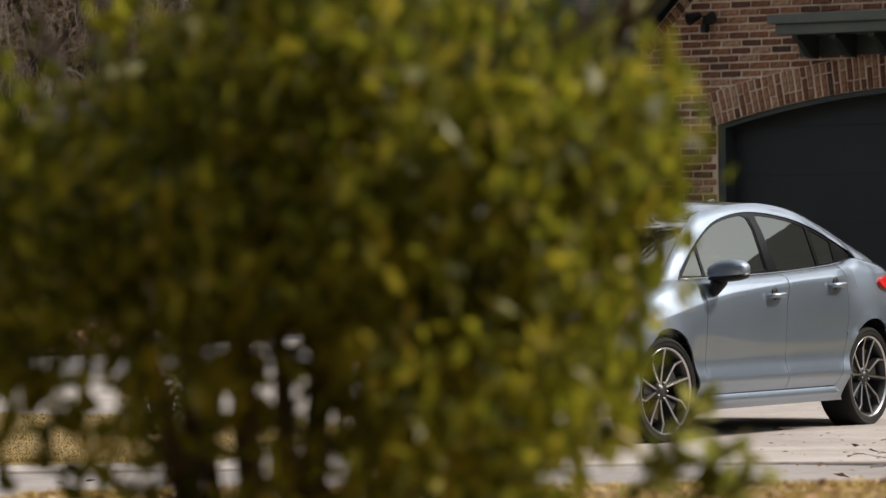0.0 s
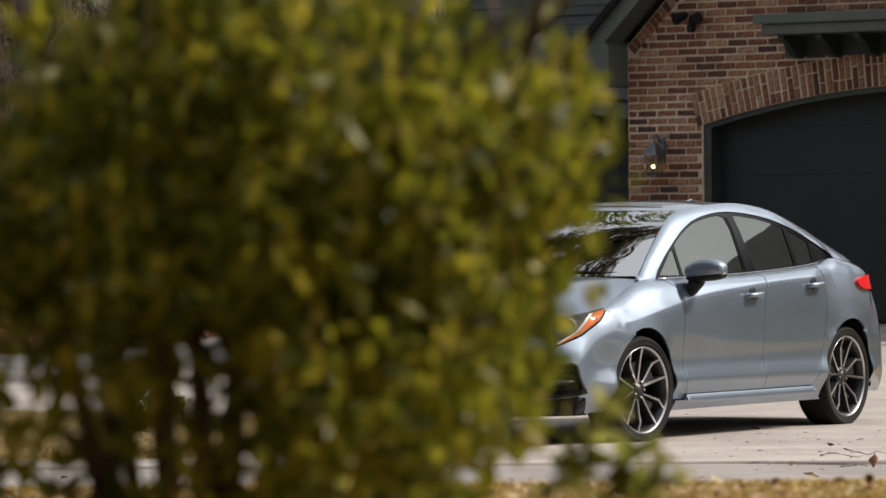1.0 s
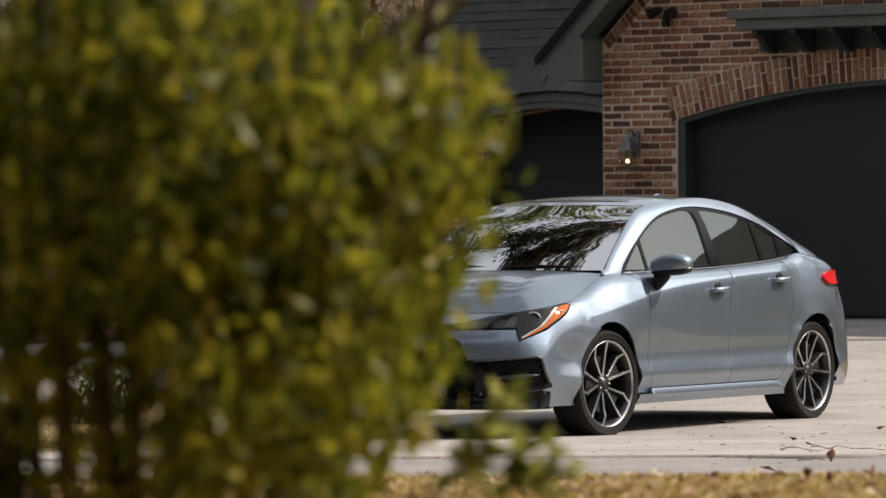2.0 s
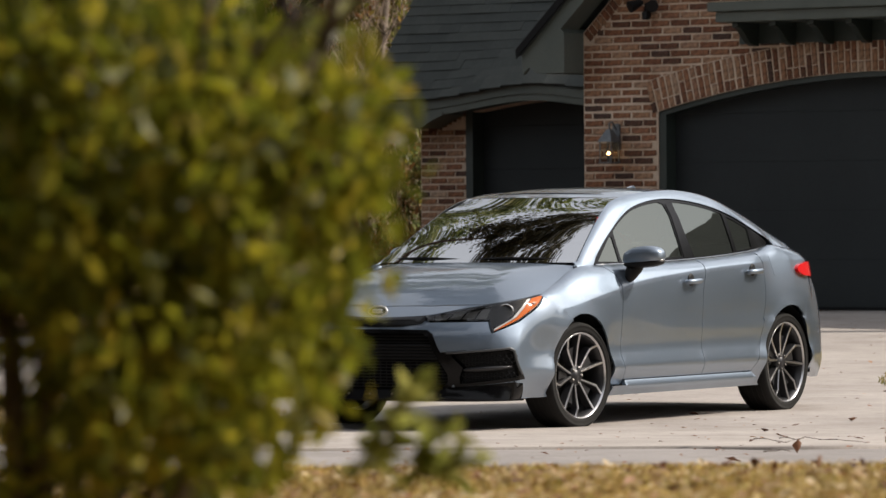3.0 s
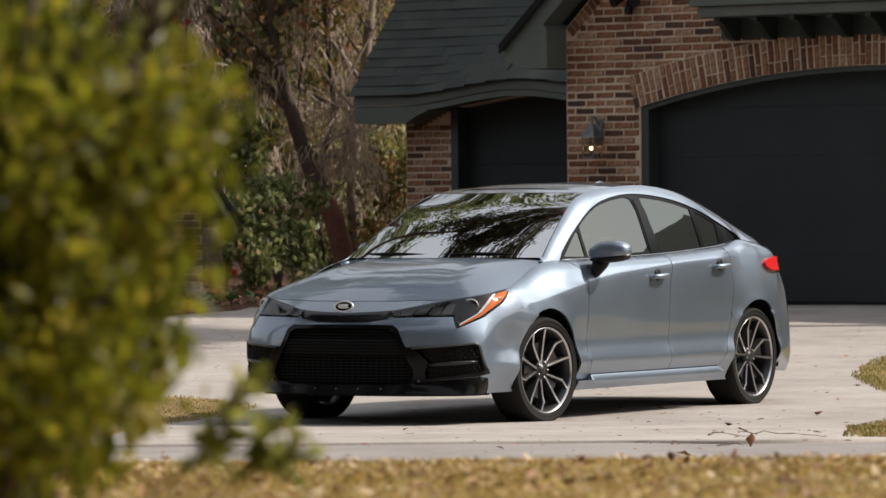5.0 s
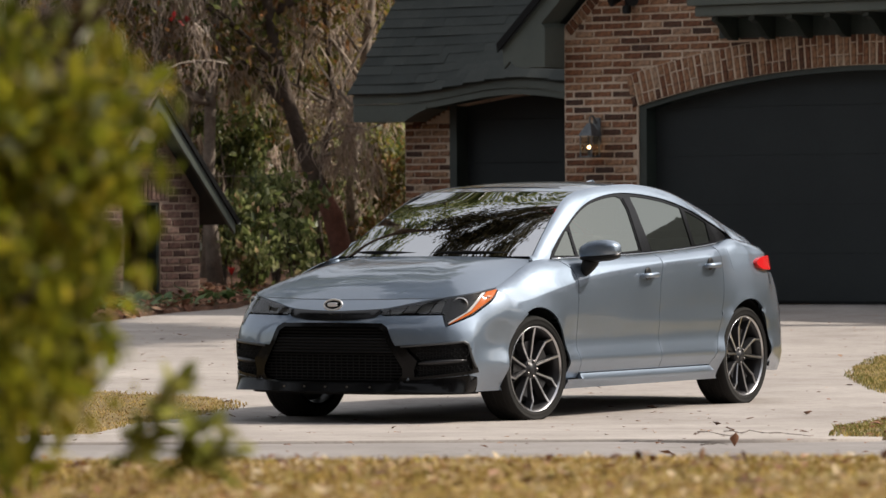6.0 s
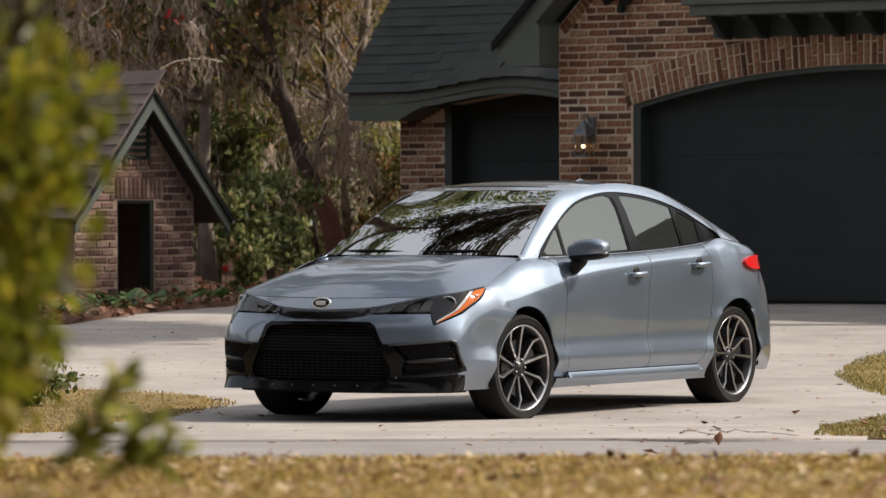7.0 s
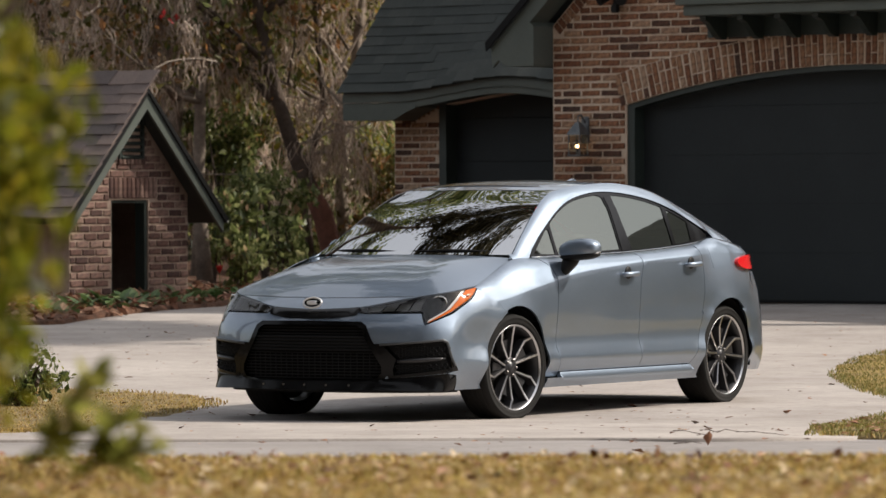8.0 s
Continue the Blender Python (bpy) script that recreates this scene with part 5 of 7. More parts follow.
def skin(name, outline, surf, material, parent, label="", cell=0.05, holes=(), rim=0.012, inward=(0, -1, 0), mirror=False, edge=None, shift=0.0):
    """A panel cut from a curved surface: outline and holes in its two parameters, its rim turned inwards."""
    edge = edge or cell * 0.5
    rings = [densify(outline, edge)] + [densify(h, edge) for h in holes]
    pts, loops = [], []
    for ring in rings:
        loops.append(list(range(len(pts), len(pts) + len(ring))))
        pts += ring
    lo = [min(p[i] for p in rings[0]) for i in (0, 1)]
    hi = [max(p[i] for p in rings[0]) for i in (0, 1)]

    grid = [Vector((a, b)) for a in steps(lo[0], hi[0], cell) for b in steps(lo[1], hi[1], cell)]
    if surf is side:
        grid += [Vector((a, curve(SHOULDER, a) + dz)) for a in steps(lo[0], hi[0], 0.02) for dz in (-0.03, -0.004, 0.004)]
        grid += [Vector((a, curve(SHOULDER, a) + (curve(TOP_Z, a) - curve(SHOULDER, a)) * f)) for a in steps(lo[0], hi[0], 0.03) for f in (0.3, 0.55, 0.7, 0.8, 0.88, 0.94)]
    if name == "front_bumper":
        grid += [Vector((sg * (0.97 + d), b)) for sg in (-1, 1) for d in (-0.012, -0.002, 0.002, 0.012) for b in steps(lo[1], hi[1], 0.02)]
    border = list(pts)
    pts += [p for p in grid if min((p - q).length_squared for q in border) > (0.25 * cell if surf is side else 0.4 * cell) ** 2]
    vs, _, fs, _, _, orig = delaunay_2d_cdt(pts, [], loops, 0, 1e-6)
    inw = Vector(inward)
    bm = bmesh.new()
    bv = []
    for v in vs:
        p = Vector(surf(v.x, v.y)) - inw * shift
        bv.append(bm.verts.new((p.x, -p.y if mirror else p.y, p.z)))

    def within(ring, p):
        hit = False
        for i in range(len(ring)):
            a, b = ring[i - 1], ring[i]
            if (a.y > p.y) != (b.y > p.y) and p.x < (b.x - a.x) * (p.y - a.y) / (b.y - a.y) + a.x:
                hit = not hit
        return hit
    for f in fs:
        c = sum((Vector(vs[i]) for i in f), Vector((0, 0))) / len(f)
        if within(rings[0], c) and not any(within(h, c) for h in rings[1:]):
            bm.faces.new([bv[i] for i in f])
    bmesh.ops.delete(bm, geom=[v for v in bm.verts if not v.link_faces], context="VERTS")
    bmesh.ops.recalc_face_normals(bm, faces=bm.faces[:])
    out = Vector((-inw.x, inw.y if mirror else -inw.y, -inw.z))
    if sum(f.normal.dot(out) * f.calc_area() for f in bm.faces) < 0:
        bmesh.ops.reverse_faces(bm, faces=bm.faces[:])
    if rim:
        bound = [e for e in bm.edges if e.is_boundary]
        r = bmesh.ops.extrude_edge_only(bm, edges=bound)
        for g in r["geom"]:
            if isinstance(g, bmesh.types.BMVert):
                g.co -= out * rim
        for e in bound:
            e.smooth = False
    ob = part(name, bm, material, parent, label, smooth=True)
    ob.data.set_sharp_from_angle(angle=radians(50))
    return ob


def both(name, outline, surf, material, parent, label="", **kw):
    return skin(name, outline, surf, material, parent, label, **kw), skin(name, outline, surf, material, parent, label, mirror=True, **kw)


def wheel_cut(cx, r, a0, a1, n=18):
    """A wheel opening: round above the axle, upright below it."""
    angles = [radians(a0 + (a1 - a0) * i / n) for i in range(n + 1)]
    return [(cx + r * (math.cos(a) if math.sin(a) > 0 else math.copysign(1, math.cos(a))), 0.318 + r * math.sin(a)) for a in angles]


def round_at(surf, x, z, lo, hi):
    """The distance round the nose or tail at which that surface reaches x at height z."""
    for _ in range(40):
        m = (lo + hi) / 2
        if (surf(m, z)[0] - x) * (surf(lo, z)[0] - x) > 0:
            lo = m
        else:
            hi = m
    return (lo + hi) / 2


def pane(x, z):
    return x, glass_y(x, z), z


def top_line(x0, x1, n, dz=-0.004):
    return [(x0 + (x1 - x0) * i / n, curve(TOP_Z, x0 + (x1 - x0) * i / n) + dz) for i in range(n + 1)]


ARCH = 0.366
# side panels, front to rear
both("front_fender", [(-0.368, 0.245)] + wheel_cut(0, ARCH, 190, 65)[1:] + [(0.20, 0.70), (0.365, 0.795)] + top_line(0.37, -0.30, 10) + [(-0.42, 0.964), (-0.485, 0.90), (-0.478, 0.75), (-0.472, 0.6), (-0.48, 0.42), (-0.52, 0.285), (-0.52, 0.245)], side, M_PAINT, car, cell=0.04)
FD = [(-0.525, 0.278), (-0.485, 0.42), (-0.477, 0.6), (-0.483, 0.75), (-0.49, 0.90), (-0.43, 0.968)] + top_line(-0.46, -1.55, 12) + [(-1.53, 0.90), (-1.497, 0.8), (-1.497, 0.6), (-1.505, 0.4), (-1.515, 0.278)]
both("front_door", FD, side, M_PAINT, car)
RD = [(-1.52, 0.278), (-1.51, 0.4), (-1.502, 0.6), (-1.502, 0.8), (-1.535, 0.90), (-1.555, 0.978)] + top_line(-1.57, -2.36, 10) + [(-2.352, 0.90), (-2.345, 0.72), (-2.325, 0.58), (-2.285, 0.44), (-2.235, 0.35), (-2.18, 0.278)]
both("rear_door", RD, side, M_PAINT, car)
RQ = [(-2.20, 0.20), (-2.185, 0.278), (-2.24, 0.35), (-2.29, 0.44), (-2.33, 0.58), (-2.35, 0.72), (-2.357, 0.90)] + top_line(-2.365, -3.30, 14) + [(-3.33, 0.94), (-3.12, 0.875), (-2.985, 0.74), (-2.93, 0.612)] + wheel_cut(-2.7, ARCH, 128, -19)
both("rear_quarter", RQ, side, M_PAINT, car, cell=0.035)
SILL = [(-0.345, 0.185), (-0.345, 0.241), (-0.525, 0.241), (-0.53, 0.272), (-2.18, 0.272), (-2.2, 0.241), (-2.28, 0.185)]
both("sill", SILL, lambda x, z: (x, side_y(x, 0.30) - 0.004 + 0.02 * math.exp(-((z - 0.235) / 0.02) ** 2) - 0.25 * max(0.215 - z, 0), z), M_PAINT, car, "flared side skirt", rim=0.03, cell=0.03)
# fuel flap as a shut line
skin("fuel_flap", rounded([(-2.515, 1.012), (-2.645, 1.004), (-2.65, 0.875), (-2.515, 0.870)], 0.02), side, M_PAINT, car, rim=0.004, shift=0.001, cell=0.018)

# windows on each side: a black surround, the panes, a bright strip along the belt
def dlo_top(x0, x1, n, dz=0.0):
    return [(x0 + (x1 - x0) * i / n, curve(DLO_TOP, x0 + (x1 - x0) * i / n) + dz) for i in range(n + 1)]


FG = rounded([(-0.765, 1.165)] + dlo_top(-0.83, -1.44, 8, -0.018) + [(-1.50, 1.33), (-1.52, 1.26), (-1.487, 1.006), (-0.742, 0.978), (-0.75, 1.08)], 0.012)
FQ = rounded([(-0.47, 0.985), (-0.695, 1.13), (-0.73, 1.135), (-0.712, 0.982)], 0.012)
RG = rounded([(-1.615, 1.343)] + dlo_top(-1.7, -2.16, 6, -0.018) + [(-2.20, 1.268), (-2.17, 1.024), (-1.635, 0.998)], 0.012)
RQG = rounded([(-2.245, 1.25)] + dlo_top(-2.3, -2.46, 3, -0.022) + [(-2.43, 1.05), (-2.212, 1.032)], 0.012)
DLO = [(-0.405, 0.970)] + dlo_top(-0.45, -2.62, 24) + [(-2.655, 1.082), (-2.62, 1.066), (-2.5, 1.045), (-2.2, 1.022), (-1.6, 0.994), (-0.9, 0.977)]
for mir in (False, True):
    surround = skin("window_surround", DLO, pane, M_GLOSSBLACK, car, "gloss black window surround", holes=[FG, FQ, RG, RQG], rim=0.015, mirror=mir, cell=0.04, edge=0.02)
    for outline, nm in ((FG, "front_window"), (FQ, "front_quarter_light"), (RG, "rear_window_side"), (RQG, "rear_quarter_light")):
        skin(nm, outline, pane, M_GLASS, car, "tinted side glass", rim=0, mirror=mir, cell=0.08, edge=0.03, shift=-0.005)
    strip = bmesh.new()
    s = -1 if mir else 1
    pts = [(x, s * (glass_y(x, z - 0.004) + 0.006), z) for x, z in [(-0.42 - 0.12 * i, curve([(-2.66, 1.079), (-2.5, 1.042), (-2.2, 1.017), (-1.6, 0.989), (-0.9, 0.972), (-0.42, 0.966)], -0.42 - 0.12 * i)) for i in range(19)]]
    part("belt_trim", tube(pts, [0.005] * len(pts), 6, strip), M_CHROME, car, "thin bright belt strip", smooth=True)
    pil = [(-1.52, 1.33), (-1.60, 1.343), (-1.62, 1.25), (-1.615, 1.0), (-1.50, 0.996), (-1.535, 1.26)]
    skin("door_pillar", pil, pane, M_GLOSSBLACK, car, rim=0.01, mirror=mir, shift=0.004, cell=0.05)

# pillars and roof rails: a band from the window tops over to the roof edge
for mir in (False, True):
    s = -1 if mir else 1
    bm = bmesh.new()
    rows = []
    xs = [-0.205 - 0.0615 * i for i in range(48)]
    for x in xs:
        zl = max(curve(DLO_TOP, x) + 0.002, curve(TOP_Z, x) - 0.006) if -2.68 < x < -0.40 else curve(TOP_Z, x) - 0.006
        k = min(max((x + 2.75) / 0.15, 0.0), 1.0) * min(max((-0.36 - x) / 0.08, 0.0), 1.0)
        yl = (glass_y(x, zl) + 0.008) * k + curve(TOP_Y, x) * (1 - k)
        a = Vector((x, yl, zl))
        b = Vector((x, curve(RAIL_Y, x), max(curve(RAIL_Z, x), zl + 0.012)))
        far = min(max((-2.1 - x) / 0.4, 0.0), 1.0)
        perp = Vector((0, (b - a).z, -(b - a).y)).normalized()
        out = Vector((0, 0.4, 0.9)).lerp(perp * 0.16, far)
        row = []
        for k in range(7):
            t = k / 6
            p = a.lerp(b, t) + out * (b - a).length * 0.42 * t * (1 - t)
            row.append(bm.verts.new((p.x, s * p.y, p.z)))
        rows.append(row)
    for r0, r1 in zip(rows, rows[1:]):
        for k in range(6):
            bm.faces.new((r0[k], r0[k + 1], r1[k + 1], r1[k]) if not mir else (r0[k], r1[k], r1[k + 1], r0[k + 1]))
    bmesh.ops.recalc_face_normals(bm, faces=bm.faces[:])
    if sum(f.normal.y * s for f in bm.faces) < 0:
        bmesh.ops.reverse_faces(bm, faces=bm.faces[:])
    part("roof_rail", bm, M_PAINT, car, smooth=True)


def top_loft(name, stations, material, label="", n=12, rim=0.0, bow=2.0, smooth_n=6, width=1.0):
    """A sheet across the car: stations of (middle x, middle z, edge x, edge y, edge z)."""
    ks = list(range(len(stations)))
    tabs = [[(k, st[i]) for k, st in zip(ks, stations)] for i in range(5)]
    bm = bmesh.new()
    rows = []
    m = (len(stations) - 1) * smooth_n
    for i in range(m + 1):
        v = i / smooth_n
        cx, cz, ex, ey, ez = [curve(t, v) for t in tabs]
        row = []
        for j in range(-n, n + 1):
            k = j / n * width
            row.append(bm.verts.new((cx + (ex - cx) * abs(k) ** bow, ey * k, cz + (ez - cz) * abs(k) ** bow)))
        rows.append(row)
    for r0, r1 in zip(rows, rows[1:]):
        for j in range(2 * n):
            bm.faces.new((r0[j], r0[j + 1], r1[j + 1], r1[j]))
    bmesh.ops.recalc_face_normals(bm, faces=bm.faces[:])
    if sum(f.normal.z for f in bm.faces) < 0:
        bmesh.ops.reverse_faces(bm, faces=bm.faces[:])
    return part(name, bm, material, car, label, smooth=True)


def rail_at(x, dy=-0.006, dz=-0.002):
    return x, curve(RAIL_Y, x) + dy, curve(RAIL_Z, x) + dz


top_loft("windscreen", [(-0.085, 0.985, *rail_at(-0.255)), (-0.345, 1.118, *rail_at(-0.515)), (-0.63, 1.250, *rail_at(-0.78)), (-0.94, 1.373, *rail_at(-1.05))], M_WSGLASS, "large sloping windscreen with a black border", bow=2.0)
top_loft("roof", [(-0.945, 1.376, *rail_at(-1.055)), (-1.2, 1.418, *rail_at(-1.25)), (-1.5, 1.432, *rail_at(-1.5)), (-1.8, 1.434, *rail_at(-1.8)), (-2.1, 1.418, *rail_at(-2.1)), (-2.34, 1.376, *rail_at(-2.24))], M_PAINT, "", bow=2.2)
top_loft("sunroof", [(-1.08, 1.405, -1.12, 0.44, 1.388), (-1.3, 1.430, -1.32, 0.44, 1.410), (-1.62, 1.440, -1.62, 0.44, 1.418), (-1.86, 1.436, -1.84, 0.44, 1.416)], M_GLOSSBLACK, "black glass sunroof", bow=2.4)
top_loft("rear_window", [(-2.345, 1.372, *rail_at(-2.25, -0.012, -0.006)), (-2.6, 1.245, *rail_at(-2.5, -0.012, -0.008)), (-2.85, 1.135, *rail_at(-2.76, -0.012, -0.008)), (-3.02, 1.072, *rail_at(-2.98, -0.012, -0.006))], M_GLASS, "tinted rear window", bow=2.4)
top_loft("boot_lid", [(-3.025, 1.078, *rail_at(-2.985)), (-3.2, 1.068, *rail_at(-3.16)), (-3.40, 1.066, -3.28, 0.615, 1.018), (-3.48, 1.07, -3.36, 0.575, 1.0), (-3.50, 1.04, -3.40, 0.57, 0.965), (-3.53, 0.90, -3.46, 0.60, 0.88)], M_PAINT, "", bow=3.0)

# bonnet
BONNET_EDGE = [(1.0, 0.66), (0.955, 0.52), (0.915, 0.40), (0.90, 0.25), (0.895, 0.1)]
edge = [(t, -k) for t, k in BONNET_EDGE] + [(t, k) for t, k in BONNET_EDGE[::-1]]
skin("bonnet", [(0, -1), (1, -1)] + edge + [(1, 1), (0, 1)], hood, M_PAINT, car, "bonnet with two soft ridges", cell=0.06, edge=0.03, inward=(0, 0, -1), rim=0.014)
skin("nose_panel", [(min(t + 0.008, 1.0), k * 0.985) for t, k in edge], hood, M_PAINT, car, "painted panel ahead of the bonnet", cell=0.04, edge=0.02, inward=(0, 0, -1), rim=0.014)
top_loft("cowl", [(-0.06, 0.94, -0.17, 0.69, 0.915), (-0.13, 0.955, -0.27, 0.685, 0.94)], M_PLASTIC, "black cowl panel", bow=2.2)
for s in (1, -1):
    part("cowl_corner", tube([(-0.19, 0.712 * s, 0.956), (-0.25, 0.70 * s, 0.972), (-0.31, 0.672 * s, 1.0)], [0.008, 0.011, 0.008], 8), M_PAINT, car, smooth=True)
# ---- the car's front ----
IN = (-1, 0, 0)


def mirror_q(outline):
    return [(-q, z) for q, z in outline[::-1]]


def across(half):
    """A closed outline from its left half, which runs from the middle line back to it."""
    return half + [(-q, z) for q, z in half[::-1] if q > 1e-6]


LAMP = [(0.325, 0.653), (0.318, 0.688), (0.50, 0.722), (0.72, 0.757), (0.95, 0.786), (1.12, 0.806), (1.04, 0.735), (0.92, 0.655), (0.755, 0.588), (0.715, 0.660)]
GRILLE = across([(0.0, 0.600), (0.335, 0.597), (0.372, 0.575), (0.405, 0.50), (0.500, 0.345), (0.505, 0.30), (0.475, 0.262), (0.36, 0.248), (0.0, 0.246)])
POD = [(0.437, 0.474), (0.885, 0.50), (0.925, 0.485), (0.95, 0.42), (1.015, 0.315), (0.93, 0.305), (0.53, 0.272), (0.516, 0.30), (0.512, 0.35)]
joint = [(round_at(nose, x, z, 0.9, 1.55), z) for x, z in [(0.369, 0.7955), (0.285, 0.749), (0.203, 0.700)] + wheel_cut(0, ARCH, 64.2, -15, 12)]
front_outline = across([(0.0, 0.655), (0.315, 0.655), (0.34, 0.646), (0.71, 0.650), (0.75, 0.580), (0.93, 0.648), (1.05, 0.730), (1.125, 0.804)] + joint
                       + [(round_at(nose, 0.336, 0.200, 0.9, 1.55), 0.200), (1.03, 0.200), (1.0, 0.29), (0.93, 0.298), (0.53, 0.264), (0.50, 0.255), (0.45, 0.238), (0.0, 0.234)])
bumper = skin("front_bumper", front_outline, nose, M_PAINT, car, "painted front bumper", holes=[GRILLE, POD, mirror_q(POD)], cell=0.045, inward=IN, rim=0.03, edge=0.02)
# upper bar between the lamps
BAR = across([(0.0, 0.672), (0.30, 0.686), (0.318, 0.66), (0.30, 0.642), (0.18, 0.625), (0.0, 0.620)])
skin("grille_bar", BAR, lambda q, z: (nose(q, z)[0] + 0.006, *nose(q, z)[1:]), M_GLOSSBLACK, car, "gloss black bar between the headlamps", inward=IN, cell=0.04)
# main grille: a dark back, a frame, slats and uprights
def deep(d):
    def f(q, z):
        x, y, z2 = nose(q, z)
        return x - d, y, z2
    return f


grille = thing("grille")
grille.parent = car
tagged(grille, label="wide black mesh grille")
inset = across([(0.0, 0.585), (0.325, 0.582), (0.362, 0.56), (0.39, 0.49), (0.482, 0.345), (0.485, 0.305), (0.46, 0.275), (0.355, 0.262), (0.0, 0.260)])
skin("grille_frame", [(q * 1.035, 0.424 + (z - 0.424) * 1.045) for q, z in GRILLE], deep(-0.005), M_GLOSSBLACK, grille, "gloss black grille frame", holes=[inset], inward=IN, cell=0.05, edge=0.025, rim=0.03)
skin("grille_back", GRILLE, deep(0.05), M_DARKIN, grille, inward=IN, cell=0.1, rim=0)


def grille_w(z):
    return curve([(0.262, 0.40), (0.305, 0.48), (0.345, 0.48), (0.49, 0.388), (0.56, 0.36), (0.582, 0.33)], z)


for k in range(17):
    z = 0.272 + 0.0185 * k
    w = grille_w(z)
    solid = 9 <= k <= 13
    pts = [nose(w * (j / 8 - 1), z) for j in range(17)]
    bm = tube([(x - (0.012 if solid else 0.02), y, zz) for x, y, zz in pts], [0.0078 if solid else 0.0042] * 17, 4)
    part("slat", bm, M_BLACK, grille)
for k in range(-11, 12):
    q = k * 0.04
    zs_ = [z for z in (0.27, 0.32, 0.37, 0.42) if abs(q) < grille_w(z)]
    if len(zs_) > 1:
        part("upright", tube([(nose(q, z)[0] - 0.022, nose(q, z)[1], z) for z in zs_], [0.0035] * len(zs_), 4), M_BLACK, grille)
# corner pods with honeycomb
for s in (1, -1):
    ol = POD if s > 0 else mirror_q(POD)
    pod = thing("bumper_pod")
    pod.parent = car
    tagged(pod, label="black corner vent with honeycomb mesh")
    skin("pod_back", ol, deep(0.035), M_BLACK, pod, inward=IN, cell=0.08, rim=0)
    rim_in = [(0.50, 0.458), (0.875, 0.484), (0.908, 0.472), (0.932, 0.415), (0.965, 0.335), (0.92, 0.325), (0.56, 0.29), (0.555, 0.33), (0.575, 0.385)]
    if s < 0:
        rim_in = mirror_q(rim_in)
    skin("pod_frame", ol, lambda q, z: (nose(q, z)[0] + 0.006, *nose(q, z)[1:]), M_GLOSSBLACK, pod, "gloss black vent frame", holes=[rim_in], inward=IN, cell=0.04, edge=0.02, rim=0.045)
    edge = [(q * s, z) for q, z in ((0.475, 0.470), (0.885, 0.496), (0.922, 0.482), (0.947, 0.42), (1.0, 0.33))]
    pts = []
    for (q0, z0), (q1, z1) in zip(edge, edge[1:]):
        for j in range(6):
            q, z = q0 + (q1 - q0) * j / 6, z0 + (z1 - z0) * j / 6
            x, y, zz = nose(q, z)
            pts.append((x + 0.008, y, zz))
    part("pod_trim", tube(pts, [0.0085] * len(pts), 6), M_SATIN, pod, "thin dark satin strip round the vent", smooth=True)
    for i in range(9):
        for j in range(9):
            q = 0.575 + 0.04 * i + 0.02 * (j % 2)
            z = 0.30 + 0.0205 * j + 0.02 * (q - 0.57)
            if not (0.57 < q < 0.92 and 0.30 < z < 0.468) or abs(z - 0.376 - 0.02 * (q - 0.57)) < 0.02:
                continue
            x, y, zz = nose(q * s, z)
            ring = [(x - 0.012, y + 0.019 * math.cos(a) * 0.75, zz + 0.0105 * math.sin(a)) for a in [math.pi / 3 * t for t in range(7)]]
            part("mesh_cell", tube(ring, [0.003] * 7, 4, closed_ends=False), M_PLASTIC, pod)
    pts = [nose(s * (0.575 + 0.04 * i), 0.372 + 0.002 * i) for i in range(9)]
    part("fog_bar", tube([(x - 0.004, y, z) for x, y, z in pts], [0.006, 0.011, 0.013, 0.014, 0.014, 0.013, 0.012, 0.009, 0.005], 8), M_ALLOY_D, pod, "dark grey bar across the vent", smooth=True)
# lower lip and dark valance
LIP = across([(0.0, 0.252), (0.36, 0.254), (0.46, 0.262), (0.52, 0.272), (0.93, 0.300), (1.0, 0.282), (1.03, 0.235), (1.06, 0.205), (1.0, 0.196), (0.5, 0.205), (0.0, 0.203)])
skin("front_lip", LIP, lambda q, z: (nose(q, z)[0] + 0.012 + 0.03 * max(0, 0.25 - z) / 0.05, *nose(q, z)[1:]), M_GLOSSBLACK, car, "gloss black chin spoiler", inward=IN, cell=0.05, rim=0.015)
for i in range(5):
    x, y, z = nose(-0.30 + 0.15 * i, 0.232)
    part("lip_stud", box(x + 0.022, x + 0.03, y - 0.005, y + 0.005, z - 0.005, z + 0.005), M_STEEL, car)
under = [(nose(q, 0.22)[0] - 0.05, nose(q, 0.22)[1] * 0.94) for q in steps(-1.05, 1.05, 0.15)]
bm = bmesh.new()
low = [bm.verts.new((x - 0.03, y, 0.185)) for x, y in under]
high = [bm.verts.new((x, y, 0.25)) for x, y in under]
for i in range(len(under) - 1):
    bm.faces.new((low[i], low[i + 1], high[i + 1], high[i]))
bm.faces.new(low[::-1])
part("valance", bm, M_BLACK, car, "black underside")
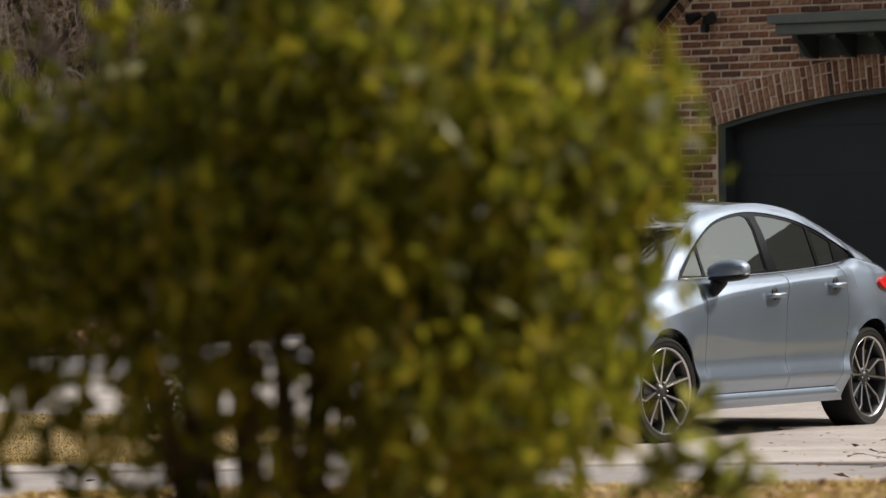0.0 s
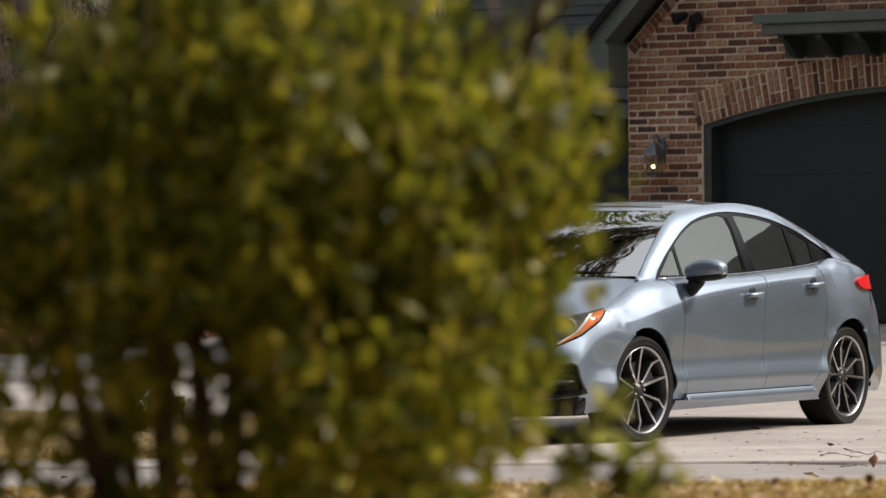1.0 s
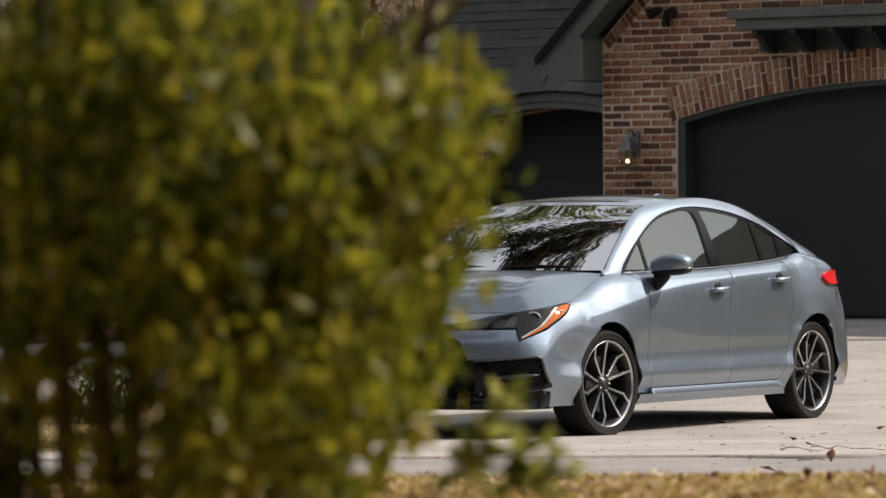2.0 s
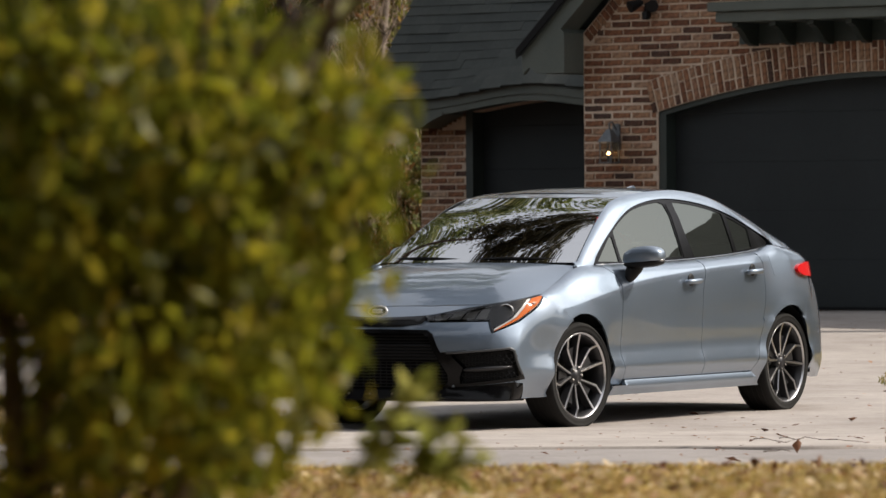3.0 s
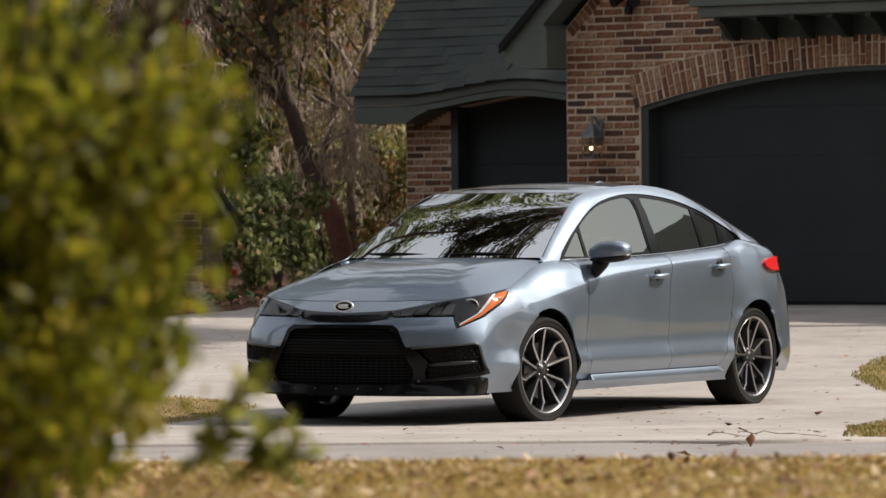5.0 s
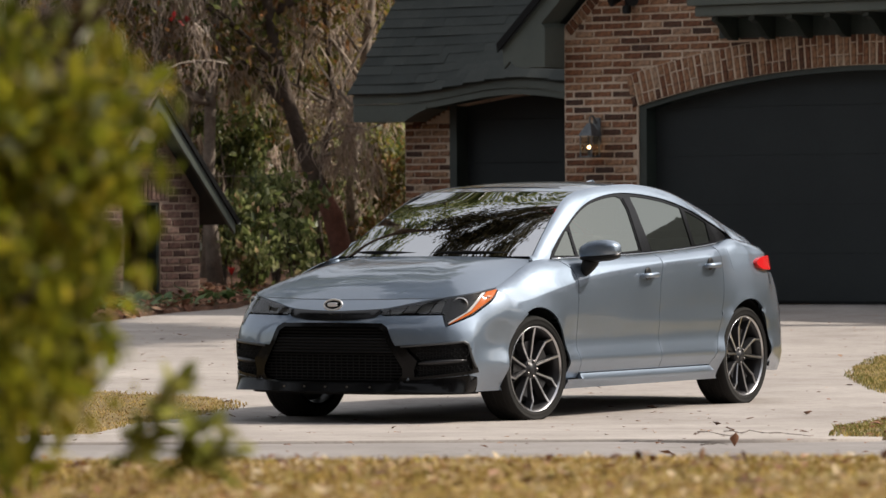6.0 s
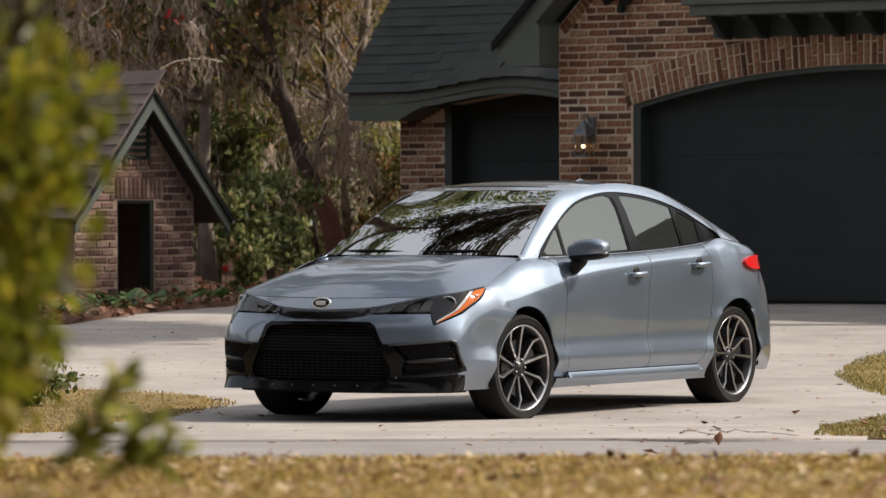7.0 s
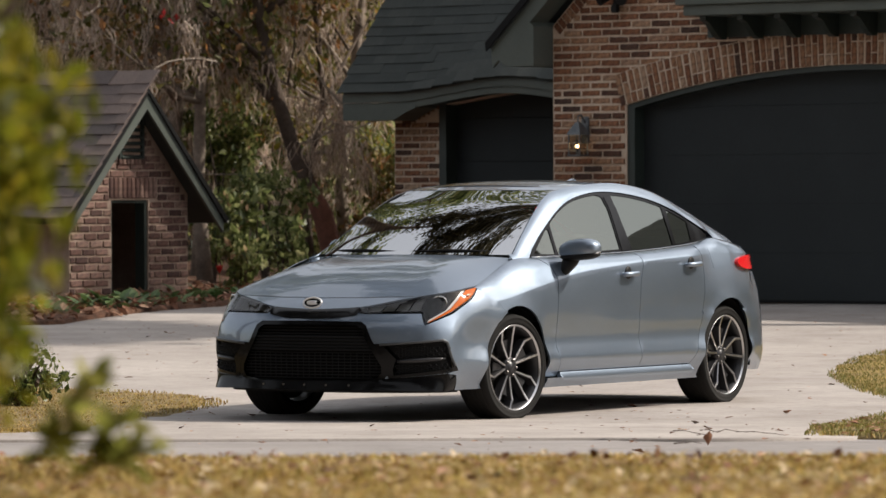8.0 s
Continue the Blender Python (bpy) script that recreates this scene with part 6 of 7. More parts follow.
# headlamps
for s in (1, -1):
    def put(ol):
        return ol if s > 0 else mirror_q(ol)
    lamp = thing("headlamp")
    lamp.parent = car
    tagged(lamp, label="slim dark headlamp with an amber outer edge")
    skin("housing", put(LAMP), deep(0.05), M_GLOSSBLACK, lamp, inward=IN, cell=0.06, rim=0)
    skin("bezel", put(LAMP), deep(0.010), M_GLOSSBLACK, lamp, "smoked inner bezel", holes=[put([(0.36, 0.660), (0.355, 0.682), (0.69, 0.738), (0.69, 0.668)]), put([(0.735, 0.655), (0.73, 0.745), (0.86, 0.762), (0.90, 0.74), (0.86, 0.68), (0.80, 0.635)])], inward=IN, cell=0.03, edge=0.015, rim=0.03)
    skin("reflector", put([(0.36, 0.660), (0.355, 0.682), (0.69, 0.738), (0.69, 0.668)]), deep(0.026), M_REFLECTOR, lamp, "smoked grey reflector", inward=IN, cell=0.05, rim=0)
    for k in range(3):
        q0 = 0.44 + 0.085 * k
        rib = [nose(s * q0, 0.662), nose(s * (q0 + 0.012), 0.68 + 0.018 * k), nose(s * (q0 + 0.02), 0.695 + 0.012 * k)]
        part("rib", tube([(x - 0.02, y, z) for x, y, z in rib], [0.004, 0.004, 0.003], 4), M_GLOSSBLACK, lamp)
    skin("turn_signal", put([(1.105, 0.797), (1.01, 0.783), (0.945, 0.745), (0.90, 0.675), (0.785, 0.608), (0.768, 0.596), (0.915, 0.662), (1.03, 0.738)]), deep(-0.006), M_AMBER, lamp, "amber turn signal", inward=IN, cell=0.03, edge=0.015, rim=0.01)
    skin("light_strip", put([(0.99, 0.781), (0.955, 0.776), (0.915, 0.742), (0.868, 0.668), (0.77, 0.612), (0.765, 0.600), (0.785, 0.610), (0.895, 0.678), (0.94, 0.748)]), deep(-0.005), M_STRIP, lamp, "pale light strip", inward=IN, cell=0.02, edge=0.012, rim=0.008)
    x, y, z = nose(0.80 * s, 0.712)
    bm = bmesh.new()
    bmesh.ops.create_uvsphere(bm, u_segments=20, v_segments=10, radius=0.036, matrix=Matrix.Translation((x - 0.046, y - 0.010 * s, z)))
    part("projector", bm, M_GLOSSBLACK, lamp, "round projector lens", smooth=True)
    ring = [(x - 0.016 - 0.55 * 0.038 * math.cos(a) * s, y - 0.010 * s + 0.038 * math.cos(a), z + 0.038 * math.sin(a)) for a in [2 * math.pi * t / 20 for t in range(21)]]
    part("projector_ring", tube(ring, [0.0045] * 21, 5, closed_ends=False), M_CHROME, lamp, smooth=True)
    skin("lens", put(LAMP), lambda q, z: (nose(q, z)[0] + 0.003, *nose(q, z)[1:]), M_LENS, lamp, "clear lens", inward=IN, cell=0.05, rim=0)
# badge: an oval with two plain inner ovals
bx, bz = 0.872, 0.712
badge = thing("badge")
badge.parent = car
tagged(badge, label="oval chrome badge")
for w, h, cy, cz, r in ((0.062, 0.030, 0, 0, 0.006), (0.030, 0.004, 0, 0, 0.011)):
    ring = [(bx + 0.012 - 0.55 * (cz + h * math.sin(a)) * 0.7, cy + w * math.cos(a), bz + cz + h * math.sin(a)) for a in [2 * math.pi * t / 24 for t in range(25)]]
    part("oval", tube(ring, [r] * 25, 6, closed_ends=False), M_SILVER, badge, smooth=True)
bm = bmesh.new()
bm.faces.new([bm.verts.new((bx + 0.011 - 0.385 * 0.028 * math.sin(a), 0.06 * math.cos(a), bz + 0.028 * math.sin(a))) for a in [2 * math.pi * t / 24 for t in range(24)]])
part("plate", bm, M_GLOSSBLACK, badge, "black oval ground")
# wipers
for y0, y1, x0 in ((-0.62, -0.02, 0.0), (0.02, 0.60, 0.0)):
    pts = []
    for i in range(9):
        y = y0 + (y1 - y0) * i / 8
        xw = -0.10 - 0.20 * (abs(y) / 0.70) ** 2.4 - 0.03
        pts.append((xw, y, 0.999 + 0.012 * math.sin(i / 8 * math.pi)))
    part("wiper", tube(pts, [0.007] * 9, 5), M_BLACK, car, "black wiper blade")

# ---- rear of the car ----
TAIL = [(0.0, -3.645, 0.0), (0.3, -3.63, 0.30), (0.55, -3.58, 0.54), (0.75, -3.47, 0.70), (0.9, -3.33, 0.778), (1.1, -3.13, 0.842), (1.3, -2.93, 0.878), (1.6, -2.63, 0.89)]
TAIL_X = [(a, b) for a, b, c in TAIL]
TAIL_Y = [(a, c) for a, b, c in TAIL]
T_IN = [(0.2, 0.03), (0.3, 0.0), (0.48, 0.012), (0.58, 0.022), (0.75, 0.048), (0.9, 0.085), (1.0, 0.11)]
T_X = [(0.2, 0.06), (0.3, 0.02), (0.5, 0.0), (0.65, 0.012), (0.75, 0.04), (0.87, 0.12), (1.0, 0.14)]


def tail(q, z):
    a = abs(q)
    y = curve(TAIL_Y, a) * (1 - curve(T_IN, z))
    x = curve(TAIL_X, a) + curve(T_X, z) * max(0, 1 - a / 1.1) ** 0.5
    e = min(max((a - 0.80) / 0.26, 0.0), 1.0)
    y += (side_y(x, z) - y) * e * e * (3 - 2 * e)
    return x, (y if q >= 0 else -y), z


joint = [(round_at(tail, x, z, 0.8, 1.5), z) for x, z in [(-3.123, 0.873), (-3.045, 0.81), (-2.989, 0.738), (-2.934, 0.612)] + wheel_cut(-2.7, ARCH, 128.6, 196, 12)]
rear_outline = across([(0.0, 0.90), (0.55, 0.90), (0.74, 0.83), (1.0, 0.855)] + joint + [(0.95, 0.205), (0.0, 0.205)])
skin("rear_bumper", rear_outline, tail, M_PAINT, car, "painted rear bumper", inward=(1, 0, 0), cell=0.06, rim=0.03)
for s in (1, -1):
    skin("tail_lamp", rounded([(-2.83, 0.905), (-2.90, 0.938), (-3.03, 0.953), (-3.2, 0.955), (-3.38, 0.935), (-3.43, 0.905), (-3.36, 0.872), (-3.08, 0.862), (-2.93, 0.868)], 0.05, 5), side, M_REDLENS, car, "red tail lamp wrapping round the corner", cell=0.03, rim=0.06, shift=0.026, mirror=s < 0)
    ol = [(0.40, 0.905), (0.40, 0.955), (0.66, 0.955), (0.66, 0.88)]
    skin("tail_lamp", ol if s > 0 else mirror_q(ol), lambda q, z: (tail(q, z)[0] - 0.004, tail(q, z)[1], z), M_REDLENS, car, "red tail lamp", inward=(1, 0, 0), cell=0.04, rim=0.03)
part("rear_panel", box(-3.50, -3.42, -0.52, 0.52, 0.5, 0.93), M_BLACK, car)
# ---- wheels ----
def lathe(profile, n=48, bm=None):
    """Turn (radius, y) pairs round the y axis."""
    bm = bm or bmesh.new()
    rings = [[bm.verts.new((r * math.cos(2 * math.pi * k / n), y, r * math.sin(2 * math.pi * k / n))) for k in range(n)] for r, y in profile]
    for a, b in zip(rings, rings[1:]):
        for k in range(n):
            bm.faces.new((a[k], a[(k + 1) % n], b[(k + 1) % n], b[k]))
    bmesh.ops.recalc_face_normals(bm, faces=bm.faces[:])
    return bm


def spoke(bm, a0, a1, r0, r1, w0, w1, y0, y1, thick):
    """A bar from angle a0 at radius r0 to angle a1 at radius r1."""
    p = Vector((r0 * math.cos(a0), 0, r0 * math.sin(a0)))
    q = Vector((r1 * math.cos(a1), 0, r1 * math.sin(a1)))
    d = (q - p).normalized()
    n = Vector((-d.z, 0, d.x))
    vs = []
    for pt, w, y in ((p, w0, y0), (p.lerp(q, 0.72), (w0 + w1) / 2, y0 * 0.4 + y1 * 0.6), (q, w1, y1)):
        for sx in (-1, 1):
            vs.append([bm.verts.new(pt + n * sx * w * 0.6 + Vector((0, y, 0))), bm.verts.new(pt + n * sx * w + Vector((0, y - thick, 0)))])
    for i in (0, 2):
        a, b, c, e = vs[i], vs[i + 1], vs[i + 2], vs[i + 3]
        bm.faces.new((a[0], b[0], e[0], c[0]))
        bm.faces.new((a[0], c[0], c[1], a[1]))
        bm.faces.new((b[1], e[1], e[0], b[0]))
    bmesh.ops.recalc_face_normals(bm, faces=bm.faces[:])


def build_wheel():
    """The wheel's outer face is at +y; its middle is the origin."""
    w = thing("wheel", label="black and machined alloy wheel on a low tyre")
    tyre = part("tyre", lathe([(0.246, -0.10), (0.262, -0.112), (0.295, -0.115), (0.312, -0.098), (0.3175, -0.075), (0.318, 0.0), (0.3175, 0.072), (0.313, 0.094), (0.300, 0.108), (0.292, 0.110), (0.290, 0.107), (0.275, 0.111), (0.262, 0.107), (0.255, 0.098)], 72), M_RUBBER, w, "black tyre with a low sidewall", smooth=True)
    tread = bmesh.new()
    for r0, yy in ((0.3185, -0.05), (0.3185, -0.015), (0.3185, 0.02), (0.3185, 0.055)):
        lathe([(r0, yy - 0.0125), (r0 + 0.002, yy - 0.011), (r0 + 0.002, yy + 0.011), (r0, yy + 0.0125)], 72, tread)
    part("tread", tread, M_RUBBER, tyre)
    part("rim", lathe([(0.256, 0.099), (0.2552, 0.104), (0.2532, 0.105), (0.2505, 0.101), (0.246, 0.095)], 72), M_ALLOY, w, "bright machined rim lip", smooth=True)
    part("barrel", lathe([(0.246, 0.095), (0.236, 0.085), (0.228, 0.05), (0.222, -0.02), (0.226, -0.10)], 48), M_ALLOY_D, w, smooth=True)
    part("brake_disc", lathe([(0.06, -0.005), (0.145, -0.005), (0.145, -0.02), (0.06, -0.02)], 40), M_STEEL, w, "grey brake disc")
    part("back_plate", lathe([(0.001, -0.045), (0.21, -0.045)], 40), M_BLACK, w)
    part("caliper", prism([(0.085, -0.07), (0.205, -0.10), (0.21, 0.10), (0.085, 0.07)], "y", -0.035, 0.012), M_STEEL, w, "grey brake caliper")
    # five open pairs of slim spokes; one of each pair kinks at its outer end
    for i in range(5):
        a = radians(75 + 72 * i)
        for sg in (-1, 1):
            kink = sg < 0
            r1, a1 = (0.196, 0.335) if kink else (0.249, 0.285)
            legs = [(0.045, 0.16, r1, a1, 0.068, 0.088 if kink else 0.097)]
            if kink:
                legs.append((0.192, 0.335, 0.249, 0.20, 0.087, 0.097))
            for r0, a0, r2, a2, y0, y1 in legs:
                dark, face = bmesh.new(), bmesh.new()
                spoke(dark, a + sg * a0, a + sg * a2, r0, r2, 0.013, 0.018, y0 - 0.004, y1 - 0.004, 0.045)
                part("spoke", dark, M_ALLOY_D, w, "dark spoke side")
                spoke(face, a + sg * a0, a + sg * a2, r0, r2, 0.0062, 0.0082, y0, y1, 0.006)
                part("spoke_face", face, M_ALLOY, w, "machined spoke face")
        web = bmesh.new()
        spoke(web, a, a, 0.045, 0.17, 0.014, 0.05, 0.052, 0.062, 0.02)
        part("web", web, M_ALLOY_D, w, "dark web between two spokes")
    part("hub", lathe([(0.062, 0.03), (0.062, 0.064), (0.055, 0.070), (0.034, 0.070), (0.031, 0.076), (0.0005, 0.078)], 32), M_ALLOY_D, w, "dark hub cap", smooth=True)
    for i in range(5):
        a = 2 * math.pi * i / 5 + 0.68
        m = Matrix.Translation((0.047 * math.cos(a), 0, 0.047 * math.sin(a)))
        part("wheel_nut", lathe([(0.009, 0.065), (0.009, 0.078), (0.004, 0.081), (0.0004, 0.081)], 8), M_STEEL, w, at=m)
    return w


wheel = build_wheel()
wheel.parent = car
STEER = Matrix.Rotation(radians(-6), 4, "Z")
wheel.matrix_basis = Matrix.Translation((0.0, 0.768, 0.316)) @ STEER
for x, s, turn in ((-2.7, 1, -0.37), (0.0, -1, 0.2), (-2.7, -1, 0.9)):
    m = Matrix.Translation((x, (0.768 if x == 0.0 else 0.738) * s, 0.316))
    if x == 0.0:
        m = m @ STEER
    m = m @ Matrix.Rotation(turn, 4, "Y")
    if s < 0:
        m = m @ Matrix.Rotation(math.pi, 4, "Z")
    c = copy_thing(wheel, m)
    c.parent = car
for x in (0.0, -2.7):
    for s in (1, -1):
        bm = bmesh.new()
        rows = []
        for i in range(33):
            a = radians(-12 + 204 * i / 32)
            rows.append([bm.verts.new((x + r * math.cos(a), s * y, 0.318 + r * math.sin(a))) for r, y in ((ARCH + 0.006, 0.825), (ARCH + 0.010, 0.80), (ARCH + 0.012, 0.50), (0.02, 0.48))])
        for r0, r1 in zip(rows, rows[1:]):
            for k in range(3):
                bm.faces.new((r0[k], r0[k + 1], r1[k + 1], r1[k]))
        part("wheel_liner", bm, M_BLACK, car, "black wheel arch liner", smooth=True)

# ---- underbody, interior ----
part("underbody", box(-3.2, 0.66, -0.66, 0.66, 0.185, 0.23, 0.01), M_BLACK, car, "black underbody")
part("cabin_floor", box(-2.9, -0.3, -0.72, 0.72, 0.26, 0.34), M_SEAT, car)
part("dashboard", prism([(-0.25, 0.60), (-0.25, 0.93), (-0.45, 0.975), (-0.72, 0.965), (-0.80, 0.90), (-0.74, 0.60)], "y", -0.68, 0.68), M_SEAT, car, "dark dashboard")
part("bulkhead", box(-0.26, -0.2, -0.7, 0.7, 0.3, 0.92), M_BLACK, car)
part("parcel_shelf", box(-3.1, -2.62, -0.64, 0.64, 0.90, 0.94), M_SEAT, car)
part("engine_cover", box(-0.15, 0.62, -0.60, 0.60, 0.3, 0.68), M_BLACK, car)
for y in (-0.37, 0.37):
    seat = thing("front_seat")
    seat.parent = car
    tagged(seat, label="dark cloth front seat")
    part("cushion", box(-1.55, -1.02, y - 0.24, y + 0.24, 0.42, 0.56, 0.04), M_SEAT, seat)
    part("backrest", prism([(-1.50, 0.52), (-1.36, 0.52), (-1.62, 1.08), (-1.72, 1.06)], "y", y - 0.23, y + 0.23), M_SEAT, seat)
    part("headrest", box(-1.78, -1.68, y - 0.12, y + 0.12, 1.10, 1.27, 0.035), M_SEAT, seat)
bench = thing("rear_bench")
bench.parent = car
tagged(bench, label="dark cloth rear bench")
part("cushion", box(-2.5, -1.95, -0.62, 0.62, 0.42, 0.56, 0.04), M_SEAT, bench)
part("backrest", prism([(-2.45, 0.52), (-2.3, 0.52), (-2.55, 1.0), (-2.68, 0.98)], "y", -0.62, 0.62), M_SEAT, bench)
ring = [(-0.86 + 0.07 * math.sin(a), 0.37 + 0.18 * math.cos(a), 0.93 + 0.17 * math.sin(a)) for a in [2 * math.pi * t / 24 for t in range(25)]]
part("steering_wheel", tube(ring, [0.013] * 25, 6, closed_ends=False), M_BLACK, car, smooth=True)

# ---- mirrors, handles, aerial ----
def mirror_shape(bm, half, power, taper, floor):
    """A squared-off egg: half sizes along x, y, z, drawn in towards its outer end and flat below."""
    for v in bm.verts:
        x, y, z = v.co
        k = 1.0 - taper * max(0.0, y) ** 2 - 0.5 * max(0.0, -y) ** 1.5
        v.co = Vector((half[0] * math.copysign(abs(x) ** power, x) * (0.7 if x < 0 else 1.0), half[1] * math.copysign(abs(y) ** power, y), max(floor, half[2] * k * math.copysign(abs(z) ** power, z))))
    return bm


for s in (1, -1):
    mirror = thing("door_mirror")
    mirror.parent = car
    # the mirror on the far side is folded back against its window
    turn = Matrix.Identity(4) if s > 0 else Matrix.Translation((-0.10, 0.16, 0)) @ Matrix.Translation((-0.645, -0.945, 0)) @ Matrix.Rotation(radians(70), 4, "Z") @ Matrix.Translation((0.645, 0.945, 0))
    tagged(mirror, label="body-coloured door mirror on a black foot")
    at = turn @ Matrix.Translation((-0.645, s * 0.942, 1.012)) @ Matrix.Rotation(s * radians(4), 4, "X") @ Matrix.Diagonal((1, s, 1, 1))
    bm = bmesh.new()
    bmesh.ops.create_uvsphere(bm, u_segments=32, v_segments=20, radius=1.0)
    bm.transform(Matrix.Rotation(radians(90), 4, "X"))
    mirror_shape(bm, (0.08, 0.138, 0.066), 0.66, 0.22, -0.03)
    bm.transform(at)
    bmesh.ops.recalc_face_normals(bm, faces=bm.faces[:])
    part("mirror_cap", bm, M_PAINT, mirror, "painted mirror cap", smooth=True)
    bm = bmesh.new()
    bmesh.ops.create_uvsphere(bm, u_segments=24, v_segments=12, radius=1.0)
    bm.transform(Matrix.Rotation(radians(90), 4, "X"))
    mirror_shape(bm, (0.076, 0.132, 0.028), 0.7, 0.3, -0.03)
    bm.transform(at @ Matrix.Translation((0, 0.0, -0.038)))
    bmesh.ops.recalc_face_normals(bm, faces=bm.faces[:])
    part("mirror_base", bm, M_PLASTIC, mirror, "black lower shell", smooth=True)
    bm = bmesh.new()
    tube([turn @ Vector(p) for p in ((-0.66, s * 0.875, 0.98), (-0.65, s * 0.872, 0.945), (-0.615, s * 0.872, 0.915), (-0.59, s * 0.868, 0.885), (-0.585, s * 0.855, 0.868))], [0.062, 0.052, 0.042, 0.032, 0.02], 10, bm)
    part("foot", bm, M_PLASTIC, mirror, "black foot", smooth=True)
    bm = tube([turn @ Vector(p) for p in ((-0.60, s * 1.045, 0.987), (-0.62, s * 1.07, 0.992), (-0.65, s * 1.08, 0.996))], [0.004, 0.007, 0.004], 6)
    part("indicator", bm, M_CHROME, mirror, "clear indicator strip", smooth=True)
    for x0, z0 in ((-1.335, 0.853), (-2.155, 0.903)):
        handle = thing("door_handle")
        handle.parent = car
        tagged(handle, label="body-coloured pull handle")
        yb = side_y(x0, z0)
        pts = [(x0 + 0.086, s * (yb + 0.008), z0 - 0.004), (x0 + 0.072, s * (yb + 0.030), z0 - 0.001), (x0 + 0.03, s * (yb + 0.040), z0 + 0.001), (x0 - 0.05, s * (yb + 0.040), z0 + 0.003), (x0 - 0.074, s * (yb + 0.032), z0 + 0.004), (x0 - 0.088, s * (yb + 0.008), z0 + 0.004)]
        part("grip", tube(pts, [0.012, 0.0155, 0.016, 0.0165, 0.0165, 0.012], 10), M_PAINT, handle, "painted grip", smooth=True)
        # A raised dark disc stands in for the shade in the finger hollow.
        bm = bmesh.new()
        bmesh.ops.create_uvsphere(bm, u_segments=18, v_segments=8, radius=1.0)
        for v in bm.verts:
            v.co = Vector((x0 - 0.0 + v.co.x * 0.040, s * (yb + 0.002 + 0.010 * v.co.y), z0 + 0.010 + 0.040 * v.co.z))
        part("recess", bm, M_PLASTIC, handle, "dark disc for the shaded finger hollow", smooth=True)
fin = prism([(-2.05, 1.415), (-2.25, 1.395), (-2.24, 1.43), (-2.2, 1.45)], "y", -0.012, 0.012)
part("aerial", fin, M_PAINT, car, "small roof fin")
# ---- the bush close to the camera ----
bush_x, bush_y = plan(6.4, -0.63)
BZ = 0.70
bush = thing("bush", Matrix.Translation((bush_x, bush_y, BZ)), label="dense evergreen bush with small yellow-green leaves", category="bush")
rnd = random.Random(5)
stems = bmesh.new()
tips = []
for i in range(16):
    a = rnd.uniform(0, 6.28)
    r = rnd.uniform(0.05, 0.45)
    base = Vector((0.25 * math.cos(a) * r, 0.25 * math.sin(a) * r, -0.03))
    end = Vector((math.cos(a) * r * 1.25, math.sin(a) * r, rnd.uniform(0.7, 1.25)))
    midp = base.lerp(end, 0.5) + Vector((rnd.uniform(-0.06, 0.06), rnd.uniform(-0.06, 0.06), 0))
    tube([base, base.lerp(midp, 0.5) + Vector((rnd.uniform(-0.02, 0.02), 0, 0)), midp, end], [0.016, 0.013, 0.009, 0.003], 6, stems)
    for k in range(9):
        q = base.lerp(midp, k / 9) if k < 4 else midp.lerp(end, (k - 4) / 5)
        b = q + Vector((rnd.uniform(-0.22, 0.22), rnd.uniform(-0.22, 0.22), rnd.uniform(0.02, 0.25)))
        if k > 1:
            tube([q, q.lerp(b, 0.5) + Vector((0, 0, 0.02)), b], [0.006, 0.004, 0.002], 5, stems)
            tips.append(b)
part("trunk", stems, M_BARK, bush, "thin brown stems")
def bush_room(q):
    """Whether the crown reaches this place: it stands lower on its west side, rounds off on the east and opens towards the ground."""
    w = q.x * SIDE.x + q.y * SIDE.y
    lim = 0.82 + (w + 0.1) * (1.7 if w > -0.1 else 0.3)
    return 0.06 < q.z < lim and w < 0.488 - 2.3 * max(0.0, q.z - 0.78) - 0.19 * max(0.0, 0.66 - q.z) - 0.5 * max(0.0, 0.38 - q.z)


sprigs = []
while len(sprigs) < 700:
    p = Vector((rnd.gauss(0, 1), rnd.gauss(0, 1), rnd.gauss(0, 1))).normalized() * rnd.uniform(0.0, 1) ** 0.40
    q = Vector((p.x * 0.58, p.y * 0.52, 0.76 + p.z * 0.78))
    if not bush_room(q) or noise.noise(q * 3.2) < rnd.uniform(-0.7, 0.2) - 0.35 * min(1, q.z):
        continue
    if q.z < 0.46 and rnd.random() < (0.95 - 0.6 * q.z) * (1.0 if q.x * SIDE.x + q.y * SIDE.y < 0.12 else 0.1):
        continue
    if q.z > 0.85 and rnd.random() < 0.3:
        continue
    # its west side is thinner
    if q.x * SIDE.x + q.y * SIDE.y < -0.02 and rnd.random() < 0.35:
        continue
    sprigs.append(q)
spots = []
for q in sprigs:
    out = Vector((q.x, q.y, 0.25)).normalized()
    for _ in range(21):
        k = rnd.uniform(-0.05, 0.06)
        spots.append((q + out * k + Vector((rnd.gauss(0, 0.022), rnd.gauss(0, 0.022), rnd.gauss(0, 0.026))), 1.0))
leaf_cloud("crown", M_BUSH, spots, 0.042, bush)
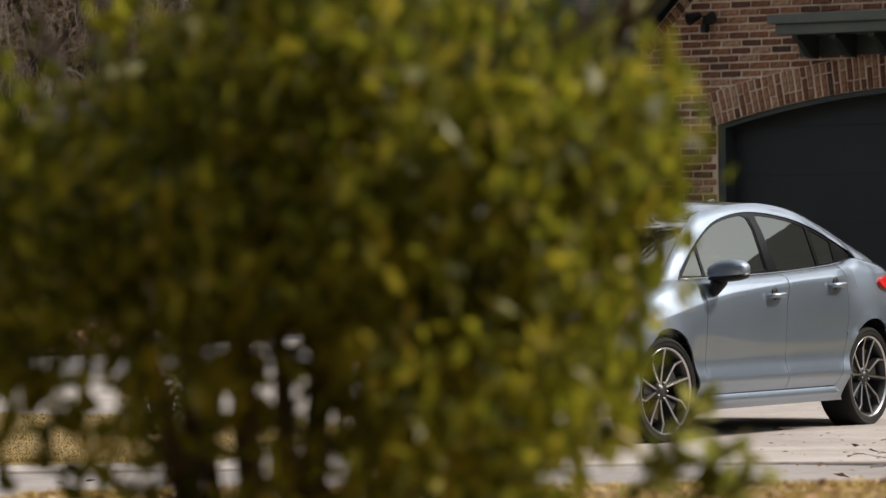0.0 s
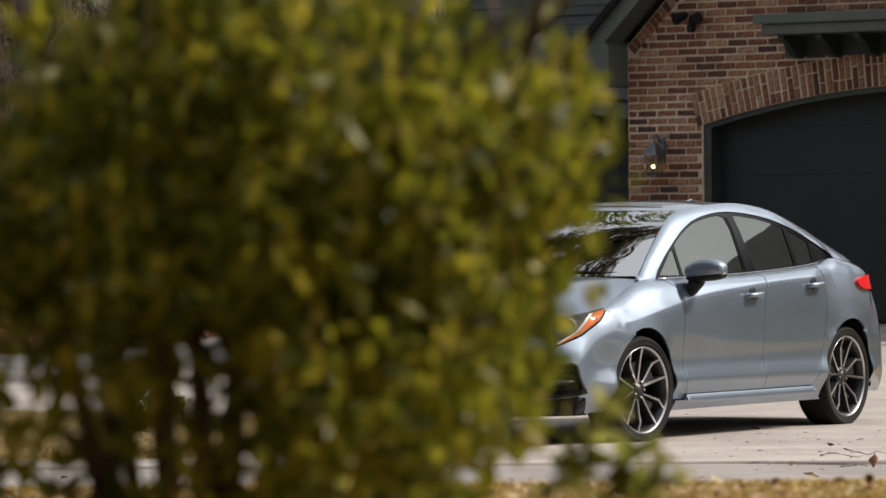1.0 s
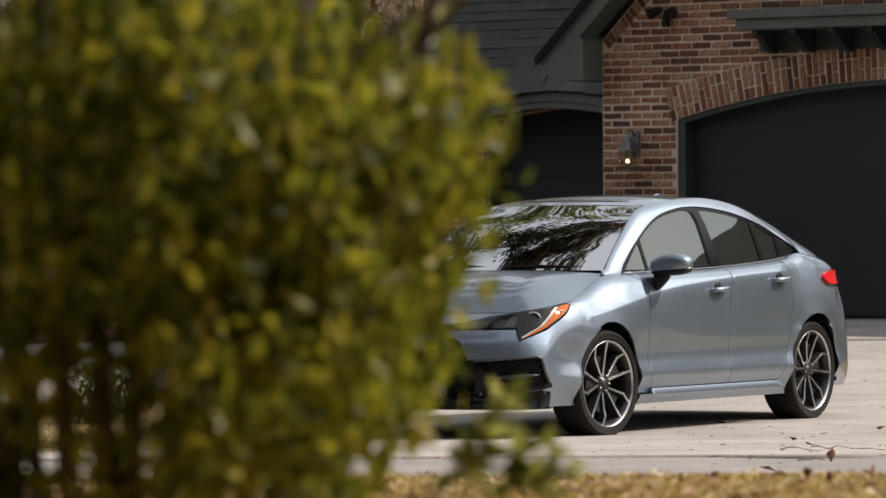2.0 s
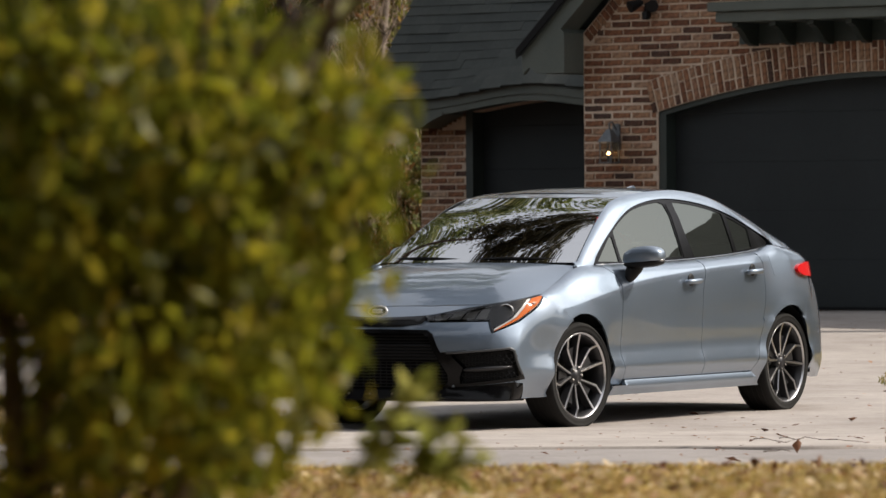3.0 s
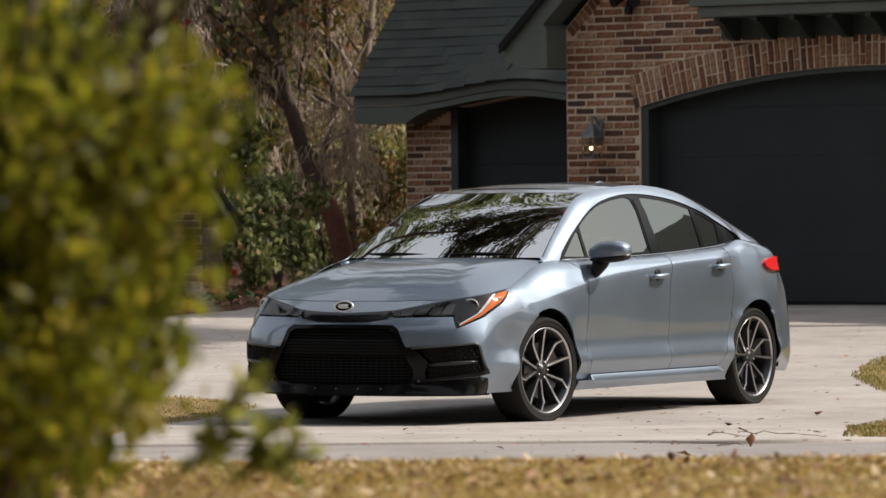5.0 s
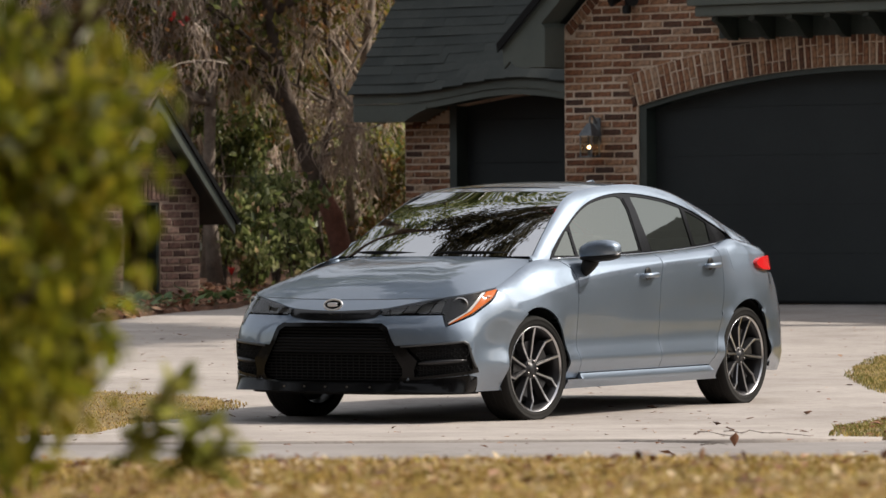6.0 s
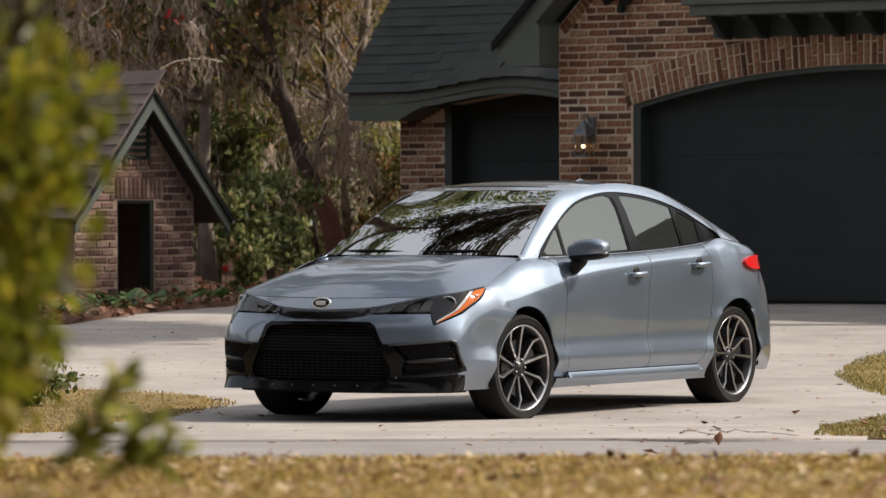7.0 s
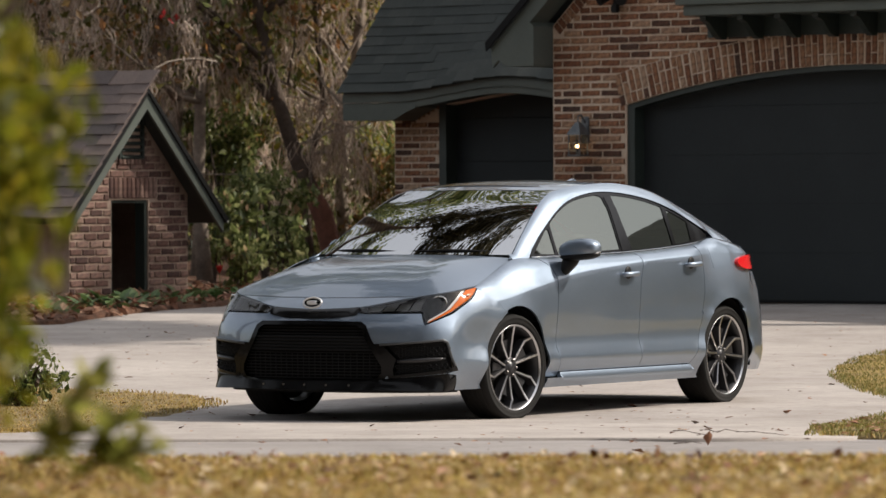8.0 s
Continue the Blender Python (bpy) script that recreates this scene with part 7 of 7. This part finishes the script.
# low shoots with long narrow leaves that stick out towards the driveway
base = bush.matrix_basis.inverted()
foot = base @ Vector((13.80, -18.26, 0.86))
verts, faces = [], []
for shoot in ((13.947, -18.159, 1.020), (13.965, -18.145, 1.060), (13.998, -18.119, 0.995), (14.023, -18.100, 0.962), (13.98, -18.134, 0.945), (13.925, -18.176, 0.975)):
    tip = base @ Vector(shoot)
    bend = foot.lerp(tip, 0.5) + Vector((0, 0, -0.02))
    sp = bmesh.new()
    part("shoot", tube([foot, bend, tip], [0.0014, 0.0012, 0.0008], 5, sp), M_BARK, bush, "thin side shoot")
    out = (tip - bend).normalized()
    for _ in range(17):
        q = tip - out * rnd.uniform(0.0, 0.08)
        d = (out + Vector((rnd.gauss(0, 0.7), rnd.gauss(0, 0.7), rnd.gauss(0.1, 0.6)))).normalized()
        w = d.cross(Vector((rnd.gauss(0, 1), rnd.gauss(0, 1), rnd.gauss(0, 1)))).normalized()
        ln = rnd.uniform(0.035, 0.062)
        k = len(verts)
        for f, wd in ((0.0, 0.001), (0.35, 0.0095), (0.7, 0.008), (1.0, 0.0005)):
            c = q + d * ln * f - Vector((0, 0, 0.012 * f * f))
            verts += [tuple(c - w * wd), tuple(c + w * wd)]
        faces += [(k + 2 * i, k + 2 * i + 1, k + 2 * i + 3, k + 2 * i + 2) for i in range(3)]
tagged(from_lists("shoot_leaves", verts, faces, M_SPRIG, bush), "long narrow olive leaves", kind="stuff")
# a small plant on the far verge
shrub(31.0, -2.28, 0.36, 0.32, M_LEAF_D, random.Random(8), "small grey-green plant at the edge of the driveway", 900, 0.05)
# ---- fallen leaves on lawn, driveway and bed ----
def curled_leaf(size, seed):
    r = random.Random(seed)
    bm = bmesh.new()
    n = 6
    rows = []
    for i in range(n + 1):
        t = i / n
        w = size * 0.33 * math.sin(math.pi * min(0.97, t * 0.94 + 0.04)) * (1 + 0.25 * math.sin(9 * t + seed))
        lift = size * (0.25 * t * t + 0.06 * r.random())
        rows.append([bm.verts.new((t * size, -w, lift + w * 0.7)), bm.verts.new((t * size, 0, lift)), bm.verts.new((t * size, w, lift + w * (0.5 + 0.5 * r.random())))])
    for a, b in zip(rows, rows[1:]):
        for k in range(2):
            bm.faces.new((a[k], a[k + 1], b[k + 1], b[k]))
    return mesh_of(bm, "fallen_leaf", True)


M_LEAF1 = pieces("fallen_leaf_brown", [(0.0, (0.07, 0.03, 0.018)), (0.4, (0.16, 0.07, 0.035)), (0.7, (0.28, 0.13, 0.07)), (1.0, (0.36, 0.22, 0.14))], 0.8, 60, 0.3)
leaf_meshes = [curled_leaf(0.06, k) for k in range(4)]
for me in leaf_meshes:
    me.materials.append(M_LEAF1)
LR = random.Random(77)


def drop_leaf(s, w, scale=1.0, stand=False, label="brown curled fallen leaf", group="fallen leaves"):
    x, y = plan(s, w)
    ob = new("fallen_leaf", LR.choice(leaf_meshes))
    tilt = Euler((LR.uniform(-0.3, 0.3), -LR.uniform(0.7, 1.2) if stand else LR.uniform(-0.25, 0.1), LR.uniform(0, 6.28)))
    ob.matrix_basis = Matrix.LocRotScale((x, y, land(x, y) + (0.02 if s < 14.5 else 0.012)), tilt, (scale, scale, scale * (0.8 if stand else 0.35)))
    return tagged(ob, label=label, category="leaf", group=group)


for s, w, sc in ((13.15, 0.80, 0.55), (13.1, 0.97, 0.6), (13.0, 1.08, 0.5)):
    drop_leaf(s, w, sc, True, "curled brown leaf standing in the lawn")
for _ in range(70):
    drop_leaf(LR.uniform(9.5, 13.6), LR.uniform(-1.3, 1.5), LR.uniform(0.45, 0.85), LR.random() < 0.03, "brown fallen leaf on the lawn")
for _ in range(90):
    drop_leaf(LR.uniform(16, 44), LR.uniform(-3.0, 4.6), LR.uniform(0.7, 1.3), False, "brown fallen leaf on the driveway")
drop_leaf(22.6, 1.62, 1.1, True, "dark curled leaf standing on the street")
spots = []
for _ in range(5200):
    s, w = LR.uniform(45, 56), LR.uniform(-6.5, -1.6)
    if inside([(44.6, -6.5), (46.0, -3.15), (47.2, -2.76), (48.7, -2.13), (49.5, -1.8), (56, -1.7), (56, -6.5)], s, w):
        x, y = plan(s, w)
        spots.append((Vector((x, y, land(x, y) + 0.055 + LR.uniform(0, 0.05))), LR.uniform(0.6, 1.4)))
tagged(leaf_cloud("leaf_litter", M_DEADLEAF, spots, 0.11, kind="stuff", lie=0.22), label="red-brown fallen leaves covering the bed", category="leaves")
spots = []
for _ in range(1500):
    x, y = plan(LR.uniform(8.5, 13.8), LR.uniform(-1.5, 1.8))
    spots.append((Vector((x, y, land(x, y) + LR.uniform(0.004, 0.018))), LR.uniform(0.5, 1.3)))
tagged(leaf_cloud("leaf_flakes", M_DEADLEAF, spots, 0.032, kind="stuff", lie=0.2), label="crumbled brown leaf flakes scattered in the lawn", category="leaves")
spots = []
for _ in range(900):
    s, w = LR.uniform(15, 47), LR.uniform(-3.2, 4.8)
    x, y = plan(s, w)
    spots.append((Vector((x, y, land(x, y) + 0.014)), LR.uniform(0.5, 1.4)))
tagged(leaf_cloud("leaf_flakes", M_DEADLEAF, spots, 0.035, kind="stuff", lie=0.05), label="crumbled brown leaf flakes blown over the concrete", category="leaves")
spots = []
for _ in range(700):
    s, w = LR.uniform(23.9, 29.5), LR.uniform(2.2, 4.4)
    if inside(STRIP, s, w):
        x, y = plan(s, w)
        spots.append((Vector((x, y, land(x, y) + 0.035)), LR.uniform(0.5, 1.4)))
tagged(leaf_cloud("leaf_flakes", M_DEADLEAF, spots, 0.05, kind="stuff", lie=0.12), label="brown leaf crumbs in the strip of grass", category="leaves")
spots = []
for _ in range(1800):
    x, y = plan(LR.uniform(8.5, 13.8), LR.uniform(-1.5, 1.8))
    spots.append((Vector((x, y, land(x, y) + LR.uniform(0.008, 0.022))), LR.uniform(0.5, 1.3)))
tagged(leaf_cloud("straw", M_STRAW, spots, 0.03, kind="stuff", lie=0.2), label="pale straw flakes lying in the lawn", category="straw")
# broad-leaved plants along the bed
for s, w, n in ((48.6, -2.6, 34), (49.3, -2.35, 30), (47.9, -3.0, 36), (50.2, -2.15, 26), (47.4, -3.35, 34), (50.8, -1.95, 24), (48.2, -2.9, 28)):
    x, y = plan(s, w)
    t = thing("ground_plant", Matrix.Translation((x, y, land(x, y) + 0.03)), label="low broad-leaved green plant in the bed", category="plant")
    bm = bmesh.new()
    for i in range(n):
        a, tilt, ln = LR.uniform(0, 6.28), LR.uniform(0.2, 1.1), LR.uniform(0.09, 0.19)
        base = Vector((LR.gauss(0, 0.16), LR.gauss(0, 0.16), LR.uniform(0, 0.1)))
        m = Matrix.Translation(base) @ Matrix.Rotation(a, 4, "Z") @ Matrix.Rotation(-tilt, 4, "Y")
        prev = None
        for k in range(6):
            f = k / 5
            wd = ln * 0.30 * math.sin(math.pi * (0.06 + 0.9 * f))
            cur = [bm.verts.new(m @ Vector((ln * f, sg * wd, -ln * 0.35 * f * f + abs(sg) * wd * 0.25))) for sg in (-1, 0, 1)]
            if prev:
                for j in range(2):
                    bm.faces.new((prev[j], prev[j + 1], cur[j + 1], cur[j]))
            prev = cur
    tagged(part("leaves", bm, M_LEAF_G, t, smooth=True), kind="stuff")
# a red flower by the shed
x, y = plan(50.9, -1.93)
fl = thing("flower", Matrix.Translation((x, y, land(x, y) + 0.04)), label="single red flower on a thin green stem", category="flower")
part("stem", tube([(0, 0, 0), (0.01, 0, 0.12), (0, 0, 0.27)], [0.006, 0.005, 0.004], 5), M_LEAF_D, fl)
bm = bmesh.new()
for i in range(6):
    m = Matrix.Translation((0, 0, 0.27)) @ Matrix.Rotation(i * 1.047, 4, "Z") @ Matrix.Rotation(-1.1, 4, "Y")
    vs = [bm.verts.new(m @ Vector(q)) for q in ((0, 0, 0), (0.05, 0.03, 0.01), (0.10, 0, 0.0), (0.05, -0.03, 0.01))]
    bm.faces.new(vs)
part("petals", bm, M_REDLEAF, fl, "red petals")
# twigs on the street
for s, w, ln in ((24.6, 1.55, 0.26), (24.9, 1.7, 0.22), (24.3, 1.85, 0.24), (22.4, 1.45, 0.13)):
    x, y = plan(s, w)
    pts = [Vector((x, y, land(x, y) + 0.03)) + Vector((SIDE.x, SIDE.y, 0)) * ln * i / 5 + Vector((VIEW.x, VIEW.y, 0)) * LR.uniform(-0.05, 0.05) * i + Vector((0, 0, LR.uniform(-0.008, 0.012))) for i in range(6)]
    tagged(part("twig", tube(pts, [0.0028, 0.0025, 0.002, 0.002, 0.0015, 0.0012], 5), M_BARK), label="thin dry twig lying on the street", category="twig")

# ---- lantern and floodlight on the wall ----
M_CLEAR = glass("lantern_glass", (0.9, 0.9, 0.88), 1.12)
M_LANTERN = two_scale("lantern_metal", [(0.3, (0.10, 0.11, 0.12)), (0.7, (0.22, 0.23, 0.24))], 9, 60, 0.45, 0.2, 0.002, metal=0.6)
M_BULB = bpy.data.materials.new("lit_bulb")
M_BULB.use_nodes = True
bn = M_BULB.node_tree.nodes["Principled BSDF"]
bn.inputs["Emission Color"].default_value = (1.0, 0.62, 0.28, 1)
bn.inputs["Emission Strength"].default_value = 9.0
lx, ly = -11.945, FY
lantern = thing("wall_lantern", Matrix.Translation((lx, ly, 1.80)), label="grey metal wall lantern with a lit bulb", category="lamp")
part("back_plate", box(-0.05, 0.05, -0.022, -0.006, 0.12, 0.40, 0.006), M_LANTERN, lantern)
part("arm", tube([(0, -0.02, 0.34), (0, -0.09, 0.42), (0, -0.14, 0.40), (0, -0.14, 0.34)], [0.010] * 4, 8), M_LANTERN, lantern)
cap = bmesh.new()
bmesh.ops.create_cone(cap, cap_ends=True, segments=4, radius1=0.13, radius2=0.03, depth=0.13, matrix=Matrix.Translation((0, -0.14, 0.275)) @ Matrix.Rotation(math.pi / 4, 4, "Z"))
part("cap", cap, M_LANTERN, lantern)
for dx in (-0.07, 0.07):
    for dy in (-0.21, -0.07):
        part("post", box(dx - 0.006, dx + 0.006, dy - 0.006, dy + 0.006, 0.0, 0.21), M_LANTERN, lantern)
part("tray", box(-0.085, 0.085, -0.225, -0.055, -0.015, 0.0, 0.004), M_LANTERN, lantern)
for dx in (-0.066, 0.066):
    part("pane", box(dx - 0.001, dx + 0.001, -0.203, -0.077, 0.004, 0.205), M_CLEAR, lantern, "clear glass pane")
for dy in (-0.205, -0.075):
    part("pane", box(-0.063, 0.063, dy - 0.001, dy + 0.001, 0.004, 0.205), M_CLEAR, lantern, "clear glass pane")
bm = bmesh.new()
bmesh.ops.create_uvsphere(bm, u_segments=14, v_segments=10, radius=0.02, matrix=Matrix.Translation((-0.01, -0.14, 0.09)))
part("bulb", bm, M_BULB, lantern, "glowing warm bulb", smooth=True)
part("candle", tube([(-0.01, -0.14, 0.0), (-0.01, -0.14, 0.075)], [0.012, 0.012], 8), M_LANTERN, lantern)

flood = thing("floodlight", Matrix.Translation((-11.50, FY, 3.40)), label="black twin floodlight on the brick gable", category="lamp")
part("mount", box(-0.06, 0.06, -0.05, -0.006, -0.05, 0.05, 0.008), M_PLASTIC, flood)
for sx in (-1, 1):
    bm = bmesh.new()
    bmesh.ops.create_cone(bm, cap_ends=True, segments=18, radius1=0.065, radius2=0.035, depth=0.15, matrix=Matrix.Translation((0.11 * sx, -0.12, 0.03)) @ Matrix.Rotation(0.5 * sx, 4, "Z") @ Matrix.Rotation(radians(-70), 4, "X"))
    part("lamp_head", bm, M_PLASTIC, flood, "black lamp head", smooth=False)
part("sensor", box(-0.04, 0.04, -0.12, -0.05, -0.13, -0.04, 0.012), M_PLASTIC, flood, "small sensor box")
